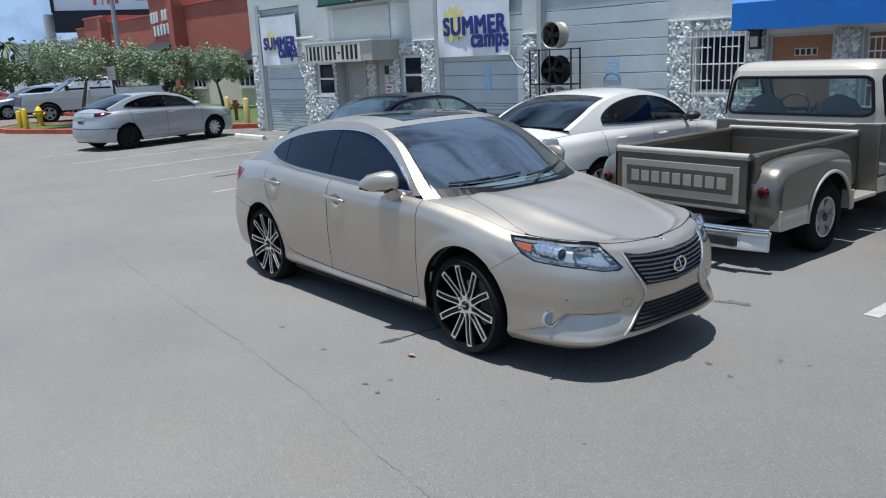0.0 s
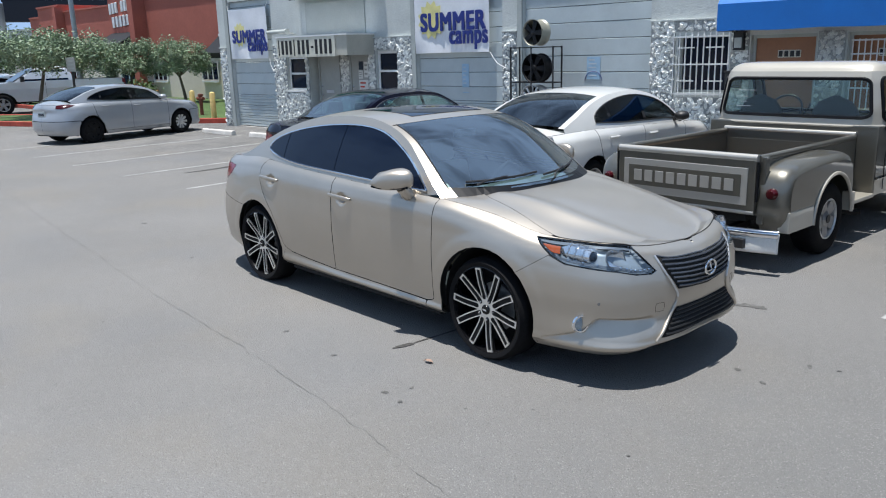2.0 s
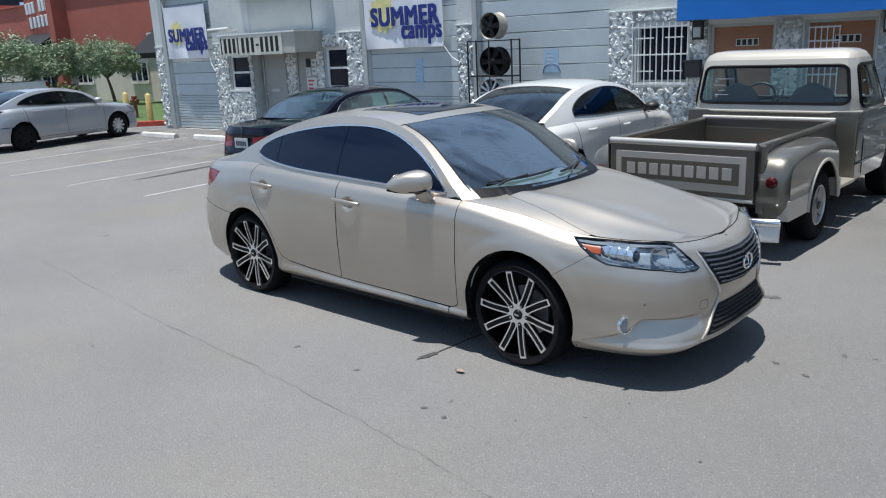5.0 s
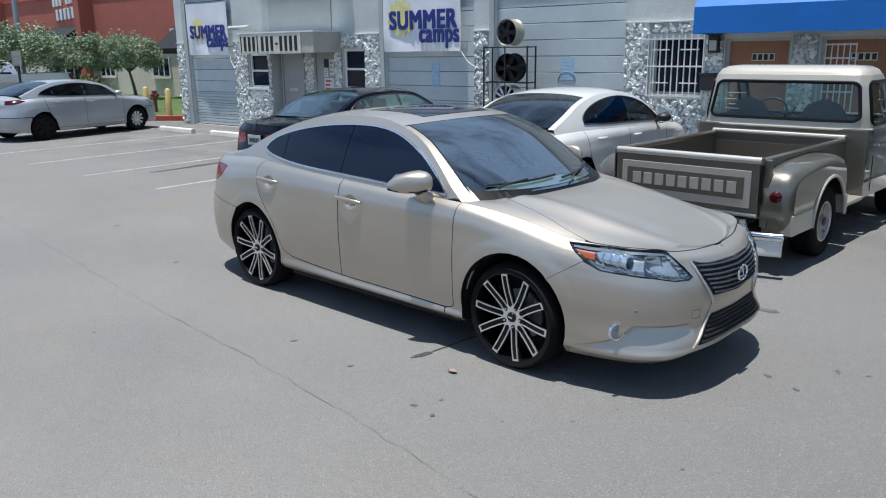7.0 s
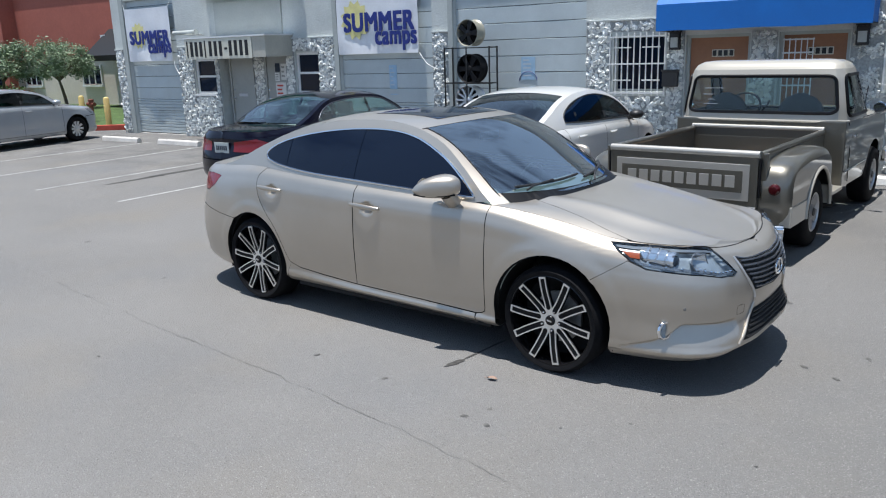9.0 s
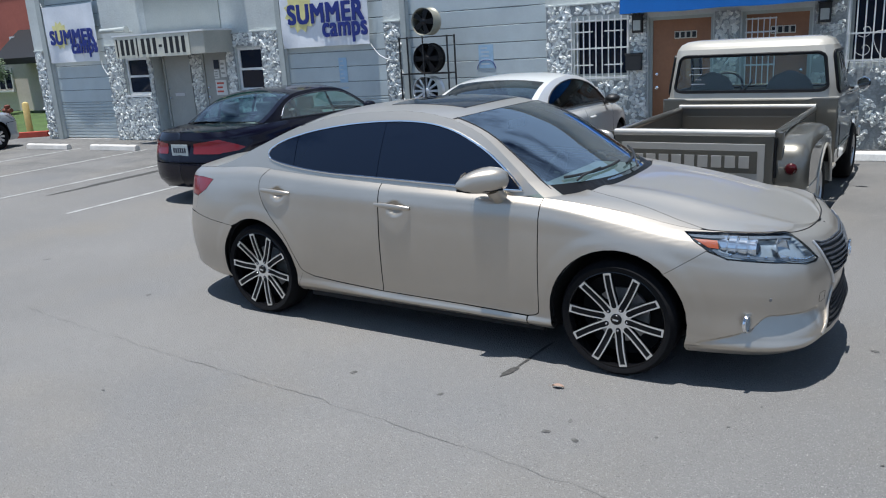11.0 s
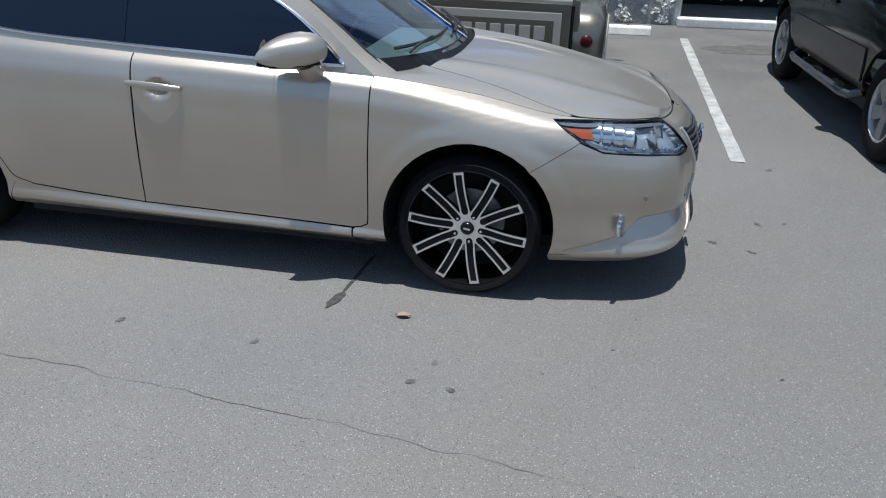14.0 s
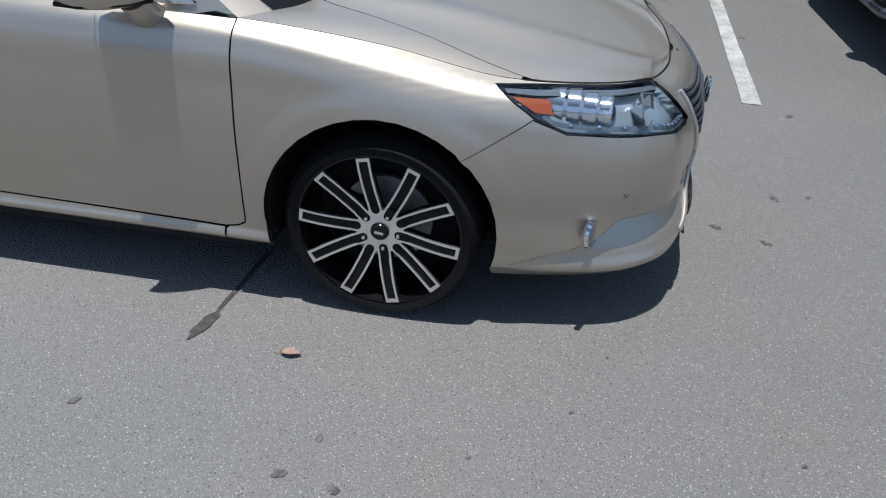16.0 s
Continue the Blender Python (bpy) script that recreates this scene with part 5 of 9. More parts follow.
        part("hub_star", bm, M["machined"], w, "machined aluminium hub face")
        cap = part("centre_cap", lathe(bmesh.new(), [(0, 0.017), (0.026, 0.016), (0.032, 0.01), (0.034, 0.0)], 24, Matrix.Translation((0, 0, zf(0.1) - 0.002))), M["gloss_black"], w, smooth=True)
        part("cap_mark", boxes((-0.016, 0.016, -0.005, 0.005, zf(0.1) + 0.0148, zf(0.1) + 0.0165)), M["alloy"], cap)
    else:
        part("barrel", lathe(bmesh.new(), [(rim_r + 0.003, h - 0.008), (rim_r - 0.012, h - 0.006), (rim_r - 0.025, h - 0.05), (rim_r - 0.03, -h)], 36), M["steel_black" if style in ("black", "cap") else "alloy"], w, smooth=True)
        part("wheel_back", lathe(bmesh.new(), [(0, h - 0.1), (rim_r - 0.03, h - 0.1)], 28), M["shade_black"], w)
        mt = {"black": "steel_black", "cap": "alloy", "five": "dull_alloy", "slot": "dull_alloy"}[style]
        kk = {"black": 6, "cap": 10, "five": 5, "slot": 5}[style]
        w0, w1 = {"black": (0.05, 0.075), "cap": (0.018, 0.03), "five": (0.045, 0.06), "slot": (0.05, 0.07)}[style]
        for k in range(kk):
            bm = bmesh.new()
            turn = Matrix.Rotation(2 * math.pi * (k + 0.5) / kk, 4, "Z")
            a = [bm.verts.new(p) for p in ((0.04, -w0, h - 0.035), (rim_r - 0.012, -w1, h - 0.02), (rim_r - 0.012, w1, h - 0.02), (0.04, w0, h - 0.035))]
            b = [bm.verts.new(v.co + Vector((0, 0, -0.04))) for v in a]
            bm.faces.new(a)
            for i in range(4):
                bm.faces.new((a[i], b[i], b[(i + 1) % 4], a[(i + 1) % 4]))
            bmesh.ops.transform(bm, matrix=turn, verts=bm.verts)
            part("spoke", bm, M[mt], w)
        part("hub", lathe(bmesh.new(), [(0, h - 0.005), (0.035, h - 0.01), (0.075, h - 0.028), (0.08, h - 0.06)], 24), M[mt], w, smooth=True)
        if style in ("slot",):
            part("centre_hole", lathe(bmesh.new(), [(0, h - 0.002), (0.04, h - 0.003), (0.042, h - 0.01)], 20), M["black"], w)
    return w


def axle_pose(x, y, z, side, spin=0.0):
    """A wheel's pose: its local z points out of the car on that side."""
    return Matrix.Translation((x, y, z)) @ Matrix.Rotation(-side * math.pi / 2, 4, "X") @ Matrix.Rotation(spin, 4, "Z")


def seat(parent, x, y, mat, z=0.25):
    s = new("seat")
    s.parent, s.matrix_basis = parent, Matrix.Translation((x, y, z))
    part("cushion", box(bmesh.new(), -0.28, 0.26, -0.25, 0.25, 0.08, 0.26, bevel=0.05), M[mat], s, smooth=True)
    part("backrest", box(bmesh.new(), -0.07, 0.07, -0.25, 0.25, 0.0, 0.62, bevel=0.05, m=pose(-0.28, 0, 0.2, 0, -14, 0)), M[mat], s, smooth=True)
    part("headrest", box(bmesh.new(), -0.05, 0.05, -0.14, 0.14, 0.0, 0.2, bevel=0.04, m=pose(-0.46, 0, 0.8, 0, -8, 0)), M[mat], s, smooth=True)
    return s


def interior(parent, x_dash, z_belt, half, x_front_seat, x_rear_seat, mat, wheel_side=1):
    """Dashboard, steering wheel, seats and floor tub."""
    part("cabin_tub", boxes((x_rear_seat - 0.5, x_dash + 0.2, -half, half, 0.2, 0.3)), M["cloth_dark"], parent)
    bm = bmesh.new()
    box(bm, x_dash - 0.12, x_dash + 0.35, -half, half, z_belt - 0.3, z_belt - 0.06, bevel=0.05)
    part("dashboard", bm, M["dash"], parent, smooth=True)
    ring = [(x_dash - 0.3 + 0.06 * math.sin(a), wheel_side * half * 0.5 + 0.18 * math.cos(a), z_belt - 0.12 + 0.17 * math.sin(a)) for a in [2 * math.pi * i / 24 for i in range(24)]]
    sw = part("steering_wheel", tube(bmesh.new(), ring, 0.014, 8, True), M["black"], parent, smooth=True)
    part("column", tube(bmesh.new(), [(x_dash - 0.3, wheel_side * half * 0.5, z_belt - 0.12), (x_dash, wheel_side * half * 0.5, z_belt - 0.2)], 0.03), M["black"], sw)
    for s in (-1, 1):
        seat(parent, x_front_seat, s * half * 0.5, mat)
        seat(parent, x_rear_seat, s * half * 0.5, mat)
    part("rear_shelf", boxes((x_rear_seat - 0.95, x_rear_seat - 0.4, -half, half, z_belt - 0.08, z_belt - 0.04)), M["shelf"], parent)
    part("rear_mirror", box(bmesh.new(), -0.015, 0.015, -0.11, 0.11, -0.03, 0.03, bevel=0.01, m=Matrix.Translation((x_dash - 0.42, 0, z_belt + 0.3))), M["black"], parent)


def gold_sedan():
    car = thing("sedan_car", "champagne gold four-door sedan with black twin-spoke wheels and tinted windows", "car",
                pose(-3.319, 4.614, 0, 0, 0, -3.27))
    plan = [(1.10, 0), (1.088, 0.265), (1.042, 0.47), (0.96, 0.64), (0.785, 0.775), (0.45, 0.858), (0.1, 0.897), (-0.45, 0.91), (-1.5, 0.915), (-2.4, 0.912),
            (-2.9, 0.9), (-3.3, 0.865), (-3.62, 0.785), (-3.82, 0.63), (-3.92, 0.34), (-3.95, 0)]
    sections = [
        (("f", 0.0), [(0.255, 0.1), (0.275, 0.02), (0.31, 0.015), (0.42, 0.035), (0.56, 0.02), (0.66, 0.02), (0.76, 0.07), (0.795, 0.115), (0.815, 0.17)]),
        (("f", 0.46), [(0.235, 0.08), (0.26, 0.012), (0.3, 0.002), (0.42, 0.03), (0.56, 0.03), (0.66, 0.045), (0.77, 0.095), (0.812, 0.135), (0.835, 0.185)]),
        (("f", 0.66), [(0.208, 0.06), (0.236, 0.01), (0.3, 0.0), (0.42, 0.018), (0.56, 0.018), (0.68, 0.035), (0.785, 0.085), (0.838, 0.13), (0.864, 0.175)]),
        (("x", 0.42), [(0.205, 0.05), (0.25, 0.02), (0.32, 0.012), (0.44, 0.008), (0.58, 0.0), (0.72, 0.012), (0.815, 0.042), (0.862, 0.085), (0.889, 0.14)]),
        (("x", 0.0), [(0.22, 0.05), (0.27, 0.03), (0.34, 0.018), (0.48, 0.0), (0.64, 0.0), (0.8, 0.016), (0.885, 0.045), (0.936, 0.09), (0.966, 0.15)]),
        (("x", -0.45), [(0.22, 0.065), (0.262, 0.02), (0.3, 0.028), (0.42, 0.016), (0.62, 0.004), (0.82, 0.01), (0.95, 0.026), (1.0, 0.055), (1.028, 0.1)]),
        (("x", -1.0), [(0.225, 0.075), (0.262, 0.02), (0.3, 0.03), (0.40, 0.024), (0.62, 0.008), (0.82, 0.006), (0.965, 0.02), (1.015, 0.042), (1.045, 0.08)]),
        (("x", -1.65), [(0.23, 0.075), (0.27, 0.02), (0.312, 0.03), (0.42, 0.022), (0.64, 0.005), (0.84, 0.006), (0.985, 0.02), (1.035, 0.042), (1.07, 0.08)]),
        (("x", -2.3), [(0.235, 0.065), (0.285, 0.022), (0.345, 0.024), (0.46, 0.01), (0.66, 0.0), (0.86, 0.009), (1.01, 0.03), (1.065, 0.055), (1.1, 0.09)]),
        (("x", -2.82), [(0.235, 0.05), (0.29, 0.03), (0.36, 0.015), (0.5, 0.0), (0.68, 0.0), (0.88, 0.016), (1.03, 0.048), (1.09, 0.08), (1.125, 0.125)]),
        (("x", -3.3), [(0.23, 0.06), (0.28, 0.03), (0.36, 0.015), (0.5, 0.0), (0.68, 0.004), (0.86, 0.027), (1.0, 0.07), (1.065, 0.11), (1.1, 0.16)]),
        (("r", 0.6), [(0.24, 0.1), (0.28, 0.04), (0.36, 0.018), (0.5, 0.0), (0.66, 0.01), (0.82, 0.046), (0.96, 0.067), (1.03, 0.09), (1.07, 0.13)]),
        (("r", 0.0), [(0.25, 0.1), (0.29, 0.04), (0.36, 0.018), (0.5, 0.0), (0.66, 0.01), (0.82, 0.056), (0.96, 0.06), (1.04, 0.07), (1.08, 0.09)]),
    ]
    rail = [(-0.5, 1.05), (-0.74, 1.247), (-0.97, 1.393), (-1.27, 1.488), (-1.6, 1.52), (-2.07, 1.497), (-2.46, 1.415), (-2.83, 1.28), (-3.15, 1.155), (-3.36, 1.1)]
    centre = [(-0.16, 1.035), (-0.5, 1.23), (-0.82, 1.41), (-1.15, 1.52), (-1.6, 1.555), (-2.05, 1.538), (-2.45, 1.48), (-2.85, 1.34), (-3.15, 1.2), (-3.4, 1.125)]
    s = Shell(plan, sections, rail, centre, tumble=(0.34, 0.35))
    G = s.house
    L = lambda x: s.at(("x", x))
    F = lambda y: s.at(("f", y))
    Rr = lambda y: s.at(("r", y))
    ease = lambda t: (lambda q: q * q * (3 - 2 * q))(min(1.0, max(0.0, t)))
    HANDLES = ((-1.515, 0.926), (-2.573, 0.966))
    f46, f84 = F(0.46), F(0.855)

    def S(l, z):
        """The body side with its flared arches, handle cups and the recess in the bumper corner."""
        p = s.side(l, z)
        if p.y > 0.7:
            for wx, r0 in ((0.0, 0.4), (-2.82, 0.39)):
                r = math.hypot(p.x - wx, z - 0.355)
                if r < 0.53 and z > 0.25:
                    p.y += 0.006 * ease((r0 + 0.125 - r) / 0.075)
            for hx, hz in HANDLES:
                q = math.hypot((p.x - hx - 0.015) / 0.078, (z - hz + 0.012) / 0.052)
                if q < 1:
                    p.y -= 0.034 * ease((1 - q) / 0.8)
        if l < f84 and z < 0.46:
            edge = float(np.interp(z, [0.25, 0.36, 0.45], [0.875, 0.8, 0.765]))
            k = ease((F(edge) - l) / 0.035) * ease((l - f46) / 0.05)
            floor = float(np.interp(p.y, [0.45, 0.62, 0.8], [0.285, 0.275, 0.258]))
            d = min(1.0, max(0.0, (z - floor) / (0.425 - floor))) * (1 - ease((z - 0.425) / 0.02))
            far = float(np.interp(p.y, [0.44, 0.6, 0.72], [0.16, 0.55, 1.0]))
            p += Vector((-0.8, -0.6, 0.0)) * (0.06 * k * d * far)
        return p

    gold = M["gold"]
    top = lambda l: s.top(l)
    bot = lambda l: s.bottom(l)
    af = [(L(x), z) for x, z in arch_points(0.0, 0.357, 0.405, 0.412, 0.235)]
    ar = [(L(x), z) for x, z in arch_points(-2.82, 0.355, 0.388, 0.4, 0.24)]

    def run(l0, l1, f, k=10):
        return [(l0 + (l1 - l0) * i / k, f(l0 + (l1 - l0) * i / k)) for i in range(k + 1)]

    def seam(pts, k=6):
        return [tuple(p) for p in smooth_curve(pts, k)]

    A = seam([(L(-0.463), top(L(-0.463)) - 0.001), (L(-0.472), 0.7), (L(-0.48), 0.37), (L(-0.5), 0.315), (L(-0.56), 0.298)])
    B = [(L(-1.635), top(L(-1.635)) - 0.001), (L(-1.632), 0.95), (L(-1.643), 0.6), (L(-1.656), 0.322)]
    C = seam([(L(-2.69), top(L(-2.69)) - 0.001), (L(-2.75), 1.03), (L(-2.705), 0.87), (L(-2.52), 0.66), (L(-2.42), 0.48), (L(-2.375), 0.4), (L(-2.28), 0.362)])
    sill_f, sill_r = A[-1], C[-1]
    # head lamp outline, shared by bumper and fender
    lamp = [(L(0.37), 0.879), (L(0.5), 0.874), (F(0.72), top(F(0.72)) - 0.006), (F(0.64), top(F(0.64)) - 0.006), (F(0.57), top(F(0.57)) - 0.008), (F(0.505), 0.768), (F(0.455), 0.706), (F(0.49), 0.692), (F(0.6), 0.7), (F(0.7), 0.722), (L(0.6), 0.748), (L(0.5), 0.79), (L(0.43), 0.836)]
    bs0, bs1 = (L(0.272), 0.655), (L(0.49), 0.79)
    # front bumper, from the middle to the seam and round the lamp
    low = run(0.0, L(0.4), bot, 16)
    bumper = low + [p for p in af[::-1] if p[0] < L(0.276) and p[1] < 0.65] + [bs0, bs1] + [lamp[10], lamp[9], lamp[8], lamp[7], lamp[6], lamp[5], lamp[4], (F(0.565), top(F(0.565)))] + run(F(0.565), 0.0, top, 24)[1:]
    part_args = dict(step=(0.022, 0.018))
    s.panel("front_bumper", bumper, S, gold, car, gap=0.0015, step=(0.018, 0.0105))
    fender = [bs0] + [p for p in af[::-1] if not (p[0] < L(0.268))] + [(L(-0.405), 0.225), (L(-0.5), 0.225), (L(-0.56), 0.24), (L(-0.56), 0.29)] + A[::-1][1:] + run(L(-0.463), F(0.685), top, 48)[1:] + [lamp[2], lamp[1], lamp[0], lamp[12], lamp[11], bs1]
    s.panel("front_fender", fender, S, gold, car, gap=0.002, step=(0.03, 0.014))
    fdoor = A + [(L(-1.0), 0.31)] + B[::-1] + run(L(-1.635), L(-0.463), top, 12)[1:-1]
    s.panel("front_door", fdoor, S, gold, car, gap=0.0042, **part_args)
    rdoor = B + [(L(-2.0), 0.34)] + C[::-1] + run(L(-2.69), L(-1.635), top, 10)[1:-1]
    s.panel("rear_door", rdoor, S, gold, car, gap=0.0042, **part_args)
    rocker = [(L(-0.565), 0.225), (L(-0.565), 0.296), (L(-1.0), 0.309), (L(-1.656), 0.321), (L(-2.0), 0.339), (L(-2.28), 0.361), (L(-2.372), 0.392), (L(-2.42), 0.298), (L(-2.44), 0.235)] + run(L(-2.44), L(-0.565), bot, 12)[1:-1]
    s.panel("rocker_panel", rocker, S, gold, car, gap=0.002, **part_args)
    tail = [(L(-3.34), 1.012), (L(-3.5), 1.02), (Rr(0.72), 1.01), (Rr(0.45), 0.985), (Rr(0.45), 0.88), (Rr(0.65), 0.87), (L(-3.55), 0.87), (L(-3.42), 0.93)]
    quarter = C[::-1] + run(L(-2.69), L(-3.72), top, 14)[1:] + [(Rr(0.6), 1.012), tail[2], tail[1], tail[0], tail[7], tail[6], (L(-3.6), 0.735), (L(-3.3), 0.698), (L(-3.06), 0.683)] + \
        [p for p in ar if p[0] < L(-3.05)] + [(L(-2.42), 0.3), (L(-2.38), 0.375)]
    s.panel("quarter_panel", quarter, S, gold, car, gap=0.0008, step=(0.022, 0.018))
    rbump = [(L(-3.6), 0.73), (L(-3.3), 0.695), (L(-3.065), 0.68)] + [p for p in ar[::-1] if p[0] > L(-3.07)] + run(L(-3.23), s.length, bot, 12)[1:] + [(s.length, 0.72), (Rr(0.4), 0.73)]
    s.panel("rear_bumper", rbump, S, gold, car, gap=0.0004, **part_args)
    deck_side = [(L(-3.6), 0.738), (Rr(0.4), 0.735), (s.length, 0.725)] + run(s.length, Rr(0.6), top, 8) + [(Rr(0.6), 1.012), tail[3], tail[4], tail[5], (L(-3.55), 0.866)]
    s.panel("rear_panel", deck_side, S, gold, car, gap=0.002, **part_args)
    s.panel("tail_light", tail, S, M["red_lens"], car, offset=0.002, gap=0.002, label="red wrap-round tail light")
    # dark shell behind the gaps
    under = run(0.0, L(0.4), bot, 10) + af[::-1] + run(L(-0.41), L(-2.42), bot, 10) + ar[::-1] + run(L(-3.22), s.length, bot, 8) + run(s.length, 0.0, top, 60)
    s.panel("inner_shell", under, S, M["gap"], car, offset=-0.05, skirt=False, step=(0.12, 0.1))
    # bonnet, windscreen, roof, rear window, boot lid
    def hood(v, a):
        """The bonnet: stations along the body edge, a crowned middle and two soft creases."""
        e = s.edge(L(-0.46) * (1 - v))
        g = 1 - abs(a) ** 3.1
        bow = 0.26 * max(0.0, 1 - v) ** 2
        t = max(0.0, min(1.0, (e.x + bow + 0.2) / 1.13))
        mid_z = 1.045 - 0.23 * t ** 1.9
        crease = (0.013 * math.exp(-((abs(a) - 0.6) / 0.085) ** 2) - 0.004 * math.exp(-((abs(a) - 0.79) / 0.08) ** 2)) * max(0.0, 1 - v) ** 0.4
        return Vector((e.x + bow * g, e.y * a, e.z + (mid_z - e.z) * g + crease))

    def shut(v):
        """How far out across the bonnet its side seam runs."""
        x = s.edge(L(-0.46) * (1 - v)).x
        return float(np.interp(x, [-0.46, -0.35, -0.2, 0.0, 0.2, 0.35, 0.47], [0.7, 0.745, 0.79, 0.855, 0.91, 0.95, 1.0]))

    sq = lambda a, b: dense([(a, -1), (b, -1), (b, 1), (a, 1)], 0.04)
    vs = [0.02 + 0.976 * i / 60 for i in range(61)]
    seam_out = [(v, shut(v) - 0.0025) for v in vs]
    s.panel("bonnet", dense([(v, -a) for v, a in seam_out] + seam_out[::-1], 0.04), hood, gold, car, step=(0.022, 0.035), both=False)
    s.panel("bonnet_shell", sq(0.0, 0.998), hood, M["gap"], car, offset=-0.014, step=(0.06, 0.2), both=False, skirt=False)
    reach = [v for v in vs if shut(v) < 0.985]
    s.panel("fender_top", dense([(v, shut(v) + 0.0015) for v in [0.0] + reach] + [(v, 1.003) for v in reach[::-1] + [0.0]], 0.03), hood, gold, car, step=(0.02, 0.02))
    boot = s.lid(L(-3.36), s.length, (-3.4, 1.125), (-3.86, 1.085), 0.004)
    s.panel("boot_lid", [(v, a * 0.995) for v, a in sq(0.0, 1.0)], boot, gold, car, step=(0.06, 0.12), both=False)
    u1, u2 = 0.305, 0.66
    s.panel("roof", [(v, a) for v, a in sq(u1, u2)], s.ribbon, gold, car, step=(0.02, 0.1), both=False)
    wa = lambda u: 0.91 + 0.025 * u / u1
    s.panel("windscreen", [(v, a * wa(v)) for v, a in sq(0.012, u1 - 0.004)], s.ribbon, M["wind"], car, offset=0.003, step=(0.02, 0.12), both=False, skirt=False, label="raked windscreen reflecting clouds")
    s.panel("rear_window", [(v, a * 0.9) for v, a in sq(u2 + 0.006, 0.985)], s.ribbon, M["tint"], car, offset=0.003, step=(0.02, 0.12), both=False, skirt=False)
    s.panel("windscreen_pillar", dense([(0.022, wa(0.022)), (u1, wa(u1)), (u1, 1.0), (0.022, 1.0)], 0.03), s.ribbon, gold, car, step=(0.02, 0.03))
    for a0, a1 in ((0.9, 1.0), (-1.0, -0.9)):
        s.panel("rear_pillar", dense([(u2, a0), (1.0, a0), (1.0, a1), (u2, a1)], 0.04), s.ribbon, gold, car, step=(0.02, 0.05), both=False)
    for u in (u1 - 0.002, u2 + 0.003):
        s.strip("glass_seal", [(u, -0.98 + 1.96 * i / 24) for i in range(25)], s.ribbon, M["black"], car, r=0.007, offset=-0.002, both=False)
    s.strip("glass_seal", [(0.01 + (u1 - 0.01) * i / 20, wa((0.01 + (u1 - 0.01) * i / 20))) for i in range(21)], s.ribbon, M["black"], car, r=0.006, offset=0.0)
    # glass sunroof
    s.panel("sunroof", dense([(0.345, -0.62), (0.5, -0.62), (0.5, 0.62), (0.345, 0.62)], 0.04), s.ribbon, M["pane"], car, offset=0.003, step=(0.02, 0.1), both=False, label="dark glass sunroof")
    # side of the glasshouse
    rl = [(float(x), float(z)) for x, z in s.rail[::4]]
    belt_line = [(x, s.belt(x)[1] - 0.004) for x in [-3.36 + (3.36 - 0.5) * i / 30 for i in range(31)]]
    side_out = rl + belt_line[:-1]
    s.panel("side_frame", side_out, G, gold, car, step=(0.06, 0.06), skirt=False)
    low_edge = [(-2.725, 1.222), (-2.68, 1.186), (-2.5, 1.15), (-2.17, 1.118), (-1.65, 1.096), (-1.21, 1.08), (-0.92, 1.068), (-0.6, 1.06)]
    high_edge = [(-0.6, 1.062), (-0.74, 1.185), (-0.93, 1.307), (-1.2, 1.415), (-1.5, 1.455), (-1.9, 1.443), (-2.27, 1.395), (-2.55, 1.328), (-2.69, 1.265), (-2.725, 1.222)]
    dlo = [tuple(p) for p in smooth_curve(low_edge, 5)][:-1] + [tuple(p) for p in smooth_curve(high_edge, 6)][:-1]
    s.panel("window_surround", inset_outline(dlo, -0.004), G, M["pane"], car, offset=0.003, step=(0.08, 0.08), skirt=False)

    for name, x0, x1 in (("front_window", -1.565, -0.5), ("rear_window_side", -2.42, -1.685), ("quarter_window", -2.8, -2.445)):
        s.panel(name, clip_x(inset_outline(dlo, 0.008), x0, x1), G, M["pane"], car, offset=0.006, step=(0.07, 0.07), skirt=False, label="dark tinted side window")
    s.strip("window_trim", dlo, G, M["chrome"], car, r=0.0085, offset=0.004, closed=True, label="bright chrome window trim")
    # head lamps: a deep dark bowl, stepped chrome projector, faceted inner reflector, amber side lens, clear cover
    s.panel("lamp_bowl", lamp, S, M["lamp_bowl"], car, offset=-0.04, thick=-0.03, gap=0.007, step=(0.03, 0.02))
    s.panel("headlight", lamp, S, M["lamp_glass"], car, offset=0.003, gap=0.001, step=(0.03, 0.02), skirt=False, label="clear swept-back headlight")
    s.strip("lamp_seal", lamp, S, M["pillar_black"], car, r=0.0032, offset=-0.001, closed=True)
    s.panel("indicator", [(L(0.425), 0.856), (L(0.545), 0.847), (L(0.555), 0.806), (L(0.5), 0.812)], S, M["amber"], car, offset=-0.012, step=(0.03, 0.02), label="amber indicator lens")
    s.panel("lamp_fin", [(L(0.4), 0.874), (L(0.5), 0.869), (F(0.72), 0.858), (F(0.64), 0.85), (F(0.59), 0.841), (F(0.6), 0.834), (F(0.66), 0.842), (F(0.72), 0.847), (L(0.5), 0.857), (L(0.41), 0.865)], S, M["lamp_inner"], car, offset=-0.011, step=(0.03, 0.02))
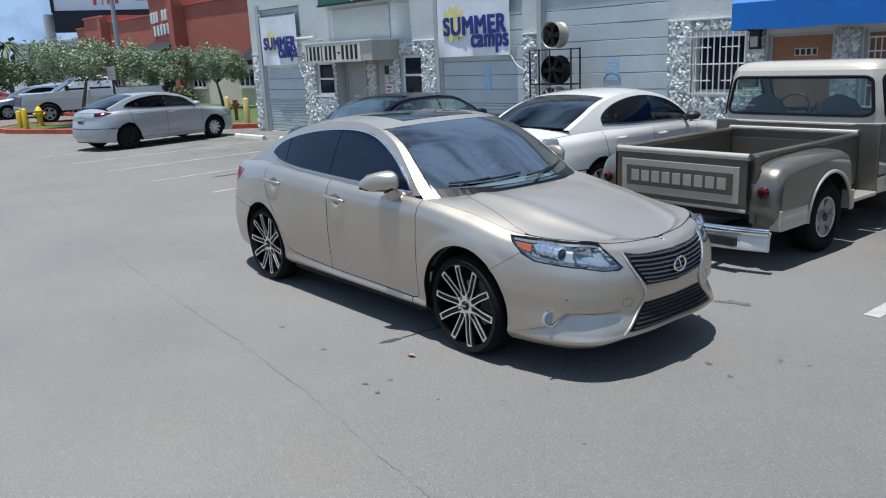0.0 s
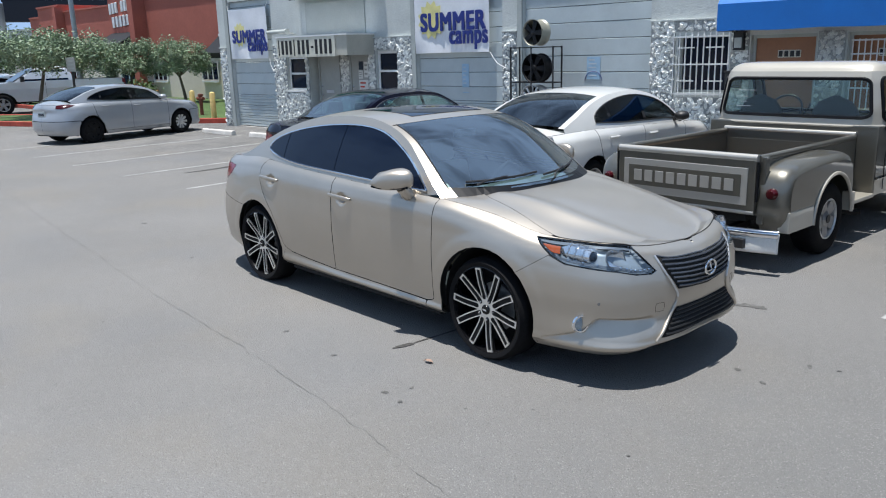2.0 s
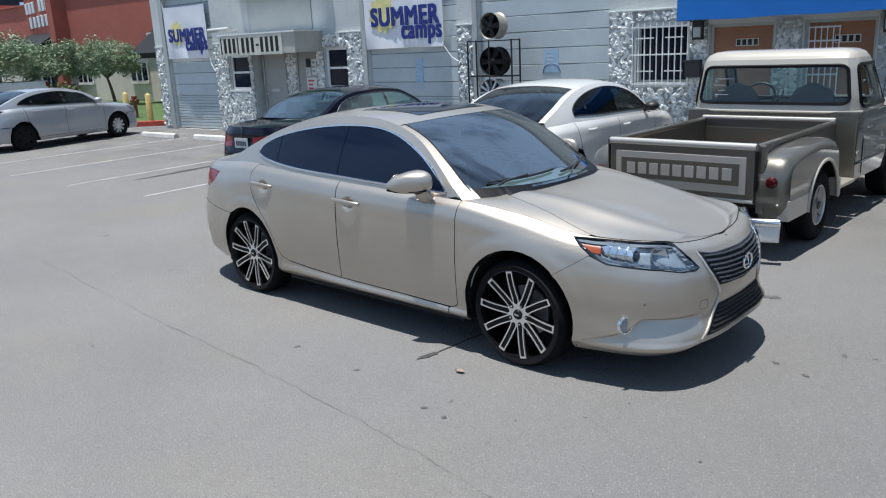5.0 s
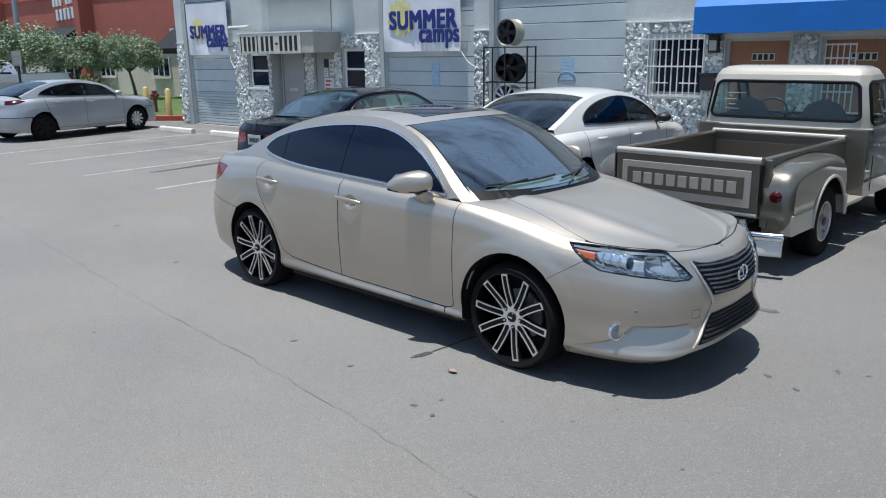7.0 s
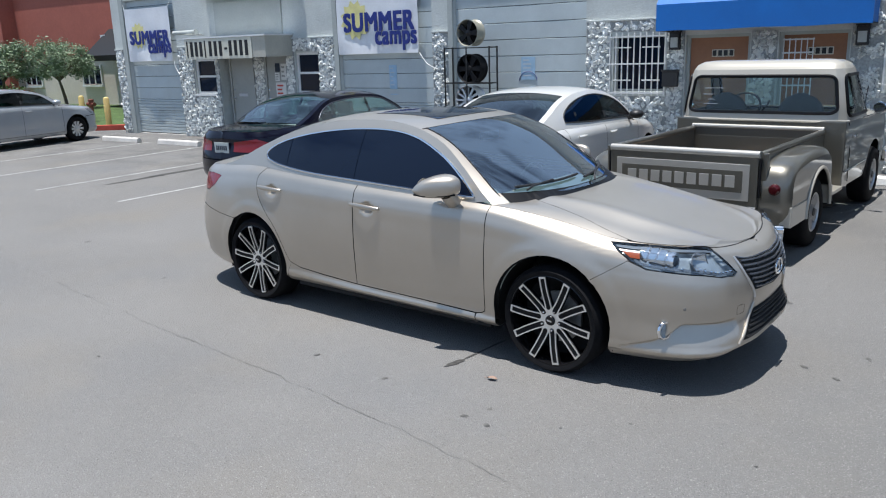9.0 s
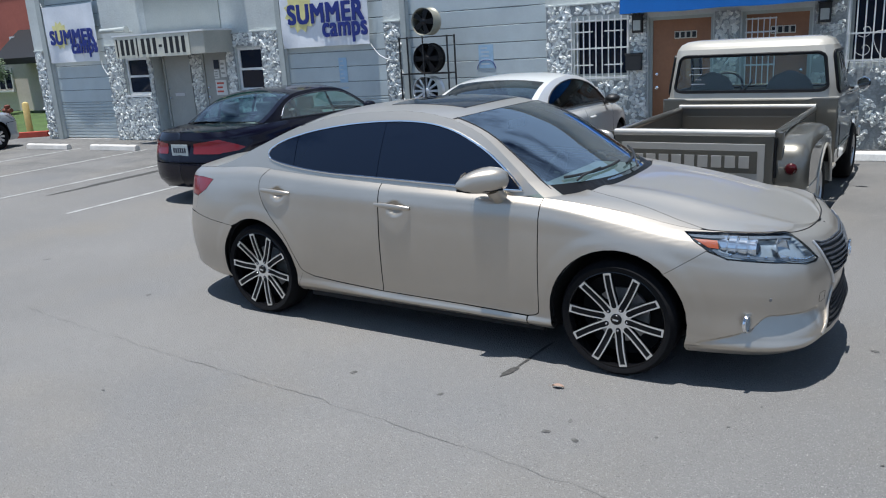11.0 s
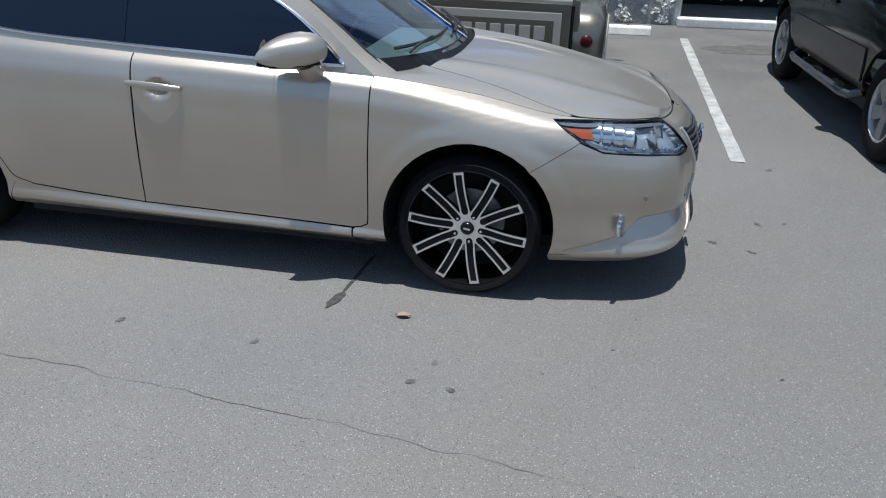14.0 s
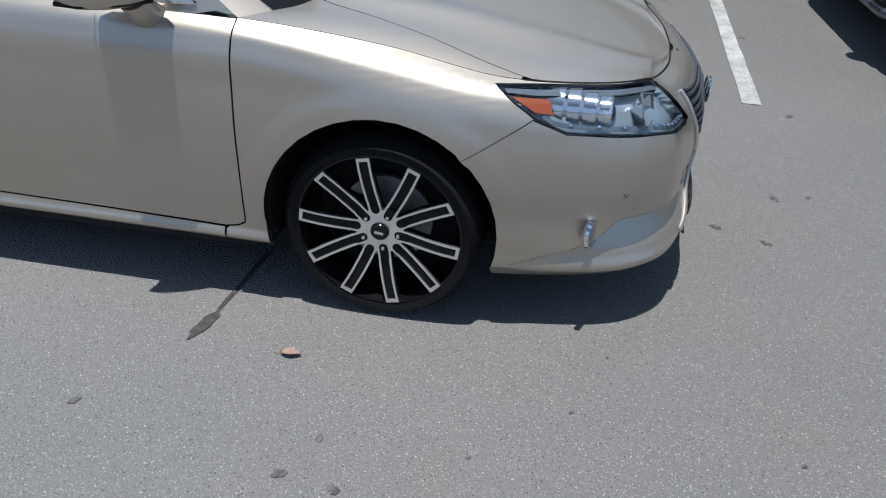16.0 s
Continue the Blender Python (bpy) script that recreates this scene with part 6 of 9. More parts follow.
    for flip in (1, -1):
        axis = Vector((1.0, 0.05 * flip, 0.02))
        turn = axis.to_track_quat("Z", "Y").to_matrix().to_4x4()
        p = S(F(0.76), 0.785)
        m = Matrix.Translation((p.x - 0.065, (p.y - 0.015) * flip, 0.79)) @ turn @ Matrix.Scale(1.12, 4)
        steps = [(0.03, 0.0), (0.044, 0.004), (0.049, -0.004), (0.049, -0.03), (0.045, -0.034), (0.056, -0.04), (0.057, -0.075), (0.051, -0.08), (0.063, -0.087), (0.064, -0.12), (0.057, -0.126), (0.068, -0.132), (0.069, -0.17), (0.06, -0.18)]
        barrel = part("projector", lathe(bmesh.new(), steps, 30, m), M["reflector"], car, "stepped chrome projector barrel", smooth=True, sharp=0.5)
        part("projector_lens", lathe(bmesh.new(), [(0, 0.016), (0.014, 0.013), (0.026, 0.006), (0.032, -0.003)], 24, m), M["lamp_lens"], barrel, smooth=True)
        p = S(F(0.655), 0.775)
        c = Vector((p.x - 0.08, (p.y + 0.025) * flip, 0.788))
        fan = [Vector(q) for q in ((0.012, 0.08, 0.004), (0.005, 0.062, 0.045), (0.0, 0.0, 0.054), (0.036, -0.056, 0.038), (0.054, -0.07, -0.04), (0.044, 0.0, -0.052), (0.024, 0.056, -0.036))]
        hollow = Vector((-0.03, 0.008, 0.0))
        bm = bmesh.new()
        hub = bm.verts.new(c + Vector((hollow.x, hollow.y * flip, hollow.z)))
        rim = [bm.verts.new(c + Vector((q.x, q.y * flip, q.z))) for q in fan]
        for a, b in zip(rim, rim[1:] + rim[:1]):
            bm.faces.new((a, b, hub))
        part("lamp_reflector", bm, M["reflector"], car, "faceted chrome lamp reflector")
        part("lamp_rib", tube(bmesh.new(), [c + Vector((q.x + 0.002, q.y * flip, q.z)) for q in fan], 0.0035, 6, True), M["lamp_inner"], car)
    strip_pts = [(F(0.465), 0.706), (F(0.6), 0.714), (F(0.7), 0.737), (L(0.6), 0.766), (L(0.52), 0.799)]
    s.panel("lamp_sill", [tuple(p) for p in smooth_curve(strip_pts, 5)] + [tuple(p) for p in smooth_curve([(L(0.53), 0.812), (L(0.6), 0.782), (F(0.7), 0.754), (F(0.6), 0.733), (F(0.475), 0.729)], 5)], S, M["lamp_inner"], car, offset=-0.016, step=(0.03, 0.01))
    beads = smooth_curve([(F(0.48), 0.718), (F(0.6), 0.724), (F(0.7), 0.746), (L(0.62), 0.772)], 7)
    for q in beads[1::2]:
        p = S(*q)
        for flip in (1, -1):
            part("lamp_bead", lathe(bmesh.new(), [(0, 0.007), (0.006, 0.005), (0.0085, 0), (0.006, -0.005), (0, -0.007)], 8, Matrix.Translation((p.x - 0.01, (p.y - 0.007) * flip, p.z))), M["chrome"], car)
    s.strip("bonnet_seam", [(l, z - 0.002) for l, z in run(L(0.46), 0.0, top, 70)], S, M["gap"], car, r=0.0024, offset=0.0)
    # spindle grille
    up = [(0.0, 0.745), (F(0.3), 0.753), (F(0.425), 0.775), (F(0.39), 0.7), (F(0.295), 0.575), (0.0, 0.555)]
    lo = [(0.0, 0.455), (F(0.3), 0.462), (F(0.37), 0.4), (F(0.465), 0.305), (F(0.42), 0.3), (0.0, 0.308)]
    s.panel("upper_grille", up, S, M["gap"], car, offset=0.003, skirt=False, step=(0.05, 0.04))
    s.panel("lower_grille", lo, S, M["gap"], car, offset=0.003, skirt=False, step=(0.05, 0.04))
    for k in range(7):
        z = 0.578 + k * 0.0265
        half = np.interp(z, [0.56, 0.7, 0.79], [0.285, 0.385, 0.42])
        if k >= 6:
            half = 0.395
        s.strip("grille_bar", [(F(half) * i / 12, z + 0.02 * (i / 12) ** 2) for i in range(13)], S, M["grille"], car, r=0.0075, offset=0.006)
    for k in range(6):
        z = 0.318 + k * 0.025
        half = np.interp(z, [0.29, 0.46], [0.44, 0.29])
        s.strip("lower_bar", [(F(half) * i / 10, z) for i in range(11)], S, M["black"], car, r=0.007, offset=0.005)
    s.strip("grille_trim", [tuple(p) for p in smooth_curve([(0.0, 0.752), (F(0.3), 0.76), (F(0.432), 0.784)], 6)], S, M["grille"], car, r=0.006, offset=0.003)
    s.strip("grille_flank", [tuple(p) for p in smooth_curve([(F(0.437), 0.786), (F(0.4), 0.7), (F(0.315), 0.57), (F(0.3), 0.525)], 7)], S, M["alloy"], car, r=0.008, offset=0.003, n=10, label="satin silver spindle grille flank")
    s.strip("grille_lip", [tuple(p) for p in smooth_curve([(F(0.3), 0.53), (F(0.31), 0.49), (F(0.375), 0.4), (F(0.47), 0.3), (F(0.48), 0.285)], 7)], S, gold, car, r=0.01, offset=0.002, n=10)
    p = S(0.0, 0.66)
    ring = [(p.x + 0.022, 0.062 * math.cos(a), p.z + 0.045 * math.sin(a)) for a in [2 * math.pi * i / 24 for i in range(24)]]
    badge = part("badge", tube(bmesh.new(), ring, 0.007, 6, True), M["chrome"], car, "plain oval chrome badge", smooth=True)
    part("badge_mark", tube(bmesh.new(), [(p.x + 0.022, -0.012, p.z + 0.035), (p.x + 0.022, 0.012, p.z - 0.02), (p.x + 0.022, -0.045, p.z - 0.02)], 0.006, 6), M["chrome"], badge)
    # fog lamps and sensors
    for flip in (1, -1):
        q = S(F(0.8), 0.402) + Vector((0.0, 0.004, 0.0))
        nrm = Vector((0.93, 0.36 * flip, 0.02))
        m = Matrix.Translation((q.x, q.y * flip, q.z)) @ nrm.to_track_quat("Z", "Y").to_matrix().to_4x4()
        fog = part("fog_light", lathe(bmesh.new(), [(0, 0.006), (0.034, 0.004), (0.042, 0.0)], 24, m), M["lamp_bowl"], car, "round fog light in a chrome ring", smooth=True)
        part("fog_ring", lathe(bmesh.new(), [(0.04, 0.0), (0.044, 0.012), (0.052, 0.012), (0.056, 0.0), (0.05, -0.01)], 28, m, closed=True), M["chrome"], fog, smooth=True)
        part("fog_lens", lathe(bmesh.new(), [(0, 0.012), (0.03, 0.01), (0.04, 0.004)], 24, m), M["lamp_glass"], fog, smooth=True)
        q = S(F(0.76), 0.535)
        m = Matrix.Translation((q.x, q.y * flip, q.z)) @ Vector((0.75, 0.65 * flip, 0.0)).to_track_quat("Z", "Y").to_matrix().to_4x4()
        part("parking_sensor", lathe(bmesh.new(), [(0, 0.002), (0.009, 0.002), (0.011, 0.0)], 16, m), M["suv_clad"], car)
    cover = [(F(0.44) + dl, 0.485 + dz) for dl, dz in ((-0.033, -0.024), (0.0, -0.027), (0.033, -0.024), (0.036, 0.0), (0.033, 0.026), (0.0, 0.028), (-0.033, 0.026), (-0.036, 0.0))]
    s.strip("tow_cover_seam", cover, S, M["gap"], car, r=0.0012, offset=0.0, closed=True)
    # door handles with their cups
    for x, z in HANDLES:
        base = s.side(L(x), z).y
        for flip in (1, -1):
            bm = bmesh.new()
            rows = []
            for i in range(15):
                u = i / 14
                px = x + 0.142 - 0.284 * u
                oy = base + 0.006 + 0.026 * math.sin(math.pi * u) ** 0.6
                h = 0.0175 * (0.55 + 0.45 * math.sin(math.pi * u) ** 0.5)
                zc = z + 0.012 * u + 0.004 * math.sin(math.pi * u)
                ring = [(oy + 0.009 * math.cos(a), zc + h * math.sin(a)) for a in [2 * math.pi * k / 12 for k in range(12)]]
                rows.append([bm.verts.new((px, y * flip, zz)) for y, zz in ring])
            for a, b in zip(rows, rows[1:]):
                for k in range(12):
                    bm.faces.new((a[k], a[(k + 1) % 12], b[(k + 1) % 12], b[k]))
            bm.faces.new(rows[0]), bm.faces.new(rows[-1])
            part("door_handle", bm, gold, car, smooth=True)
    # mirrors: a wedge that narrows outwards and rearwards to a point
    for flip in (1, -1):
        bm = bmesh.new()
        rows = []
        for i in range(15):
            u = i / 14
            y = 0.868 + 0.185 * u ** 0.9
            xr, xf = -0.905 - 0.03 * u, -0.655 - 0.225 * u ** 2.2
            zc, h = 1.145 - 0.03 * u ** 2, 0.069 * (1 - u ** 3.2) ** 0.5 + 0.004
            if i == 0:
                h, xr, xf = h * 0.8, xr + 0.03, xf - 0.03
            ring = []
            for k in range(20):
                a = 2 * math.pi * k / 20
                c, q = math.cos(a), math.sin(a)
                c, q = math.copysign(abs(c) ** 0.72, c), math.copysign(abs(q) ** 0.8, q)
                ring.append(bm.verts.new(((xr + xf) / 2 + (xf - xr) / 2 * c, y * flip, zc + h * q * (1 - 0.22 * max(0.0, -c)))))
            rows.append(ring)
        for a, b in zip(rows, rows[1:]):
            for k in range(20):
                bm.faces.new((a[k], a[(k + 1) % 20], b[(k + 1) % 20], b[k]))
        bm.faces.new(rows[0]), bm.faces.new(rows[-1])
        mir = part("wing_mirror", bm, gold, car, "body-coloured wing mirror", smooth=True, sharp=1.3)
        stalk = tube(bmesh.new(), [(-0.74, 0.8 * flip, 1.0), (-0.745, 0.86 * flip, 1.02), (-0.755, 0.9 * flip, 1.085)], 0.05, 14)
        for v in stalk.verts:
            v.co.z = 1.06 + (v.co.z - 1.06) * 0.85
        part("stalk", stalk, gold, mir, smooth=True)
        part("indicator_strip", tube(bmesh.new(), [(-0.925, 1.045 * flip, 1.092), (-0.86, 1.034 * flip, 1.086), (-0.76, 0.985 * flip, 1.086), (-0.68, 0.92 * flip, 1.09)], 0.0075, 8), M["pillar_black"], mir, "dark indicator strip", smooth=True)
        bm = lathe(bmesh.new(), [(0, 0.0), (0.9, 0.0), (1.0, -0.02)], 24)
        for v in bm.verts:
            v.co = Vector((-0.925, 0.945 * flip + v.co.x * 0.07, 1.135 + v.co.y * 0.05))
        part("mirror_glass", bm, M["chrome"], mir)
    # wipers, aerial cover, cowl
    for y0, y1, x0 in ((-0.62, -0.02, 0.0), (0.02, 0.6, 0.03)):
        pts = []
        for i in range(9):
            a = y0 + (y1 - y0) * i / 8
            u = 0.032 + 0.012 * i / 8
            q = s.ribbon(u, a / 0.8)
            pts.append(q + Vector((0.01, 0, 0.018)))
        w = part("wiper", tube(bmesh.new(), pts, 0.009, 6), M["black"], car)
        part("wiper_arm", tube(bmesh.new(), [pts[4] + Vector((0.0, 0, 0.012)), pts[1] + Vector((0.04, 0.02, -0.002)), pts[0] + Vector((0.06, 0.05, -0.025))], 0.007, 6), M["black"], w)
    bm = bmesh.new()
    for i in range(31):
        a = -0.895 + 1.79 * i / 30
        bm.verts.new(hood(0.015, a) + Vector((0, 0, -0.014))), bm.verts.new(s.ribbon(0.02, a) + Vector((0, 0, 0.005)))
    bm.verts.ensure_lookup_table()
    for i in range(0, 60, 2):
        bm.faces.new((bm.verts[i], bm.verts[i + 2], bm.verts[i + 3], bm.verts[i + 1]))
    part("cowl_panel", bm, M["pillar_black"], car)
    for flip in (1, -1):
        bm = bmesh.new()
        for i in range(13):
            a = flip * (0.895 + 0.108 * i / 12)
            for v in (0.0, 0.35, 0.7, 1.0):
                bm.verts.new((hood(0.0, a) * (1 - v) + (s.ribbon(0.035, a) + Vector((0, 0, 0.001))) * v))
        bm.verts.ensure_lookup_table()
        for i in range(12):
            for k in range(3):
                q = i * 4 + k
                bm.faces.new((bm.verts[q], bm.verts[q + 4], bm.verts[q + 5], bm.verts[q + 1]))
        part("pillar_foot", bm, gold, car, smooth=True)
    # floor, wells and wheels
    part("floor_pan", boxes((-3.6, 0.9, -0.6, 0.6, 0.2, 0.24), (-2.35, -0.47, -0.84, 0.84, 0.2, 0.24)), M["gap"], car)
    for x in (0.0, -2.82):
        for sd in (1, -1):
            bm = bmesh.new()
            arc = [(x + 0.41 * math.cos(a), 0.355 + 0.41 * math.sin(a)) for a in [math.pi * i / 24 for i in range(25)]]
            arc = [(x + 0.41, 0.22)] + arc + [(x - 0.41, 0.22)]
            rr = [[bm.verts.new((px, sd * y, pz)) for y in (0.835, 0.5)] for px, pz in arc]
            for a, b in zip(rr, rr[1:]):
                bm.faces.new((a[0], b[0], b[1], a[1]))
            bm.faces.new([r[1] for r in rr])
            part("wheel_well", bm, M["gap"], car)
            tyre_and_rim(car, "wheel", axle_pose(x, sd * 0.765, 0.347, sd, radians(-8 if x == 0 else -7)), 0.349, 0.245, 0.288, "twin", "large black wheel with machined twin spokes and a thin tyre")
    interior(car, -0.62, 1.07, 0.7, -1.25, -2.2, "cloth_tan")
    return car


gold_sedan()


def plain_sedan(label, m, paint, fo, wb, ro, half, belt, rail, centre, dlo_low, dlo_high, glass_mat, wheels, radius, rim, tail, uw=(0.3, 0.66), pillars=(), tumble=(0.34, 0.35),
                floor=0.2, hood_c=((-0.2, 0.98), (0.8, 0.78)), deck_c=None, seats="cloth_dark", trim="black", cladding=None, name="sedan_car", kind="car", handles=(), bed=False):
    """A parked car built from panels on a shell; sizes as arguments."""
    car = thing(name, label, kind, m)
    fx = lambda x: x * fo / 1.1 if x > 0 else (x * wb / 2.82 if x > -2.82 else -wb + (x + 2.82) * ro / 1.03)
    fz = lambda z: floor + (z - 0.22) * (belt - floor) / (1.045 - 0.22)
    ky = half / 0.915
    plan = [(1.10, 0), (1.085, 0.3), (1.03, 0.5), (0.93, 0.65), (0.74, 0.77), (0.45, 0.855), (0.1, 0.897), (-0.45, 0.91), (-1.5, 0.915), (-2.4, 0.912),
            (-2.9, 0.9), (-3.3, 0.855), (-3.58, 0.765), (-3.74, 0.6), (-3.83, 0.32), (-3.85, 0)]
    plan = [(fx(x), y * ky) for x, y in plan]
    sec = [
        (("f", 0.0), [(0.2, 0.1), (0.26, 0.02), (0.42, 0.035), (0.56, 0.02), (0.66, 0.02), (0.76, 0.07), (0.815, 0.17)]),
        (("f", 0.66 * ky), [(0.2, 0.06), (0.28, 0.005), (0.42, 0.015), (0.56, 0.005), (0.68, 0.015), (0.80, 0.07), (0.885, 0.16)]),
        (("x", fx(0.0)), [(0.22, 0.05), (0.33, 0.02), (0.48, 0.0), (0.64, 0.0), (0.8, 0.018), (0.91, 0.05), (0.97, 0.13)]),
        (("x", fx(-0.45)), [(0.22, 0.06), (0.3, 0.02), (0.46, 0.012), (0.64, 0.004), (0.82, 0.01), (0.95, 0.022), (1.0, 0.055)]),
        (("x", fx(-1.65)), [(0.22, 0.07), (0.31, 0.02), (0.46, 0.012), (0.66, 0.004), (0.84, 0.006), (1.0, 0.024), (1.045, 0.05)]),
        (("x", fx(-2.82)), [(0.23, 0.05), (0.34, 0.02), (0.5, 0.0), (0.68, 0.0), (0.88, 0.018), (1.02, 0.06), (1.075, 0.11)]),
        (("x", fx(-3.3)), [(0.23, 0.06), (0.34, 0.02), (0.5, 0.0), (0.68, 0.004), (0.87, 0.03), (1.0, 0.08), (1.06, 0.15)]),
        (("r", 0.6 * ky), [(0.24, 0.1), (0.35, 0.02), (0.5, 0.0), (0.66, 0.01), (0.84, 0.05), (0.96, 0.07), (1.04, 0.13)]),
        (("r", 0.0), [(0.25, 0.1), (0.35, 0.02), (0.5, 0.0), (0.66, 0.01), (0.84, 0.06), (0.96, 0.06), (1.05, 0.09)]),
    ]
    sec = [(w, [(fz(z), i) for z, i in k]) for w, k in sec]
    s = Shell(plan, sec, rail, centre, tumble=tumble)
    S, G, L = s.side, s.house, lambda x: s.at(("x", x))
    F, Rr = lambda y: s.at(("f", y)), lambda y: s.at(("r", y))
    P = M[paint]
    R = radius + 0.055
    af = [(L(x), z) for x, z in arch_points(0.0, radius, R, R, max(fz(0.24), radius - R * 0.8))]
    ar = [(L(x), z) for x, z in arch_points(-wb, radius, R, R, max(fz(0.24), radius - R * 0.8))]

    def run(l0, l1, f, k=10):
        return [(l0 + (l1 - l0) * i / k, f(l0 + (l1 - l0) * i / k)) for i in range(k + 1)]

    st = dict(step=(0.09, 0.05), gap=0.005)
    xa, xb, xc = -0.42 * wb / 2.7, -1.55 * wb / 2.7, -2.45 * wb / 2.7
    sill = fz(0.31)
    s.panel("front_bumper", run(0, L(R), s.bottom, 10) + [p for p in af[::-1] if p[1] < fz(0.62)][0:6] + [(L(R * 0.8), fz(0.66)), (F(0.62 * ky), fz(0.68)), (F(0.5 * ky), fz(0.7)), (0, fz(0.7))], S, P, car, **st)
    lampo = [(L(fx(0.42)), fz(0.86)), (F(0.7 * ky), fz(0.85)), (F(0.5 * ky), fz(0.8)), (F(0.48 * ky), fz(0.7)), (F(0.66 * ky), fz(0.69)), (L(fx(0.6)), fz(0.73))]
    s.panel("headlight", lampo, S, M["lamp_inner"], car, offset=0.004, skirt=False, label="clear headlight")
    s.panel("front_panel", [(0, fz(0.705)), (F(0.47 * ky), fz(0.705))] + run(F(0.47 * ky), 0, s.top, 5), S, M["black"], car, offset=0.002, step=(0.1, 0.08), skirt=False)
    s.panel("front_fender", [p for p in af[::-1] if p[0] > L(R * 0.82)] + [(L(xa + 0.0), s.bottom(L(xa)))] + [(L(xa), sill)] + run(L(xa), F(0.5 * ky), s.top, 12) + [(F(0.5 * ky), fz(0.7)), (F(0.62 * ky), fz(0.685)), (L(R * 0.8), fz(0.665))], S, P, car, **st)
    s.panel("front_door", [(L(xa), sill), (L(xb), sill)] + run(L(xb), L(xa), s.top, 8), S, P, car, **st)
    arch_c = [p for p in ar[::-1] if p[0] < L(-wb + R * 0.55)]
    s.panel("rear_door", [(L(xb), sill), (L(xc + 0.12), sill), (L(xc + 0.05), fz(0.5)), (L(xc - 0.12), fz(0.75)), (L(xc - 0.17), s.top(L(xc - 0.17)))] + run(L(xc - 0.17), L(xb), s.top, 8)[1:], S, P, car, **st)
    s.panel("rocker_panel", run(L(xa), L(-wb + R + 0.005), s.bottom, 6) + [(L(-wb + R + 0.005), sill), (L(xa), sill)], S, M[cladding] if cladding else P, car, **st)
    top_tail = max(z for _, z in tail)
    s.panel("quarter_panel", [(L(xc + 0.1), sill), (L(xc + 0.05), fz(0.5)), (L(xc - 0.12), fz(0.75)), (L(xc - 0.17), s.top(L(xc - 0.17)))] + run(L(xc - 0.17), s.length, s.top, 14)[1:] + [(s.length, fz(0.62)), (Rr(0.5 * ky), fz(0.62)), (L(-wb - R * 0.82), fz(0.62))] + [p for p in ar if p[0] < L(-wb - R * 0.8)] + [(L(-wb + R), sill)], S, P, car, **st)
    s.panel("rear_bumper", [(s.length, fz(0.615)), (Rr(0.5 * ky), fz(0.615)), (L(-wb - R * 0.84), fz(0.615))] + [p for p in ar[::-1] if p[0] > L(-wb - R * 0.84)] + run(L(-wb - R), s.length, s.bottom, 8), S, P, car, **st)
    tl = [((L(x) if k == "x" else Rr(x)), z) for (k, x), z in tail]
    s.panel("tail_light", tl, S, M["lamp_dark" if paint == "white_paint" else "dark_red" if paint == "silver_paint" else "red_lens"], car, offset=0.005, step=(0.06, 0.04), label="grey-tinted tail light" if paint == "white_paint" else "red tail light")
    under = run(0.0, L(R), s.bottom, 8) + af[::-1] + run(L(-R), L(-wb + R), s.bottom, 6) + ar[::-1] + run(L(-wb - R), s.length, s.bottom, 6) + run(s.length, 0.0, s.top, 40)
    s.panel("inner_shell", under, S, M["gap"], car, offset=-0.025, skirt=False, step=(0.2, 0.15))
    if cladding:
        s.panel("door_cladding", [(L(xa), sill + 0.01), (L(-wb + R + 0.02), sill + 0.01), (L(-wb + R + 0.02), fz(0.62)), (L(xa), fz(0.62))], S, M[cladding], car, offset=0.012, step=(0.1, 0.06))
    sq = lambda a, b, w=1.0: dense([(a, -w), (b, -w), (b, w), (a, w)], 0.08)
    hood = s.lid(L(fx(-0.46)), 0.0, *hood_c, 0.02)
    s.panel("bonnet", sq(0.0, 1.0), hood, P, car, step=(0.07, 0.15), both=False)
    rx, rz = rail[-1]
    deck = s.lid(L(rx), s.length, centre[-1], deck_c or (-wb - ro + 0.09, fz(1.05)), 0.004)
    s.panel("boot_lid", sq(0.0, 1.0), deck, P, car, step=(0.1, 0.15), both=False)
    u1, u2 = uw
    s.panel("roof", sq(u1, u2), s.ribbon, P, car, step=(0.03, 0.15), both=False)
    s.panel("windscreen", sq(0.012, u1 - 0.004, 0.92), s.ribbon, M["wind"], car, offset=0.003, step=(0.03, 0.15), both=False, skirt=False)
    s.panel("rear_window", sq(u2 + 0.006, 0.985, 0.9), s.ribbon, M["rear_smoke" if glass_mat == "smoke" else glass_mat], car, offset=0.003, step=(0.03, 0.15), both=False, skirt=False, label="raked rear window")
    for sg in (1, -1):
        for u0, uu, w in ((0.0, u1, 0.92), (u2, 1.0, 0.9)):
            s.panel("pillar", dense([(u0, sg * w), (uu, sg * w), (uu, sg), (u0, sg)], 0.05), s.ribbon, P, car, step=(0.03, 0.05), both=False)
    low = [tuple(p) for p in smooth_curve(dlo_low, 4)]
    high = [tuple(p) for p in smooth_curve(dlo_high, 5)]
    dlo = low[:-1] + high[:-1]
    # the painted frame round the side glass, as a band between the roof rail and the glass
    railpts = [(float(x), float(z)) for x, z in s.rail[::3]]
    rim_out = railpts + [(x, s.belt(x)[1] - 0.004) for x in np.linspace(rail[-1][0], rail[0][0], 24)][:-1]
    flat = band2d(rim_out, dlo)
    for flip in (1, -1):
        s.lay("side_frame", flat, G, P, car, 0.0, flip, 0, "")
    flat.free()
    cuts = [min(p[0] for p in dlo) - 0.01, *pillars, max(p[0] for p in dlo) + 0.01]
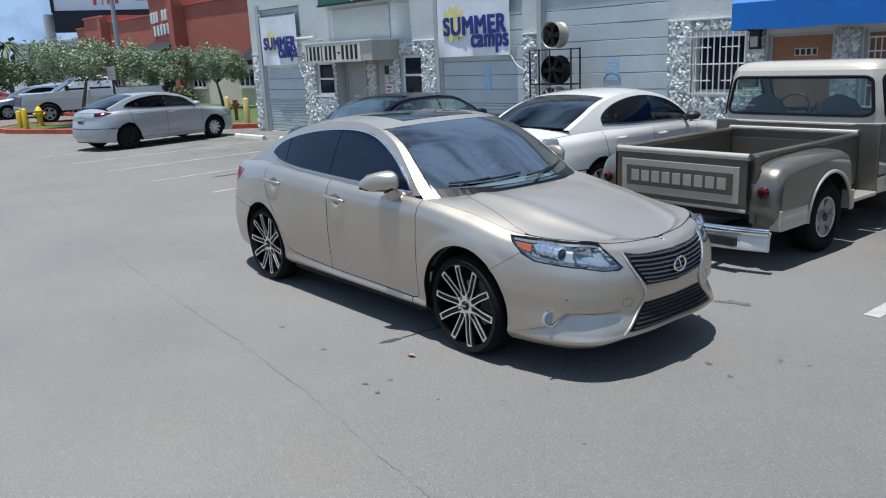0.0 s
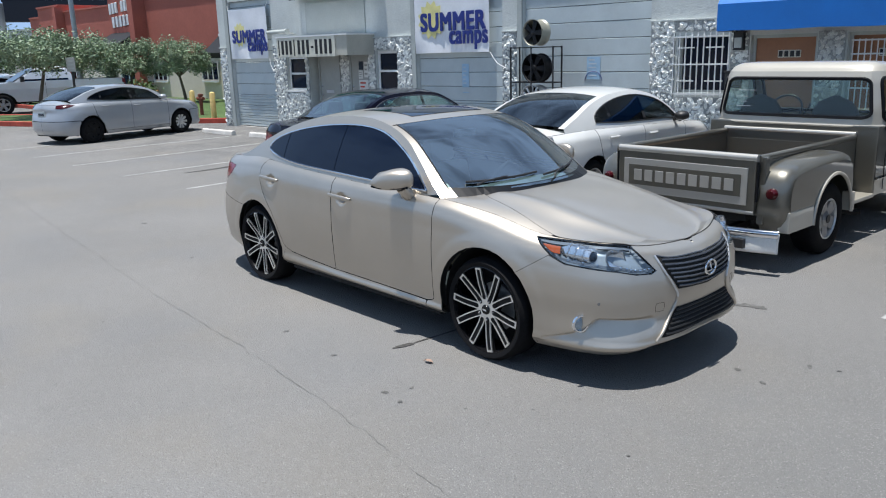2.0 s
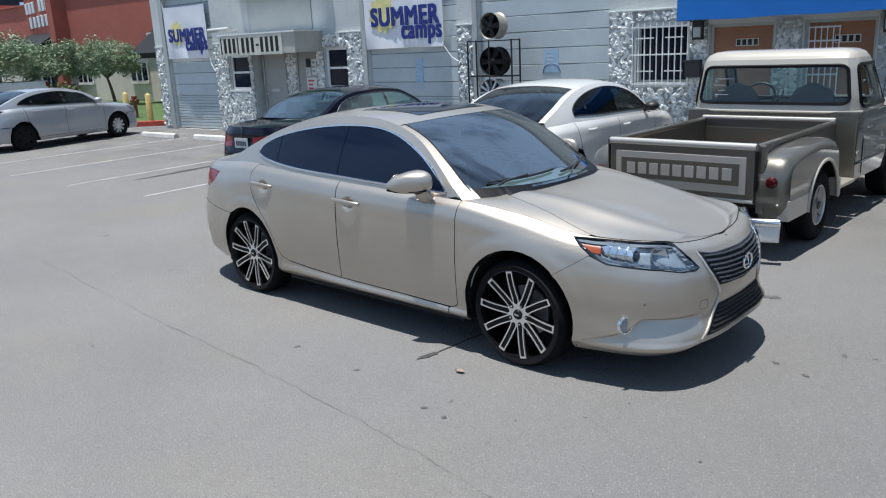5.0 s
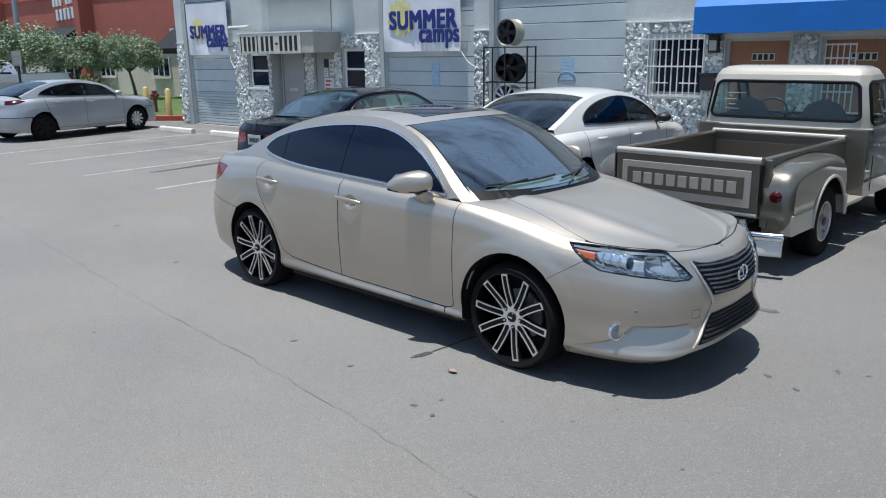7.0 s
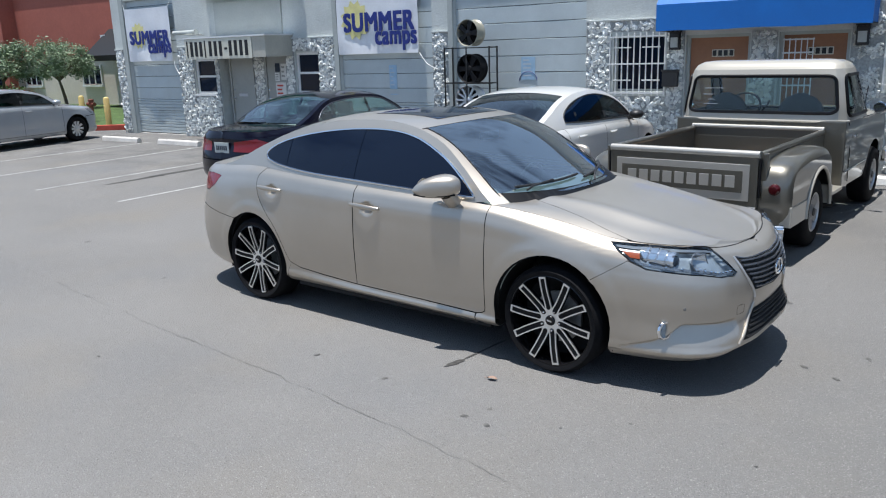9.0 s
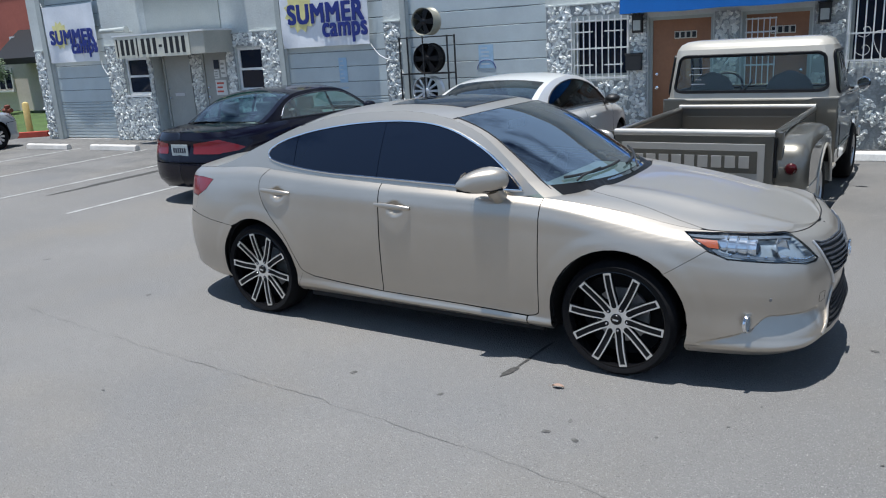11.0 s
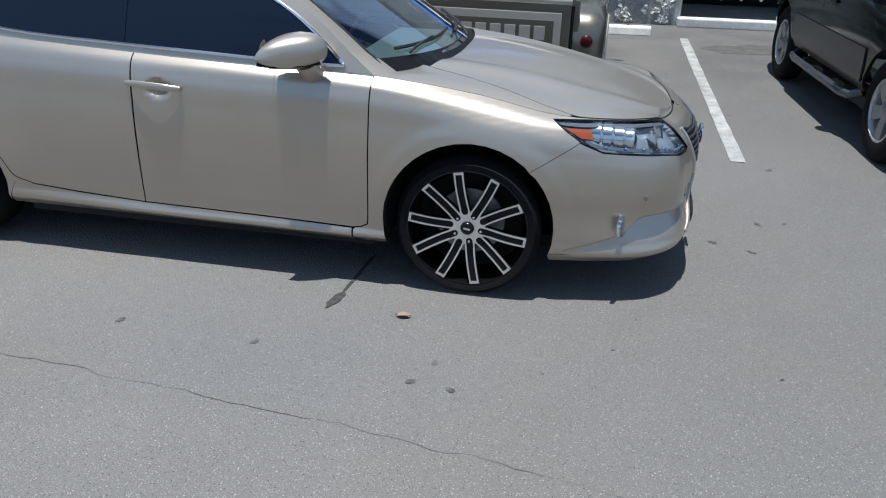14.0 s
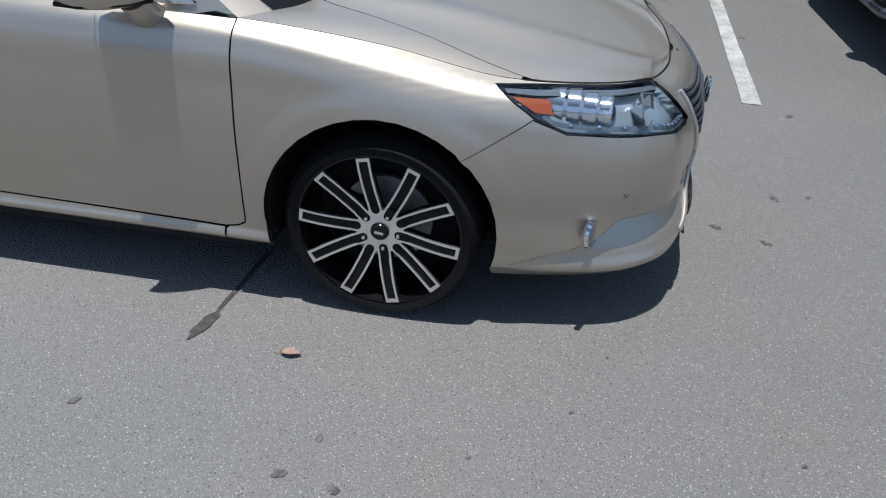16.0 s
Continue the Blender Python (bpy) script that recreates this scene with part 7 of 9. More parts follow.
    for x0, x1 in zip(cuts, cuts[1:]):
        piece = clip_x(inset_outline(dlo, -0.004), x0 + 0.028, x1 - 0.028)
        if len(piece) > 2:
            s.panel("side_window", piece, G, M[glass_mat], car, offset=0.001, step=(0.12, 0.12), skirt=False)
    for x in pillars:
        s.panel("window_pillar", clip_x(dlo, x - 0.03, x + 0.03), G, M["black"], car, offset=0.0, step=(0.08, 0.08), skirt=False)
    s.strip("window_trim", dlo, G, M[trim], car, r=0.009, offset=0.002, closed=True)
    for x, z in handles:
        for flip in (1, -1):
            pts = []
            for i in range(7):
                q = S(L(x + 0.1 - 0.2 * i / 6), z)
                pts.append((q.x, (q.y + 0.008 + 0.022 * math.sin(math.pi * i / 6) ** 0.5) * flip, q.z))
            part("door_handle", tube(bmesh.new(), pts, 0.015, 8), P if trim != "alloy" else M["chrome"], car, smooth=True)
    for flip in (1, -1):
        bm = bmesh.new()
        bmesh.ops.create_uvsphere(bm, u_segments=20, v_segments=12, radius=1.0)
        bx, by = rail[0][0] - 0.22, s.belt(rail[0][0] - 0.22)
        for v in bm.verts:
            v.co = Vector((bx + 0.11 * v.co.x, flip * (by[0] + 0.11 + 0.1 * v.co.y), by[1] + 0.09 + 0.065 * v.co.z))
        mir = part("wing_mirror", bm, P if paint != "white_paint" else M["black"], car, smooth=True, sharp=3.2)
        part("stalk", tube(bmesh.new(), [(bx, flip * (by[0] - 0.02), by[1] + 0.03), (bx, flip * (by[0] + 0.06), by[1] + 0.06)], 0.03, 8), M["black"], mir)
    plate_z = fz(0.8) if name != "suv_car" else fz(0.7)
    p = S(s.length, plate_z)
    pl = part("number_plate", box(bmesh.new(), p.x - 0.022, p.x - 0.008, -0.15, 0.15, plate_z - 0.075, plate_z + 0.075, bevel=0.004), M["plate"], car, "pale number plate with plain bars")
    for k in range(6):
        part("plate_bar", boxes((p.x - 0.026, p.x - 0.0225, -0.115 + k * 0.04, -0.088 + k * 0.04, plate_z - 0.035, plate_z + 0.03)), M["ink"], pl)
    part("floor_pan", boxes((-wb - ro * 0.8, fo * 0.8, -half * 0.62, half * 0.62, floor, floor + 0.05), (-wb + R + 0.02, -R - 0.02, -half * 0.9, half * 0.9, floor, floor + 0.05)), M["gap"], car)
    for x, st_ in ((0.0, wheels[0]), (-wb, wheels[1])):
        for sd in (1, -1):
            bm = bmesh.new()
            arc = [(x + R, fz(0.22))] + [(x + R * math.cos(a), radius + R * math.sin(a)) for a in [math.pi * i / 16 for i in range(17)]] + [(x - R, fz(0.22))]
            rr = [[bm.verts.new((px, sd * y, pz)) for y in (half - 0.12, half * 0.55)] for px, pz in arc]
            for a, b in zip(rr, rr[1:]):
                bm.faces.new((a[0], b[0], b[1], a[1]))
            bm.faces.new([r[1] for r in rr])
            part("wheel_well", bm, M["gap"], car)
            tyre_and_rim(car, "wheel", axle_pose(x, sd * (half - 0.145), radius, sd, 0.3), radius, 0.21, rim, st_, {"black": "wheel with a bare black steel rim", "cap": "wheel with a silver hub cap", "five": "wheel with a silver five-spoke rim"}[st_])
    interior(car, rail[0][0] - 0.08, belt + 0.01, half * 0.76, xb + 0.42, xb - 0.5, seats)
    return car, s


def band2d(outer, inner):
    """Fills the space between two closed 2D outlines."""
    o, i = dense(outer, 0.08), dense(inner, 0.08)
    vs = [Vector(p) for p in o] + [Vector(p) for p in i]
    n = len(o)
    es = [(k, (k + 1) % n) for k in range(n)] + [(n + k, n + (k + 1) % len(i)) for k in range(len(i))]
    pts, _, faces, _, _, _ = delaunay_2d_cdt(vs, es, [], 2, 1e-7)
    poly = np.array(inner)

    def inside(c, q):
        hit = False
        for k in range(len(q)):
            a, b = q[k - 1], q[k]
            if (a[1] > c[1]) != (b[1] > c[1]) and c[0] < a[0] + (c[1] - a[1]) / (b[1] - a[1]) * (b[0] - a[0]):
                hit = not hit
        return hit

    bm = bmesh.new()
    bv = [bm.verts.new((p.x, p.y, 0)) for p in pts]
    tris = []
    for f in faces:
        for k in range(1, len(f) - 1):
            tris.append((f[0], f[k], f[k + 1]))
    for t in tris:
        c = sum((pts[j] for j in t), Vector((0, 0))) / 3
        if inside(c, outer) and not inside(c, poly):
            bm.faces.new([bv[j] for j in t])
    bmesh.ops.delete(bm, geom=[v for v in bm.verts if not v.link_faces], context="VERTS")
    bm.verts.index_update()
    bm.faces.index_update()
    return bm


# white saloon nose-in before the third garage door
plain_sedan("white four-door sedan parked nose-in before a garage door", pose(-6.36, 11.05, 0, 0, 0, 90.5), "white_paint", 0.98, 2.77, 1.08, 0.9, 0.99,
            [(-0.5, 1.0), (-0.8, 1.22), (-1.1, 1.36), (-1.45, 1.425), (-1.8, 1.43), (-2.2, 1.4), (-2.6, 1.31), (-2.95, 1.17), (-3.2, 1.06)],
            [(-0.15, 0.98), (-0.55, 1.24), (-0.95, 1.41), (-1.4, 1.47), (-1.8, 1.475), (-2.2, 1.45), (-2.6, 1.36), (-3.0, 1.2), (-3.28, 1.08)],
            [(-2.62, 1.09), (-2.1, 1.06), (-1.4, 1.04), (-0.6, 1.015)], [(-0.6, 1.018), (-0.85, 1.2), (-1.12, 1.31), (-1.5, 1.37), (-1.9, 1.365), (-2.3, 1.3), (-2.58, 1.19), (-2.62, 1.09)],
            "smoke", ("five", "five"), 0.325, 0.225, [(("x", -3.45), 0.98), (("r", 0.68), 0.98), (("r", 0.5), 0.9), (("r", 0.55), 0.76), (("x", -3.5), 0.8)], pillars=(-1.5, -2.3), handles=((-1.4, 0.87), (-2.35, 0.9)))

# black saloon nose-in before the second garage door
plain_sedan("black four-door sedan with red tail lights parked nose-in", pose(-10.3, 10.95, 0, 0, 0, 90), "black_paint", 0.97, 2.72, 1.25, 0.89, 0.97,
            [(-0.55, 0.98), (-0.85, 1.18), (-1.12, 1.31), (-1.45, 1.36), (-1.8, 1.365), (-2.2, 1.345), (-2.5, 1.27), (-2.8, 1.12), (-3.05, 1.0)],
            [(-0.25, 0.97), (-0.65, 1.2), (-1.0, 1.36), (-1.4, 1.41), (-1.8, 1.415), (-2.2, 1.4), (-2.52, 1.31), (-2.85, 1.14), (-3.15, 1.01)],
            [(-2.72, 1.02), (-2.1, 1.01), (-1.4, 1.0), (-0.65, 0.99)], [(-0.65, 0.992), (-0.9, 1.16), (-1.15, 1.27), (-1.5, 1.31), (-1.9, 1.31), (-2.3, 1.27), (-2.55, 1.18), (-2.72, 1.02)],
            "teal_glass", ("cap", "cap"), 0.315, 0.2, [(("x", -3.5), 0.735), (("x", -3.68), 0.81), (("x", -3.8), 0.855), (("r", 0.6), 0.865), (("r", 0.24), 0.825), (("r", 0.24), 0.69), (("r", 0.6), 0.68), (("x", -3.8), 0.69), (("x", -3.62), 0.705)], pillars=(-1.55, -2.35), trim="grille", handles=((-1.42, 0.84), (-2.3, 0.85)), seats="cloth_dark")

# silver saloon at the far end of the bays
plain_sedan("silver four-door sedan with bare black rear steel wheels", pose(-21.6, 10.87, 0, 0, 0, 100), "silver_paint", 0.95, 2.7, 0.86, 0.885, 0.98,
            [(-0.4, 0.98), (-0.75, 1.2), (-1.1, 1.31), (-1.45, 1.365), (-1.8, 1.375), (-2.2, 1.355), (-2.6, 1.265), (-2.9, 1.15), (-3.12, 1.05)],
            [(-0.05, 0.95), (-0.5, 1.22), (-0.9, 1.36), (-1.4, 1.405), (-1.8, 1.415), (-2.2, 1.395), (-2.6, 1.31), (-2.95, 1.17), (-3.18, 1.07)],
            [(-2.72, 1.08), (-2.1, 1.03), (-1.4, 1.01), (-0.6, 0.985)], [(-0.6, 0.988), (-0.9, 1.2), (-1.2, 1.27), (-1.55, 1.315), (-1.9, 1.31), (-2.3, 1.255), (-2.6, 1.16), (-2.72, 1.08)],
            "smoke", ("cap", "black"), 0.315, 0.21, [(("x", -3.08), 0.955), (("x", -3.25), 0.985), (("x", -3.4), 0.985), (("r", 0.5), 0.96), (("r", 0.52), 0.885), (("x", -3.4), 0.885), (("x", -3.25), 0.91)], pillars=(-1.5, -2.35), handles=((-1.4, 0.86), (-2.3, 0.9)))

# dark sport utility vehicle standing nose-out beside the lattice gate
plain_sedan("dark green sport utility vehicle with taupe lower cladding and running boards", pose(0.32, 6.47, 0, 0, 0, -90), "suv_paint", 0.9, 2.95, 1.08, 0.94, 1.12,
            [(-0.527, 1.15), (-0.814, 1.42), (-1.05, 1.66), (-1.34, 1.76), (-1.92, 1.79), (-2.68, 1.79), (-3.35, 1.77), (-3.69, 1.7), (-3.85, 1.4), (-3.91, 1.18)],
            [(-0.2, 1.13), (-0.527, 1.42), (-0.862, 1.7), (-1.25, 1.82), (-1.92, 1.85), (-2.68, 1.85), (-3.35, 1.83), (-3.78, 1.76), (-3.93, 1.45), (-3.98, 1.2)],
            [(-3.59, 1.2), (-2.49, 1.19), (-1.44, 1.18), (-0.671, 1.17)], [(-0.671, 1.173), (-0.91, 1.42), (-1.1, 1.6), (-1.44, 1.7), (-2.4, 1.72), (-3.26, 1.71), (-3.56, 1.6), (-3.59, 1.2)],
            "tint", ("five", "five"), 0.385, 0.235, [(("x", -3.9), 1.15), (("r", 0.6), 1.15), (("r", 0.6), 0.85), (("x", -3.9), 0.85)], uw=(0.34, 0.74), pillars=(-1.58, -2.58), floor=0.42, cladding="suv_grey", name="suv_car",
            hood_c=((-0.2, 1.13), (0.75, 1.0)), handles=((-1.44, 1.0), (-2.49, 1.0)), tumble=(0.2, 0.15))
boards = thing("running_board", "grey tubular running board under the dark vehicle", "running board", pose(0.32, 6.47, 0, 0, 0, -90))
for sd in (1, -1):
    bm = tube(bmesh.new(), [(-0.56, sd * 0.84, 0.4), (-0.62, sd * 0.92, 0.36), (-0.75, sd * 0.94, 0.35), (-2.22, sd * 0.94, 0.35), (-2.36, sd * 0.92, 0.36), (-2.41, sd * 0.84, 0.4)], 0.036, 12)
    part("step_tube", bm, M["grille"], boards, smooth=True)
    for x in (-0.8, -1.4, -2.0):
        part("bracket", boxes((x - 0.03, x + 0.03, sd * 0.7 - 0.22, sd * 0.7 + 0.22, 0.34, 0.4)), M["black"], boards)


def stepside_pickup():
    """A 1970s stepside pickup: open box, bulging rear fenders, rounded cab."""
    tr = thing("pickup_truck", "vintage olive-grey and cream stepside pickup truck with an open bed", "pickup truck", pose(-3.55, 7.95, 0, 0, 0, 85.8))
    olive, cream, lite = M["olive"], M["cream"], M["olive_light"]
    W, ZF, ZR = 0.735, 0.6, 1.02
    x0, x1 = -0.98, 1.08
    # box
    for sd in (1, -1):
        side = part("bed_side", boxes((x0, x1, min(sd * W, sd * (W - 0.03)), max(sd * W, sd * (W - 0.03)), 0.5, ZR - 0.01)), olive, tr)
        part("top_rail", tube(bmesh.new(), [(x0 - 0.01, sd * (W - 0.015), ZR - 0.01), (x1, sd * (W - 0.015), ZR - 0.01)], 0.032, 12), olive, side, smooth=True)
        part("stake_pocket", box(bmesh.new(), x0 + 0.0, x0 + 0.07, sd * (W + 0.02) - 0.03, sd * (W + 0.02) + 0.03, 0.42, ZR + 0.005, bevel=0.008), olive, side)
        bm = tube(bmesh.new(), [(x0 - 0.04, sd * (W + 0.0), 0.98 - 0.035 * i - (0.004 if i % 2 else 0)) for i in range(11)], 0.011, 6)
        part("tailgate_chain", bm, M["steel_black"], side)
    part("bed_front", boxes((x1, x1 + 0.035, -W, W, 0.5, ZR + 0.02)), olive, tr)
    part("bed_front_rail", tube(bmesh.new(), [(x1 + 0.015, -W, ZR + 0.02), (x1 + 0.015, W, ZR + 0.02)], 0.025, 10), lite, tr, smooth=True)
    part("front_panel_ridge", boxes((x1 - 0.012, x1, -W + 0.1, W - 0.1, 0.72, 0.93)), olive, tr)
    for k in range(8):
        y = -W + 0.03 + k * (2 * W - 0.06) / 8
        part("bed_plank", boxes((x0 + 0.01, x1, y + 0.006, y + (2 * W - 0.06) / 8 - 0.006, ZF - 0.025, ZF)), M["bark"], tr)
    part("bed_subframe", boxes((x0 + 0.05, x1, -0.6, 0.6, 0.42, ZF - 0.03)), M["gap"], tr)
    # tailgate
    gate = part("tailgate", box(bmesh.new(), x0 - 0.05, x0 - 0.005, -W + 0.015, W - 0.015, 0.51, ZR - 0.02, bevel=0.01), olive, tr, "olive-grey tailgate with a faded pressed panel")
    part("gate_roll", tube(bmesh.new(), [(x0 - 0.028, -W + 0.01, ZR - 0.005), (x0 - 0.028, W - 0.01, ZR - 0.005)], 0.034, 12), lite, gate, smooth=True)
    part("gate_foot_roll", tube(bmesh.new(), [(x0 - 0.028, -W + 0.02, 0.53), (x0 - 0.028, W - 0.02, 0.53)], 0.026, 10), lite, gate, smooth=True)
    part("pressed_panel", box(bmesh.new(), x0 - 0.062, x0 - 0.049, -0.65, 0.65, 0.59, 0.925, bevel=0.005), lite, gate)
    part("name_plate", box(bmesh.new(), x0 - 0.068, x0 - 0.0615, -0.59, 0.59, 0.665, 0.865, bevel=0.003), M["olive"], gate, "grey pressed plate with plain pale blocks")
    for k in range(9):
        y = 0.48 - k * 0.12
        part("letter_block", box(bmesh.new(), x0 - 0.0735, x0 - 0.0675, y - 0.045, y + 0.045, 0.71, 0.82, bevel=0.004), lite, gate)
    # rear fenders
    prof = [(-0.92, 0.36), (-0.99, 0.55), (-0.99, 0.74), (-0.93, 0.87), (-0.8, 0.94), (-0.5, 0.975), (0.0, 0.985), (0.28, 0.965), (0.42, 0.9), (0.49, 0.76), (0.51, 0.55), (0.5, 0.36)]
    pr = [tuple(p) for p in smooth_curve(prof, 5)]
    arch = arch_points(0.0, 0.36, 0.43, 0.43, 0.36, 18)
    for sd in (1, -1):
        bm = bmesh.new()
        rings = []
        for y, ins in ((W, 0.0), (0.86, 0.0), (0.93, 0.012), (0.975, 0.04), (0.995, 0.085)):
            q = inset_outline(pr, ins)
            q = [(x, max(z, 0.36)) for x, z in q]
            rings.append([bm.verts.new((x, sd * y, z)) for x, z in q])
        for a, b in zip(rings, rings[1:]):
            for i in range(len(a) - 1):
                bm.faces.new((a[i], a[i + 1], b[i + 1], b[i]))
        fen = part("rear_fender", bm, olive, tr, "bulging olive rear fender", smooth=True)
        face = inset_outline(pr, 0.085)
        face = [(x, max(z, 0.36)) for x, z in face]
        up = [p for p in face]
        flat = fill2d(up + arch[::-1], 0.1, 0.1)
        bm = bmesh.new()
        mp = {}
        for v in flat.verts:
            mp[v] = bm.verts.new((v.co.x, sd * 0.997, v.co.y))
        for f in flat.faces:
            bm.faces.new([mp[v] for v in f.verts])
        flat.free()
        part("fender_face", bm, olive, fen)
        part("arch_lip", tube(bmesh.new(), [(x, sd * 1.0, z) for x, z in arch], 0.018, 8), cream, fen, smooth=True)
        # the cream lower band behind and before the wheel
        for a, b in ((-0.93, -0.44), (0.44, 0.5)):
            part("lower_band", box(bmesh.new(), a, b, min(sd * 0.9, sd * 1.004), max(sd * 0.9, sd * 1.004), 0.36, 0.55, bevel=0.01), cream, fen)
        tl = part("tail_lamp", lathe(bmesh.new(), [(0, 0.05), (0.035, 0.045), (0.05, 0.02), (0.052, -0.03)], 20, Matrix.Translation((-0.99, sd * 0.86, 0.71)) @ Matrix.Rotation(-math.pi / 2, 4, "Y")), M["dark_red"], tr, "round red tail lamp", smooth=True)
        part("lamp_body", lathe(bmesh.new(), [(0.054, 0.0), (0.056, -0.03), (0.04, -0.1), (0, -0.11)], 20, Matrix.Translation((-0.97, sd * 0.86, 0.71)) @ Matrix.Rotation(-math.pi / 2, 4, "Y")), M["steel_black"], tl, smooth=True)
        part("side_step", box(bmesh.new(), 0.55, 1.1, min(sd * 0.7, sd * 0.97), max(sd * 0.7, sd * 0.97), 0.4, 0.44, bevel=0.012), cream, tr)
        part("inner_well", boxes((-0.45, 0.45, sd * 0.7 - 0.01, sd * 0.7 + 0.01, 0.3, 0.8)), M["gap"], tr)
    # chrome bumper with a licence bracket
    bm = bmesh.new()
    rows, roll = [], []
    for i in range(17):
        u = -1 + 2 * i / 16
        y = u * 0.98
        xx = x0 - 0.24 + 0.12 * abs(u) ** 3
        rows.append([bm.verts.new((xx + dx, y, z)) for dx, z in ((0.03, 0.2), (0.0, 0.22), (-0.004, 0.3), (0.02, 0.36), (0.06, 0.375), (0.04, 0.3), (0.04, 0.22))])
        roll.append((xx + 0.03, y, 0.375))
    for a, b in zip(rows, rows[1:]):
        for i in range(7):
            j = (i + 1) % 7
            bm.faces.new((a[i], a[j], b[j], b[i]))
    bm.faces.new(rows[0]), bm.faces.new(rows[-1][::-1])
    bump = part("rear_bumper", bm, M["white_iron"], tr, "pale bumper under a chrome roll", smooth=True)
    part("bumper_roll", tube(bmesh.new(), roll, 0.042, 12), M["chrome"], bump, "bright chrome upper roll", smooth=True)
    for y in (-0.45, 0.45):
        part("bumper_bracket", boxes((x0 - 0.15, x0 + 0.4, y - 0.03, y + 0.03, 0.3, 0.36)), M["steel_black"], bump)
    part("bumper_slot", boxes((x0 - 0.25, x0 - 0.2, -0.74, -0.38, 0.245, 0.325)), M["black"], bump)
    # cab lower body and front clip
    before_cab = set(tr.children)
    flat_lo = [(1.38, 0.4), (2.47, 0.4)] + [(x, z) for x, z in arch_points(2.92, 0.36, 0.43, 0.43, 0.4, 18)][1:-1] + [(3.37, 0.4), (3.7, 0.42), (3.78, 0.7), (3.76, 1.0), (3.7, 1.05), (2.9, 1.1), (1.38, 1.12)]
    wy = lambda z: 0.95 - 0.35 * max(0, z - 0.95) ** 1.3 - 0.1 * max(0, 0.6 - z)
    for name, mat, lo, hi, off in (("cab_side_upper", olive, 0.58, 1.2, 0.0), ("cab_side_lower", cream, 0.3, 0.58, 0.003)):
        poly = flat_lo
        for lim, keep in ((lo, lambda p: p[1] >= lo), (hi, lambda p: p[1] <= hi)):
            out = []
            for i in range(len(poly)):
                p, q = poly[i - 1], poly[i]
                if keep(p) != keep(q):
                    t = (lim - p[1]) / (q[1] - p[1])
                    out.append((p[0] + (q[0] - p[0]) * t, lim))
                if keep(q):
                    out.append(q)
            poly = out
        flat = fill2d(poly, 0.12, 0.08)
        for sd in (1, -1):
            bm = bmesh.new()
            mp = {v: bm.verts.new((v.co.x, sd * (wy(v.co.y) + off - 0.5 * max(0, v.co.x - 3.4) ** 2), v.co.y)) for v in flat.verts}
            for f in flat.faces:
                bm.faces.new([mp[v] for v in f.verts])
            part(name, bm, mat, tr, smooth=True)
        flat.free()
    for sd in (1, -1):
        part("body_trim", tube(bmesh.new(), [(1.39, sd * 0.958, 0.585), (2.45, sd * 0.958, 0.585)], 0.01, 6), M["chrome"], tr)
        part("door_seam", tube(bmesh.new(), [(1.62, sd * 0.95, 0.45), (1.6, sd * 0.952, 0.8), (1.6, sd * (wy(1.1) + 0.001), 1.1)], 0.005, 5), M["gap"], tr)
        part("door_handle", box(bmesh.new(), 1.68, 1.82, min(sd * 0.945, sd * 0.98), max(sd * 0.945, sd * 0.98), 0.93, 0.96, bevel=0.008), M["chrome"], tr)
    part("cab_back", box(bmesh.new(), 1.375, 1.42, -0.945, 0.945, 0.4, 1.13, bevel=0.015), olive, tr)
    part("cab_floor", boxes((1.42, 2.5, -0.88, 0.88, 0.4, 0.5), (2.45, 3.6, -0.6, 0.6, 0.45, 0.9)), M["gap"], tr)
    bm = bmesh.new()
    rows = []
    for i in range(9):
        x = 2.55 + 1.17 * i / 8
        rows.append([bm.verts.new((x, -0.86 + 1.72 * j / 10, 1.12 - 0.05 * (i / 8) ** 2 + 0.06 * (1 - ((j - 5) / 5) ** 2) - 0.05 * (abs(j - 5) == 5))) for j in range(11)])
    for a, b in zip(rows, rows[1:]):
        for j in range(10):
            bm.faces.new((a[j], a[j + 1], b[j + 1], b[j]))
    part("bonnet", bm, cream, tr, smooth=True)
    part("front_grille", boxes((3.7, 3.76, -0.85, 0.85, 0.5, 1.06)), M["steel_black"], tr)
    part("front_bumper", box(bmesh.new(), 3.78, 3.88, -0.95, 0.95, 0.4, 0.55, bevel=0.02), M["chrome"], tr)
    # cab upper: a rounded box narrowing upwards, with a window in each face
    n = 6.0
    lev = [(0.0, 1.38, 2.62, 0.945, 1.115), (0.2, 1.395, 2.5, 0.932, 1.25), (0.7, 1.45, 2.22, 0.875, 1.6), (0.84, 1.475, 2.14, 0.85, 1.68), (0.93, 1.515, 2.09, 0.815, 1.735), (0.98, 1.58, 2.02, 0.75, 1.768), (1.0, 1.68, 1.92, 0.64, 1.782)]
    va = np.array(lev)

    def ring_at(v):
        return [np.interp(v, va[:, 0], va[:, k]) for k in range(1, 5)]

    def rear(u, v):  # u: -1..1 of the half width
        a0, a1, b, z = ring_at(v)
        c, a = (a0 + a1) / 2, (a1 - a0) / 2
        return Vector((c - a * (1 - min(1, abs(u)) ** n) ** (1 / n), u * b, z))

    def front(u, v):
        a0, a1, b, z = ring_at(v)
        c, a = (a0 + a1) / 2, (a1 - a0) / 2
        return Vector((c + a * (1 - min(1, abs(u)) ** n) ** (1 / n), u * b, z))

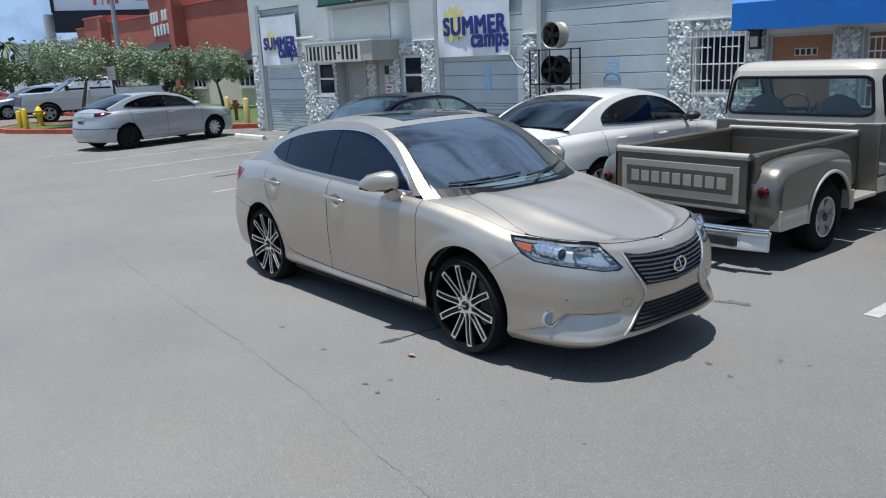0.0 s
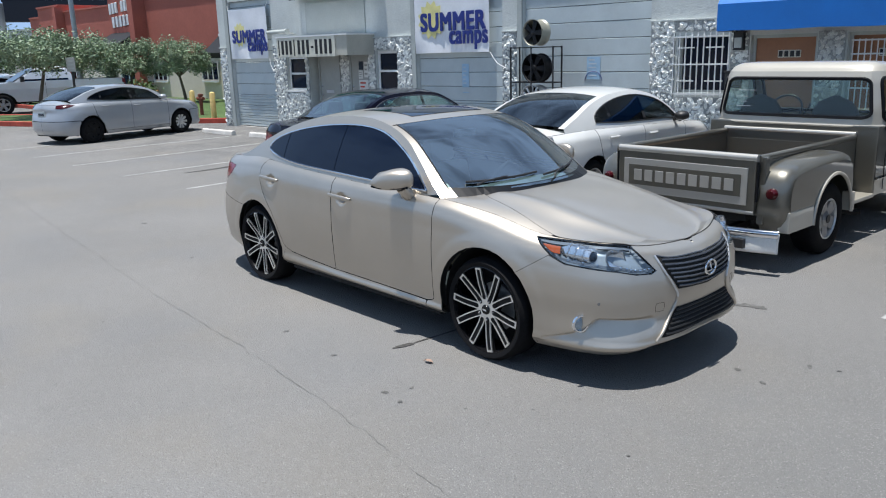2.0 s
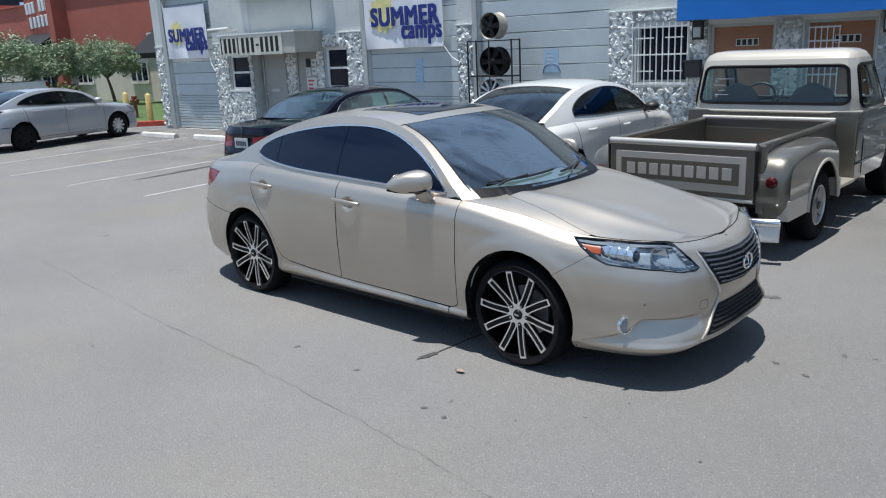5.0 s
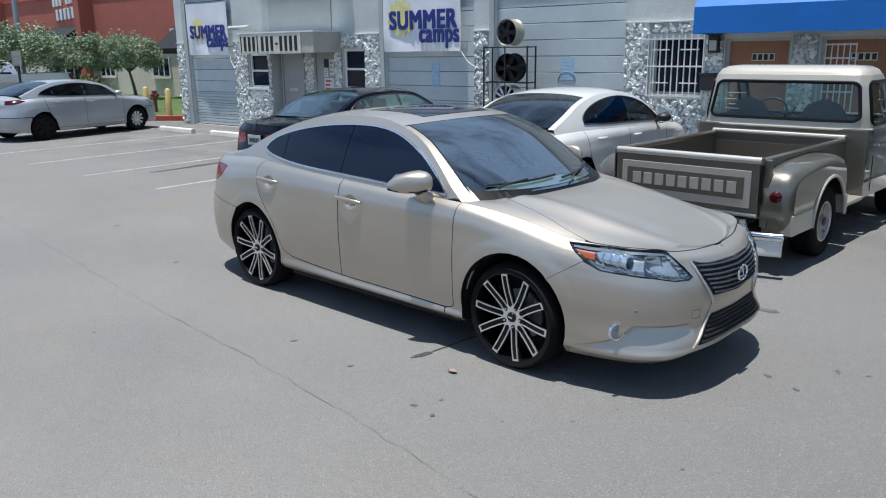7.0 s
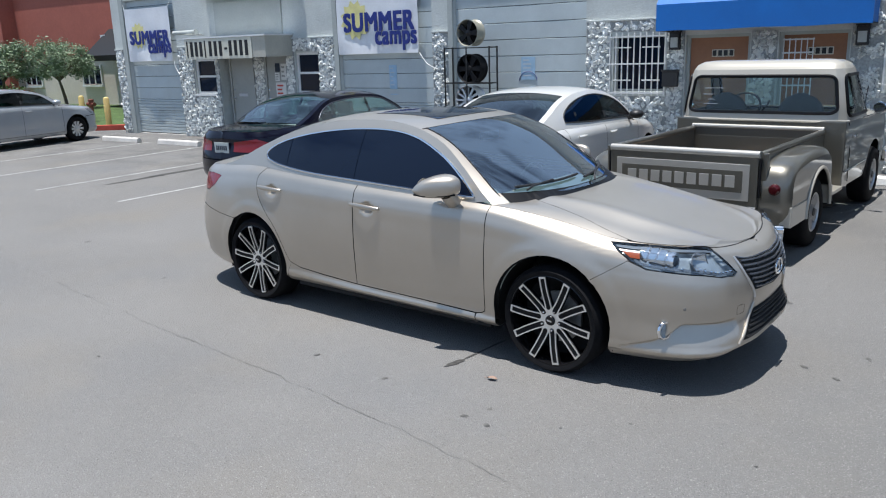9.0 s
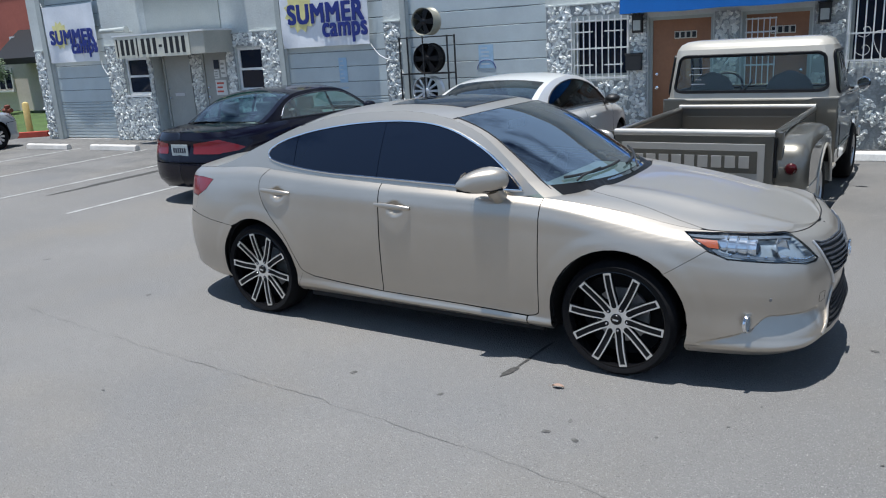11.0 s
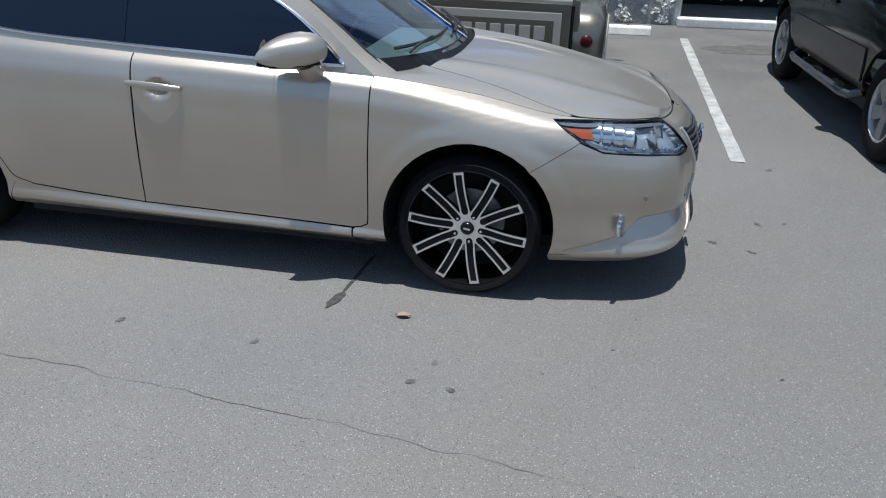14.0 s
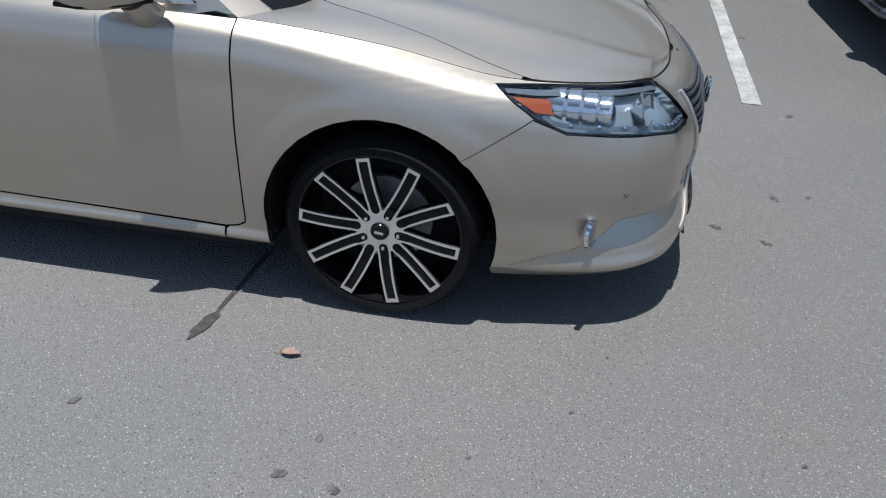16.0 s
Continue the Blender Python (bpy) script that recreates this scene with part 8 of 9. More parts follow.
    def flank(sd):
        def f(u, v):
            a0, a1, b, z = ring_at(v)
            c, a = (a0 + a1) / 2, (a1 - a0) / 2
            return Vector((c + u * a, sd * b * (1 - min(1, abs(u)) ** n) ** (1 / n), z))
        return f

    k = 2 ** (-1 / n)

    def rounded(u0, u1, v0, v1, ru, rv):
        out = []
        for cx, cy, a in ((u1 - ru, v0 + rv, -90), (u1 - ru, v1 - rv, 0), (u0 + ru, v1 - rv, 90), (u0 + ru, v0 + rv, 180)):
            for i in range(6):
                t = radians(a + 90 * i / 5)
                out.append((cx + ru * math.cos(t), cy + rv * math.sin(t)))
        return out

    faces = [("cab_rear_frame", rear, (-0.885, 0.885, 0.135, 0.71)), ("cab_front_frame", front, (-0.85, 0.85, 0.1, 0.72)), ("cab_door_frame", flank(1), (-0.72, 0.8, 0.08, 0.72)), ("cab_door_frame", flank(-1), (-0.72, 0.8, 0.08, 0.72))]
    for name, f, (u0, u1, v0, v1) in faces:
        win = rounded(u0, u1, v0, v1, 0.1, 0.09)
        flat = band2d([(-k, 0.0), (k, 0.0), (k, 0.84), (-k, 0.84)], win)
        bm = bmesh.new()
        mp = {v: bm.verts.new(f(v.co.x, v.co.y)) for v in flat.verts}
        for fc in flat.faces:
            bm.faces.new([mp[v] for v in fc.verts])
        flat.free()
        fr = part(name, bm, cream, tr, smooth=True)
        flat = fill2d(win, 0.2, 0.1)
        bm = bmesh.new()
        mp = {v: bm.verts.new(f(v.co.x, v.co.y)) for v in flat.verts}
        for fc in flat.faces:
            bm.faces.new([mp[v] for v in fc.verts])
        flat.free()
        part("window_glass", bm, M["truck_glass"], fr, smooth=True)
        part("window_rubber", tube(bmesh.new(), [f(a, b) for a, b in dense(win, 0.06)], 0.019, 6, True), M["pillar_black"], fr, smooth=True)
    bm = bmesh.new()
    prev = None
    for v in (0.84, 0.88, 0.93, 0.96, 0.98, 0.99, 1.0):
        a0, a1, b, z = ring_at(v)
        c, a = (a0 + a1) / 2, (a1 - a0) / 2
        ring = []
        for i in range(64):
            t = 2 * math.pi * i / 64
            cs, sn = math.cos(t), math.sin(t)
            q = (abs(cs) ** n + abs(sn) ** n) ** (-1 / n)
            ring.append(bm.verts.new((c + a * cs * q, b * sn * q, z)))
        if prev:
            for i in range(64):
                bm.faces.new((prev[i], prev[(i + 1) % 64], ring[(i + 1) % 64], ring[i]))
        prev = ring
    bm.faces.new(prev)
    part("cab_roof", bm, cream, tr, "rounded cream cab roof", smooth=True, sharp=1.2)
    part("belt_moulding", tube(bmesh.new(), [rear(-0.98 + 1.96 * i / 20, 0.0) + Vector((-0.006, 0, 0.004)) for i in range(21)], 0.016, 6), cream, tr, smooth=True)
    # bench seat, steering wheel, mirrors, aerial
    for y in (0.42, -0.42):
        bm = bmesh.new()
        rows = []
        for i in range(13):
            q = i / 12
            h = 0.27 * (1 - q ** 4.5) ** 0.5 + 0.012 if q < 1 else 0.03
            th = 0.075 * (1 - q ** 5) ** 0.5 + 0.01 if q < 1 else 0.012
            xm, zz = 1.6 - 0.06 * q, 0.72 + 0.7 * q
            rows.append([bm.verts.new((xm + th * math.copysign(abs(math.sin(a)) ** 0.7, math.sin(a)), y + h * math.copysign(abs(math.cos(a)) ** 0.7, math.cos(a)), zz)) for a in [2 * math.pi * k / 18 for k in range(18)]])
        for a, b in zip(rows, rows[1:]):
            for k in range(18):
                bm.faces.new((a[k], a[(k + 1) % 18], b[(k + 1) % 18], b[k]))
        bm.faces.new(rows[0]), bm.faces.new(rows[-1])
        st = part("seat_back", bm, M["cloth_dark"], tr, "dark round-topped bucket seat", smooth=True)
        part("seat_cushion", box(bmesh.new(), 1.6, 2.05, y - 0.25, y + 0.25, 0.6, 0.8, bevel=0.05), M["cloth_dark"], st, smooth=True)
    ring = [(2.18 + 0.09 * math.sin(a), 0.42 + 0.2 * math.cos(a), 1.2 + 0.17 * math.sin(a)) for a in [2 * math.pi * i / 28 for i in range(28)]]
    sw = part("steering_wheel", tube(bmesh.new(), ring, 0.014, 8, True), M["black"], tr, smooth=True)
    part("spoke", tube(bmesh.new(), [(2.18, 0.22, 1.2), (2.2, 0.42, 1.18), (2.18, 0.62, 1.2)], 0.012, 6), M["black"], sw)
    part("gear_lever", tube(bmesh.new(), [(2.2, 0.25, 1.1), (2.15, 0.12, 1.24), (2.13, 0.1, 1.29)], 0.01, 6), M["black"], tr)
    part("dashboard", box(bmesh.new(), 2.3, 2.5, -0.85, 0.85, 0.85, 1.13, bevel=0.04), M["cloth_dark"], tr, smooth=True)
    part("rear_writing", boxes((1.372, 1.375, 0.46, 0.62, 1.295, 1.3), (1.372, 1.375, 0.5, 0.58, 1.345, 1.35), (1.38, 1.383, 0.5, 0.64, 1.403, 1.408), (1.39, 1.393, 0.4, 0.62, 1.473, 1.478)), M["paper_white"], tr, "white chalk bars on the rear window")
    for sd in (1, -1):
        z, mt = (0.98, "white_iron") if sd > 0 else (1.22, "chrome")
        head = Matrix.Translation((2.2, sd * 1.1, z)) @ Vector((-1, -0.15 * sd, 0)).to_track_quat("Z", "Y").to_matrix().to_4x4()
        mi = part("door_mirror", lathe(bmesh.new(), [(0, 0.012), (0.062, 0.012), (0.07, 0.0), (0.062, -0.025), (0.03, -0.045), (0, -0.05)], 22, head), M[mt], tr, "small round door mirror", smooth=True)
        part("mirror_arm", tube(bmesh.new(), [(2.24, sd * 0.93, z - 0.12), (2.24, sd * 1.03, z - 0.08), (2.225, sd * 1.1, z)], 0.009, 6), M["chrome"], mi)
    part("aerial", tube(bmesh.new(), [(2.62, -0.85, 1.1), (2.5, -0.9, 1.45)], 0.004, 5), M["steel_black"], tr)
    # the cab stands close behind the short bed
    for ob in set(tr.children) - before_cab:
        ob.matrix_basis = Matrix.Translation((-0.25, 0, 0)) @ ob.matrix_basis
    for x in (0.0, 2.67):
        for sd in (1, -1):
            tyre_and_rim(tr, "wheel", axle_pose(x, sd * 0.85, 0.345, sd, 0.2), 0.345, 0.24, 0.195, "slot", "wheel with a polished slotted rim")
    part("rear_axle", tube(bmesh.new(), [(0, -0.75, 0.345), (0, 0.75, 0.345)], 0.05, 10), M["steel_black"], tr)
    part("exhaust", tube(bmesh.new(), [(0.3, -0.55, 0.32), (0.6, -0.72, 0.3), (0.85, -0.93, 0.28)], 0.03, 10), M["steel_black"], tr, smooth=True)


stepside_pickup()


# ---------------- beyond the car park: lawn, trees, red building, billboard ----------------
def slab(name, pts, z, mat, label, category):
    bm = bmesh.new()
    plate(bm, pts, z)
    return structure(name, bm, mat, label, category)


slab("lawn", [(-60, 13.6), (-30, 13.2), (-23.3, 12.95), (-22.5, 13.5), (-22.5, 20.2), (-60, 20.2)], 0.12, M["grass"], "strip of mown lawn before the red building", "lawn")
slab("lawn", [(-30.75, 8.3), (-27.0, 9.75), (-25.6, 11.5), (-28.0, 12.2), (-31.5, 11.0), (-33.8, 9.3), (-32.6, 8.3)], 0.13, M["grass"], "small grass island with a red kerb", "lawn")


def kerb(pts, label):
    bm = bmesh.new()
    for (xa, ya), (xb, yb) in zip(pts, pts[1:]):
        d = Vector((xb - xa, yb - ya, 0))
        n = int(max(1, d.length // 1.5))
        ang = math.atan2(d.y, d.x)
        for k in range(n):
            a, b = d.length * k / n, d.length * (k + 1) / n
            box(bm, a + 0.004, b - 0.004, -0.075, 0.075, 0, 0.155, bevel=0.015, m=Matrix.Translation((xa, ya, 0)) @ Matrix.Rotation(ang, 4, "Z"))
    return structure("kerb", bm, M["kerb_red"], label, "kerb")


kerb([(-32.7, 8.2), (-30.8, 8.22), (-26.95, 9.68), (-25.5, 11.5), (-28.0, 12.3), (-31.5, 11.1), (-33.9, 9.4), (-32.7, 8.2)], "faded red-painted kerb round a grass island")
kerb([(-60, 13.5), (-30, 13.12), (-23.25, 12.85), (-22.4, 13.45), (-22.4, 20)], "faded red-painted kerb along the lawn")


def tree(x, y, height, spread, lean, leaf, seed, label, n=2600, base=0.45, size=0.16, trunk=0.075, z0=0.1, turn=70):
    r = random.Random(seed)
    ob = thing("tree", label, "tree", pose(x, y, z0, 0, 0, turn))
    fork = height * base
    bm = bmesh.new()
    tube(bm, [(0, 0, -0.05), (lean * 0.3, 0.02, fork * 0.4), (lean * 0.7, -0.03, fork * 0.75), (lean, 0, fork)], trunk, 8, r2=trunk * 0.6)
    part("trunk", bm, M["bark"], ob, smooth=True)
    tips = []
    for k in range(9):
        a = 2 * math.pi * (k + r.random() * 0.6) / 9
        rad, h = spread * r.uniform(0.45, 0.85), height * r.uniform(0.62, 0.9)
        tip = Vector((lean + rad * math.cos(a), rad * math.sin(a), h))
        mid = Vector((lean + rad * 0.45 * math.cos(a), rad * 0.45 * math.sin(a), fork + (h - fork) * 0.6))
        part("limb", tube(bmesh.new(), [(lean, 0, fork - 0.05), mid, tip], trunk * 0.45, 6, r2=trunk * 0.12), M["bark"], ob, smooth=True)
        tips += [tip, mid]
    clumps = []
    for k in range(46):
        a, q = 2 * math.pi * r.random(), math.sqrt(r.random())
        h = fork + (height - fork) * (0.12 + 0.83 * r.random())
        env = math.sqrt(max(0.05, 1 - ((h - (fork + height) / 2) / ((height - fork) * 0.62)) ** 2))
        clumps.append((Vector((lean + spread * q * env * math.cos(a), spread * q * env * math.sin(a), h)), r.uniform(0.16, 0.34) * spread))
    vs, fs = [], []
    for _ in range(n):
        c, rad = clumps[int(r.random() * len(clumps))]
        d = Vector((r.gauss(0, 1), r.gauss(0, 1), r.gauss(0, 0.8)))
        p = c + d.normalized() * rad * r.uniform(0.35, 1.0)
        s = size * r.uniform(0.55, 1.2)
        u = Vector((r.gauss(0, 1), r.gauss(0, 1), r.gauss(0, 0.6))).normalized()
        w = u.cross(Vector((r.gauss(0, 1), r.gauss(0, 1), r.gauss(0, 1)))).normalized()
        i = len(vs)
        vs += [p - u * s * 0.5, p + w * s * 0.2, p + u * s * 0.5, p - w * s * 0.2]
        fs.append((i, i + 1, i + 2, i + 3))
    me = bpy.data.meshes.new("crown")
    me.from_pydata(vs, [], fs)
    me.materials.append(M[leaf])
    crown = new("crown", me)
    crown.parent = ob
    return ob


tree(-29.9, 10.5, 2.8, 2.0, 0.35, "olive_leaf", 1, "small silver-green tree with a leaning trunk on the island", 20000, 0.6, 0.12)
tree(-32.6, 17.65, 2.6, 1.35, -0.2, "olive_leaf", 2, "small silver-green tree with a thin trunk on the lawn", 14000, 0.47, 0.115)
tree(-35.0, 16.3, 2.6, 1.35, 0.1, "olive_leaf", 3, "small silver-green tree in front of the shop entrance", 13000, 0.47, 0.115)
tree(-36.6, 14.4, 2.75, 1.7, 0.1, "olive_leaf", 4, "small silver-green tree beside the parked pickup", 14000, 0.57, 0.12)
tree(-72.0, 17.0, 3.8, 2.3, 0.2, "green_leaf", 5, "dark green broad-leaved tree far across the road", 4000, 0.2, 0.3, 0.16)
tree(-74.0, 18.8, 3.3, 2.0, 0.2, "green_leaf", 6, "dark green broad-leaved tree far across the road", 4000, 0.2, 0.3, 0.2)
tree(-90.0, 27.0, 3.0, 2.6, 0.0, "green_leaf", 8, "dark green broad-leaved tree far across the road", 3000, 0.2, 0.4, 0.2)


def palm(x, y, h, seed):
    r = random.Random(seed)
    ob = thing("palm_tree", "tall palm with drooping fronds against the sky", "palm tree", pose(x, y, 0))
    part("trunk", tube(bmesh.new(), [(0, 0, -0.05), (0.2, 0, h * 0.5), (0.1, 0, h)], 0.2, 8, r2=0.13), M["bark"], ob, smooth=True)
    for k in range(40):
        a, up = 2 * math.pi * k / 40 + r.uniform(-0.1, 0.1), r.uniform(-0.3, 0.9)
        bm = bmesh.new()
        prev = None
        for i in range(9):
            t = i / 8
            q = 1.9 * t
            c = Vector((0.1 + q * math.cos(a) * 0.95, q * math.sin(a) * 0.95, h + up * q * 0.8 - 0.36 * q * q))
            w = 0.15 * math.sin(math.pi * min(1, 0.12 + t * 0.9))
            side = Vector((-math.sin(a), math.cos(a), 0)) * w
            row = [bm.verts.new(c - side + Vector((0, 0, -0.15 * w))), bm.verts.new(c), bm.verts.new(c + side + Vector((0, 0, -0.15 * w)))]
            if prev and i % 1 == 0:
                bm.faces.new((prev[0], prev[1], row[1], row[0])), bm.faces.new((prev[1], prev[2], row[2], row[1]))
            prev = row
        part("frond", bm, M["green_leaf"], ob)


palm(-76.8, 21.0, 4.6, 3)
palm(-77.5, 18.6, 4.0, 4)


def red_building():
    ob = thing("shop_building", "long terracotta and cream single-storey shop with a stepped parapet", "building", pose(0, 0, 0))
    Y, X0, X1, MID = 20.0, -56.0, -24.0, 2.05
    part("lower_wall", boxes((X0, X1, Y, Y + 14, 0, MID)), M["cream_wall"], ob, "cream lower wall")
    for xa, xb, top in ((-40.1, X1, 5.14), (-50.4, -43.7, 4.9), (X0, -53.7, 4.75)):
        part("upper_wall", boxes((xa, xb - 0.003, Y - 0.06, Y + 14, MID, top)), M["brick_red"], ob, "terracotta upper wall")
        part("parapet_cap", boxes((xa, xb, Y - 0.13, Y + 14.05, top, top + 0.09)), M["brick_red"], ob)
    part("entrance_tower", boxes((-43.7, -40.1, Y - 0.35, Y + 4, 2.5, 5.66)), M["brick_red"], ob, "taller terracotta entrance block")
    part("tower_cap", boxes((-43.75, -40.05, Y - 0.42, Y + 4.1, 5.66, 5.76)), M["brick_red"], ob)
    part("tower_pier", boxes((-40.65, -40.1, Y - 0.75, Y - 0.351, 0, 6.4)), M["brick_red"], ob)
    part("corner_tower", boxes((-53.7, -50.4, Y - 0.35, Y + 4, 0, 5.25)), M["brick_red"], ob)
    part("tower_cap", boxes((-53.75, -50.35, Y - 0.42, Y + 4.1, 5.25, 5.35)), M["brick_red"], ob)
    part("tower_pier", boxes((-50.8, -50.4, Y - 0.6, Y - 0.351, 0, 5.2)), M["brick_red"], ob)
    # sign letters as plain pale blocks
    for z, x0, count, skip in ((4.42, -43.5, 8, 3), (3.72, -43.25, 6, 9)):
        for k in range(count):
            if k == skip:
                continue
            x = x0 + k * (0.355 if count == 8 else 0.42)
            part("sign_block", box(bmesh.new(), x, x + 0.25, Y - 0.43, Y - 0.351, z + 0.02 * k, z + 0.55 + 0.02 * k, bevel=0.02), M["frame_white"], ob, "plain pale letter block")
    for xa, xb, z, y, h in ((-43.6, -40.7, 2.5, Y - 0.351, 0.95), (-32.6, -28.4, 2.0, Y - 0.061, 1.3)):
        bm = bmesh.new()
        plate(bm, [(0, 0), (-1.3, 0.0), (-1.3, 0.22), (0, h)], xb - xa, Matrix(((0, 0, 1, xa), (1, 0, 0, y), (0, 1, 0, z), (0, 0, 0, 1))))
        part("entrance_awning", bm, M["dark_iron"], ob, "black sloping awning")
    for x, z0, z1 in ((-49.98, 0.95, 1.42), (-45.0, 0.97, 1.45), (-39.2, 1.0, 1.6), (-34.3, 1.03, 1.78), (-30.0, 1.03, 1.78), (-27.0, 1.03, 1.78)):
        h = 0.68
        w = part("window", boxes((x - h, x + h, Y - 0.05, Y + 0.02, z0, z1)), M["pane"], ob)
        part("window_frame", boxes((x - h - 0.07, x - h, Y - 0.08, Y, z0 - 0.06, z1 + 0.07), (x + h, x + h + 0.07, Y - 0.08, Y, z0 - 0.06, z1 + 0.07), (x - h - 0.07, x + h + 0.07, Y - 0.12, Y, z0 - 0.14, z0 - 0.06), (x - 0.26, x - 0.2, Y - 0.08, Y - 0.05, z0, z1), (x + 0.2, x + 0.26, Y - 0.08, Y - 0.05, z0, z1)), M["frame_white"], w)
    dr = part("door", boxes((-43.6, -41.9, Y - 0.05, Y + 0.02, 0, 1.5)), M["pane"], ob)
    part("door_frame", boxes((-43.7, -43.6, Y - 0.1, Y, 0, 1.6), (-41.9, -41.8, Y - 0.1, Y, 0, 1.6), (-42.79, -42.71, Y - 0.08, Y - 0.05, 0, 1.5)), M["frame_white"], dr)
    part("wall_camera", boxes((-32.75, -32.45, Y - 0.4, Y - 0.06, 2.95, 3.07)), M["frame_white"], ob)
    return ob


red_building()


def flower_bed(x, y, seed):
    r = random.Random(seed)
    ob = thing("shrub", "low shrub with orange flowers before the shop", "shrub", pose(x, y, 0.1))
    part("stems", tube(bmesh.new(), [(0, 0, -0.02), (0.05, 0, 0.5)], 0.04, 6), M["bark"], ob)
    for nm, mt, n in (("foliage", "green_leaf", 700), ("flowers", "flower", 60)):
        vs, fs = [], []
        for _ in range(n):
            d = Vector((r.gauss(0, 0.35), r.gauss(0, 0.35), abs(r.gauss(0.4, 0.2))))
            u = Vector((r.gauss(0, 1), r.gauss(0, 1), r.gauss(0, 1))).normalized() * 0.09
            w = u.cross(Vector((r.random(), r.random(), 1))).normalized() * 0.05
            i = len(vs)
            vs += [d - u, d + w, d + u, d - w]
            fs.append((i, i + 1, i + 2, i + 3))
        me = bpy.data.meshes.new(nm)
        me.from_pydata(vs, [], fs)
        me.materials.append(M[mt])
        o = new(nm, me)
        o.parent = ob
        o["kind"] = "stuff"


flower_bed(-40.2, 19.2, 4)
flower_bed(-39.6, 19.0, 5)


def bollard(x, y, h, r, mat, label, z=0.0):
    ob = thing("bollard", label, "bollard", pose(x, y, z), "bollards by the kerb")
    part("post", lathe(bmesh.new(), [(r, 0), (r, h - r * 0.6), (r * 0.8, h - r * 0.2), (r * 0.4, h), (0, h + 0.01)], 16), M[mat], ob, smooth=True)


bollard(-23.2, 13.45, 0.85, 0.09, "bollard_yellow", "faded yellow steel bollard on the lawn edge", 0.1)
bollard(-25.2, 13.85, 0.85, 0.09, "bollard_yellow", "faded yellow steel bollard on the lawn edge", 0.1)
bollard(-31.55, 8.85, 0.62, 0.1, "yellow", "bright yellow steel bollard beside a hydrant", 0.12)
bollard(-30.5, 8.75, 0.72, 0.1, "yellow", "bright yellow steel bollard beside a hydrant", 0.12)
ob = thing("standpipe", "rusty red fire standpipe on the lawn", "standpipe", pose(-25.0, 14.05, 0.12))
part("pipe", lathe(bmesh.new(), [(0.06, 0), (0.06, 0.62), (0.09, 0.63), (0.09, 0.7), (0, 0.72)], 14), M["rust"], ob, smooth=True)
for s in (-1, 1):
    part("inlet", lathe(bmesh.new(), [(0.05, 0), (0.05, 0.14), (0.065, 0.15), (0.065, 0.18), (0, 0.18)], 12, pose(0, 0, 0.55, 0, 90 * s, 0)), M["rust"], ob)
ob = thing("fire_hydrant", "yellow fire hydrant on the grass island", "fire hydrant", pose(-31.4, 9.5, 0.13))
part("barrel", lathe(bmesh.new(), [(0.16, 0), (0.16, 0.05), (0.11, 0.06), (0.11, 0.5), (0.14, 0.52), (0.14, 0.57), (0.1, 0.62), (0.06, 0.7), (0.03, 0.72), (0.03, 0.77), (0, 0.77)], 20), M["yellow"], ob, smooth=True)
for a in (0, 90, 180):
    part("nozzle", lathe(bmesh.new(), [(0.06, 0.08), (0.06, 0.16), (0.075, 0.16), (0.075, 0.2), (0, 0.21)], 12, pose(0, 0, 0.42) @ pose(0, 0, 0, 90, 0, a)), M["yellow"], ob, smooth=True)

ob = thing("lamp_post", "tall grey steel lamp post rising out of view", "lamp post", pose(-38.25, 15.5, 0.1))
part("pole", tube(bmesh.new(), [(0, 0, 0), (0, 0, 5), (0, 0, 10.5)], 0.12, 12, r2=0.09), M["pole"], ob, smooth=True)
part("base", boxes((-0.22, 0.22, -0.22, 0.22, 0, 0.35), bevel=0.02), M["concrete"], ob)
part("lamp_head", boxes((-0.9, 0.1, -0.18, 0.18, 10.4, 10.6), bevel=0.03), M["pole"], ob)
ob = thing("sign_post", "small grey parking sign on a dark post", "sign", pose(-27.9, 11.04, 0.13, 0, 0, 20))
part("post", boxes((-0.035, 0.035, -0.02, 0.02, 0, 2.0)), M["dark_iron"], ob)
part("sign_plate", box(bmesh.new(), -0.2, 0.2, -0.035, -0.02, 1.56, 2.02, bevel=0.003), M["frame_grey"], ob)
for k in range(3):
    part("sign_bar", boxes((-0.13, 0.13, -0.04, -0.0355, 1.64 + k * 0.12, 1.69 + k * 0.12)), M["stucco_dark"], ob)

bb = thing("billboard", "large white billboard with a dark catwalk on a pale column", "billboard", pose(-102.2, 39.8, 0, 0, 0, 69))
part("column", lathe(bmesh.new(), [(0.6, 0), (0.6, 9)], 20, Matrix.Translation((-6.4, 0.9, 0))), M["far_wall"], bb, smooth=True)
part("catwalk", boxes((-5.75, 5.75, -1.3, 0.6, 6.8, 9.1)), M["board_dark"], bb)
part("display", boxes((-5.5, 5.6, -0.9, 0.4, 9.3, 14.5)), M["board_white"], bb)
part("display", boxes((5.75, 17.5, -0.9, 0.4, 9.3, 14.5)), M["board_white"], bb)
part("border", boxes((-5.9, -5.5, -1.0, 0.5, 9.1, 14.6), (5.6, 5.75, -1.0, 0.5, 9.1, 14.6), (-5.5, 5.6, -1.0, 0.5, 9.1, 9.3), (5.75, 17.5, -1.0, 0.5, 9.1, 9.3)), M["board_dark"], bb)
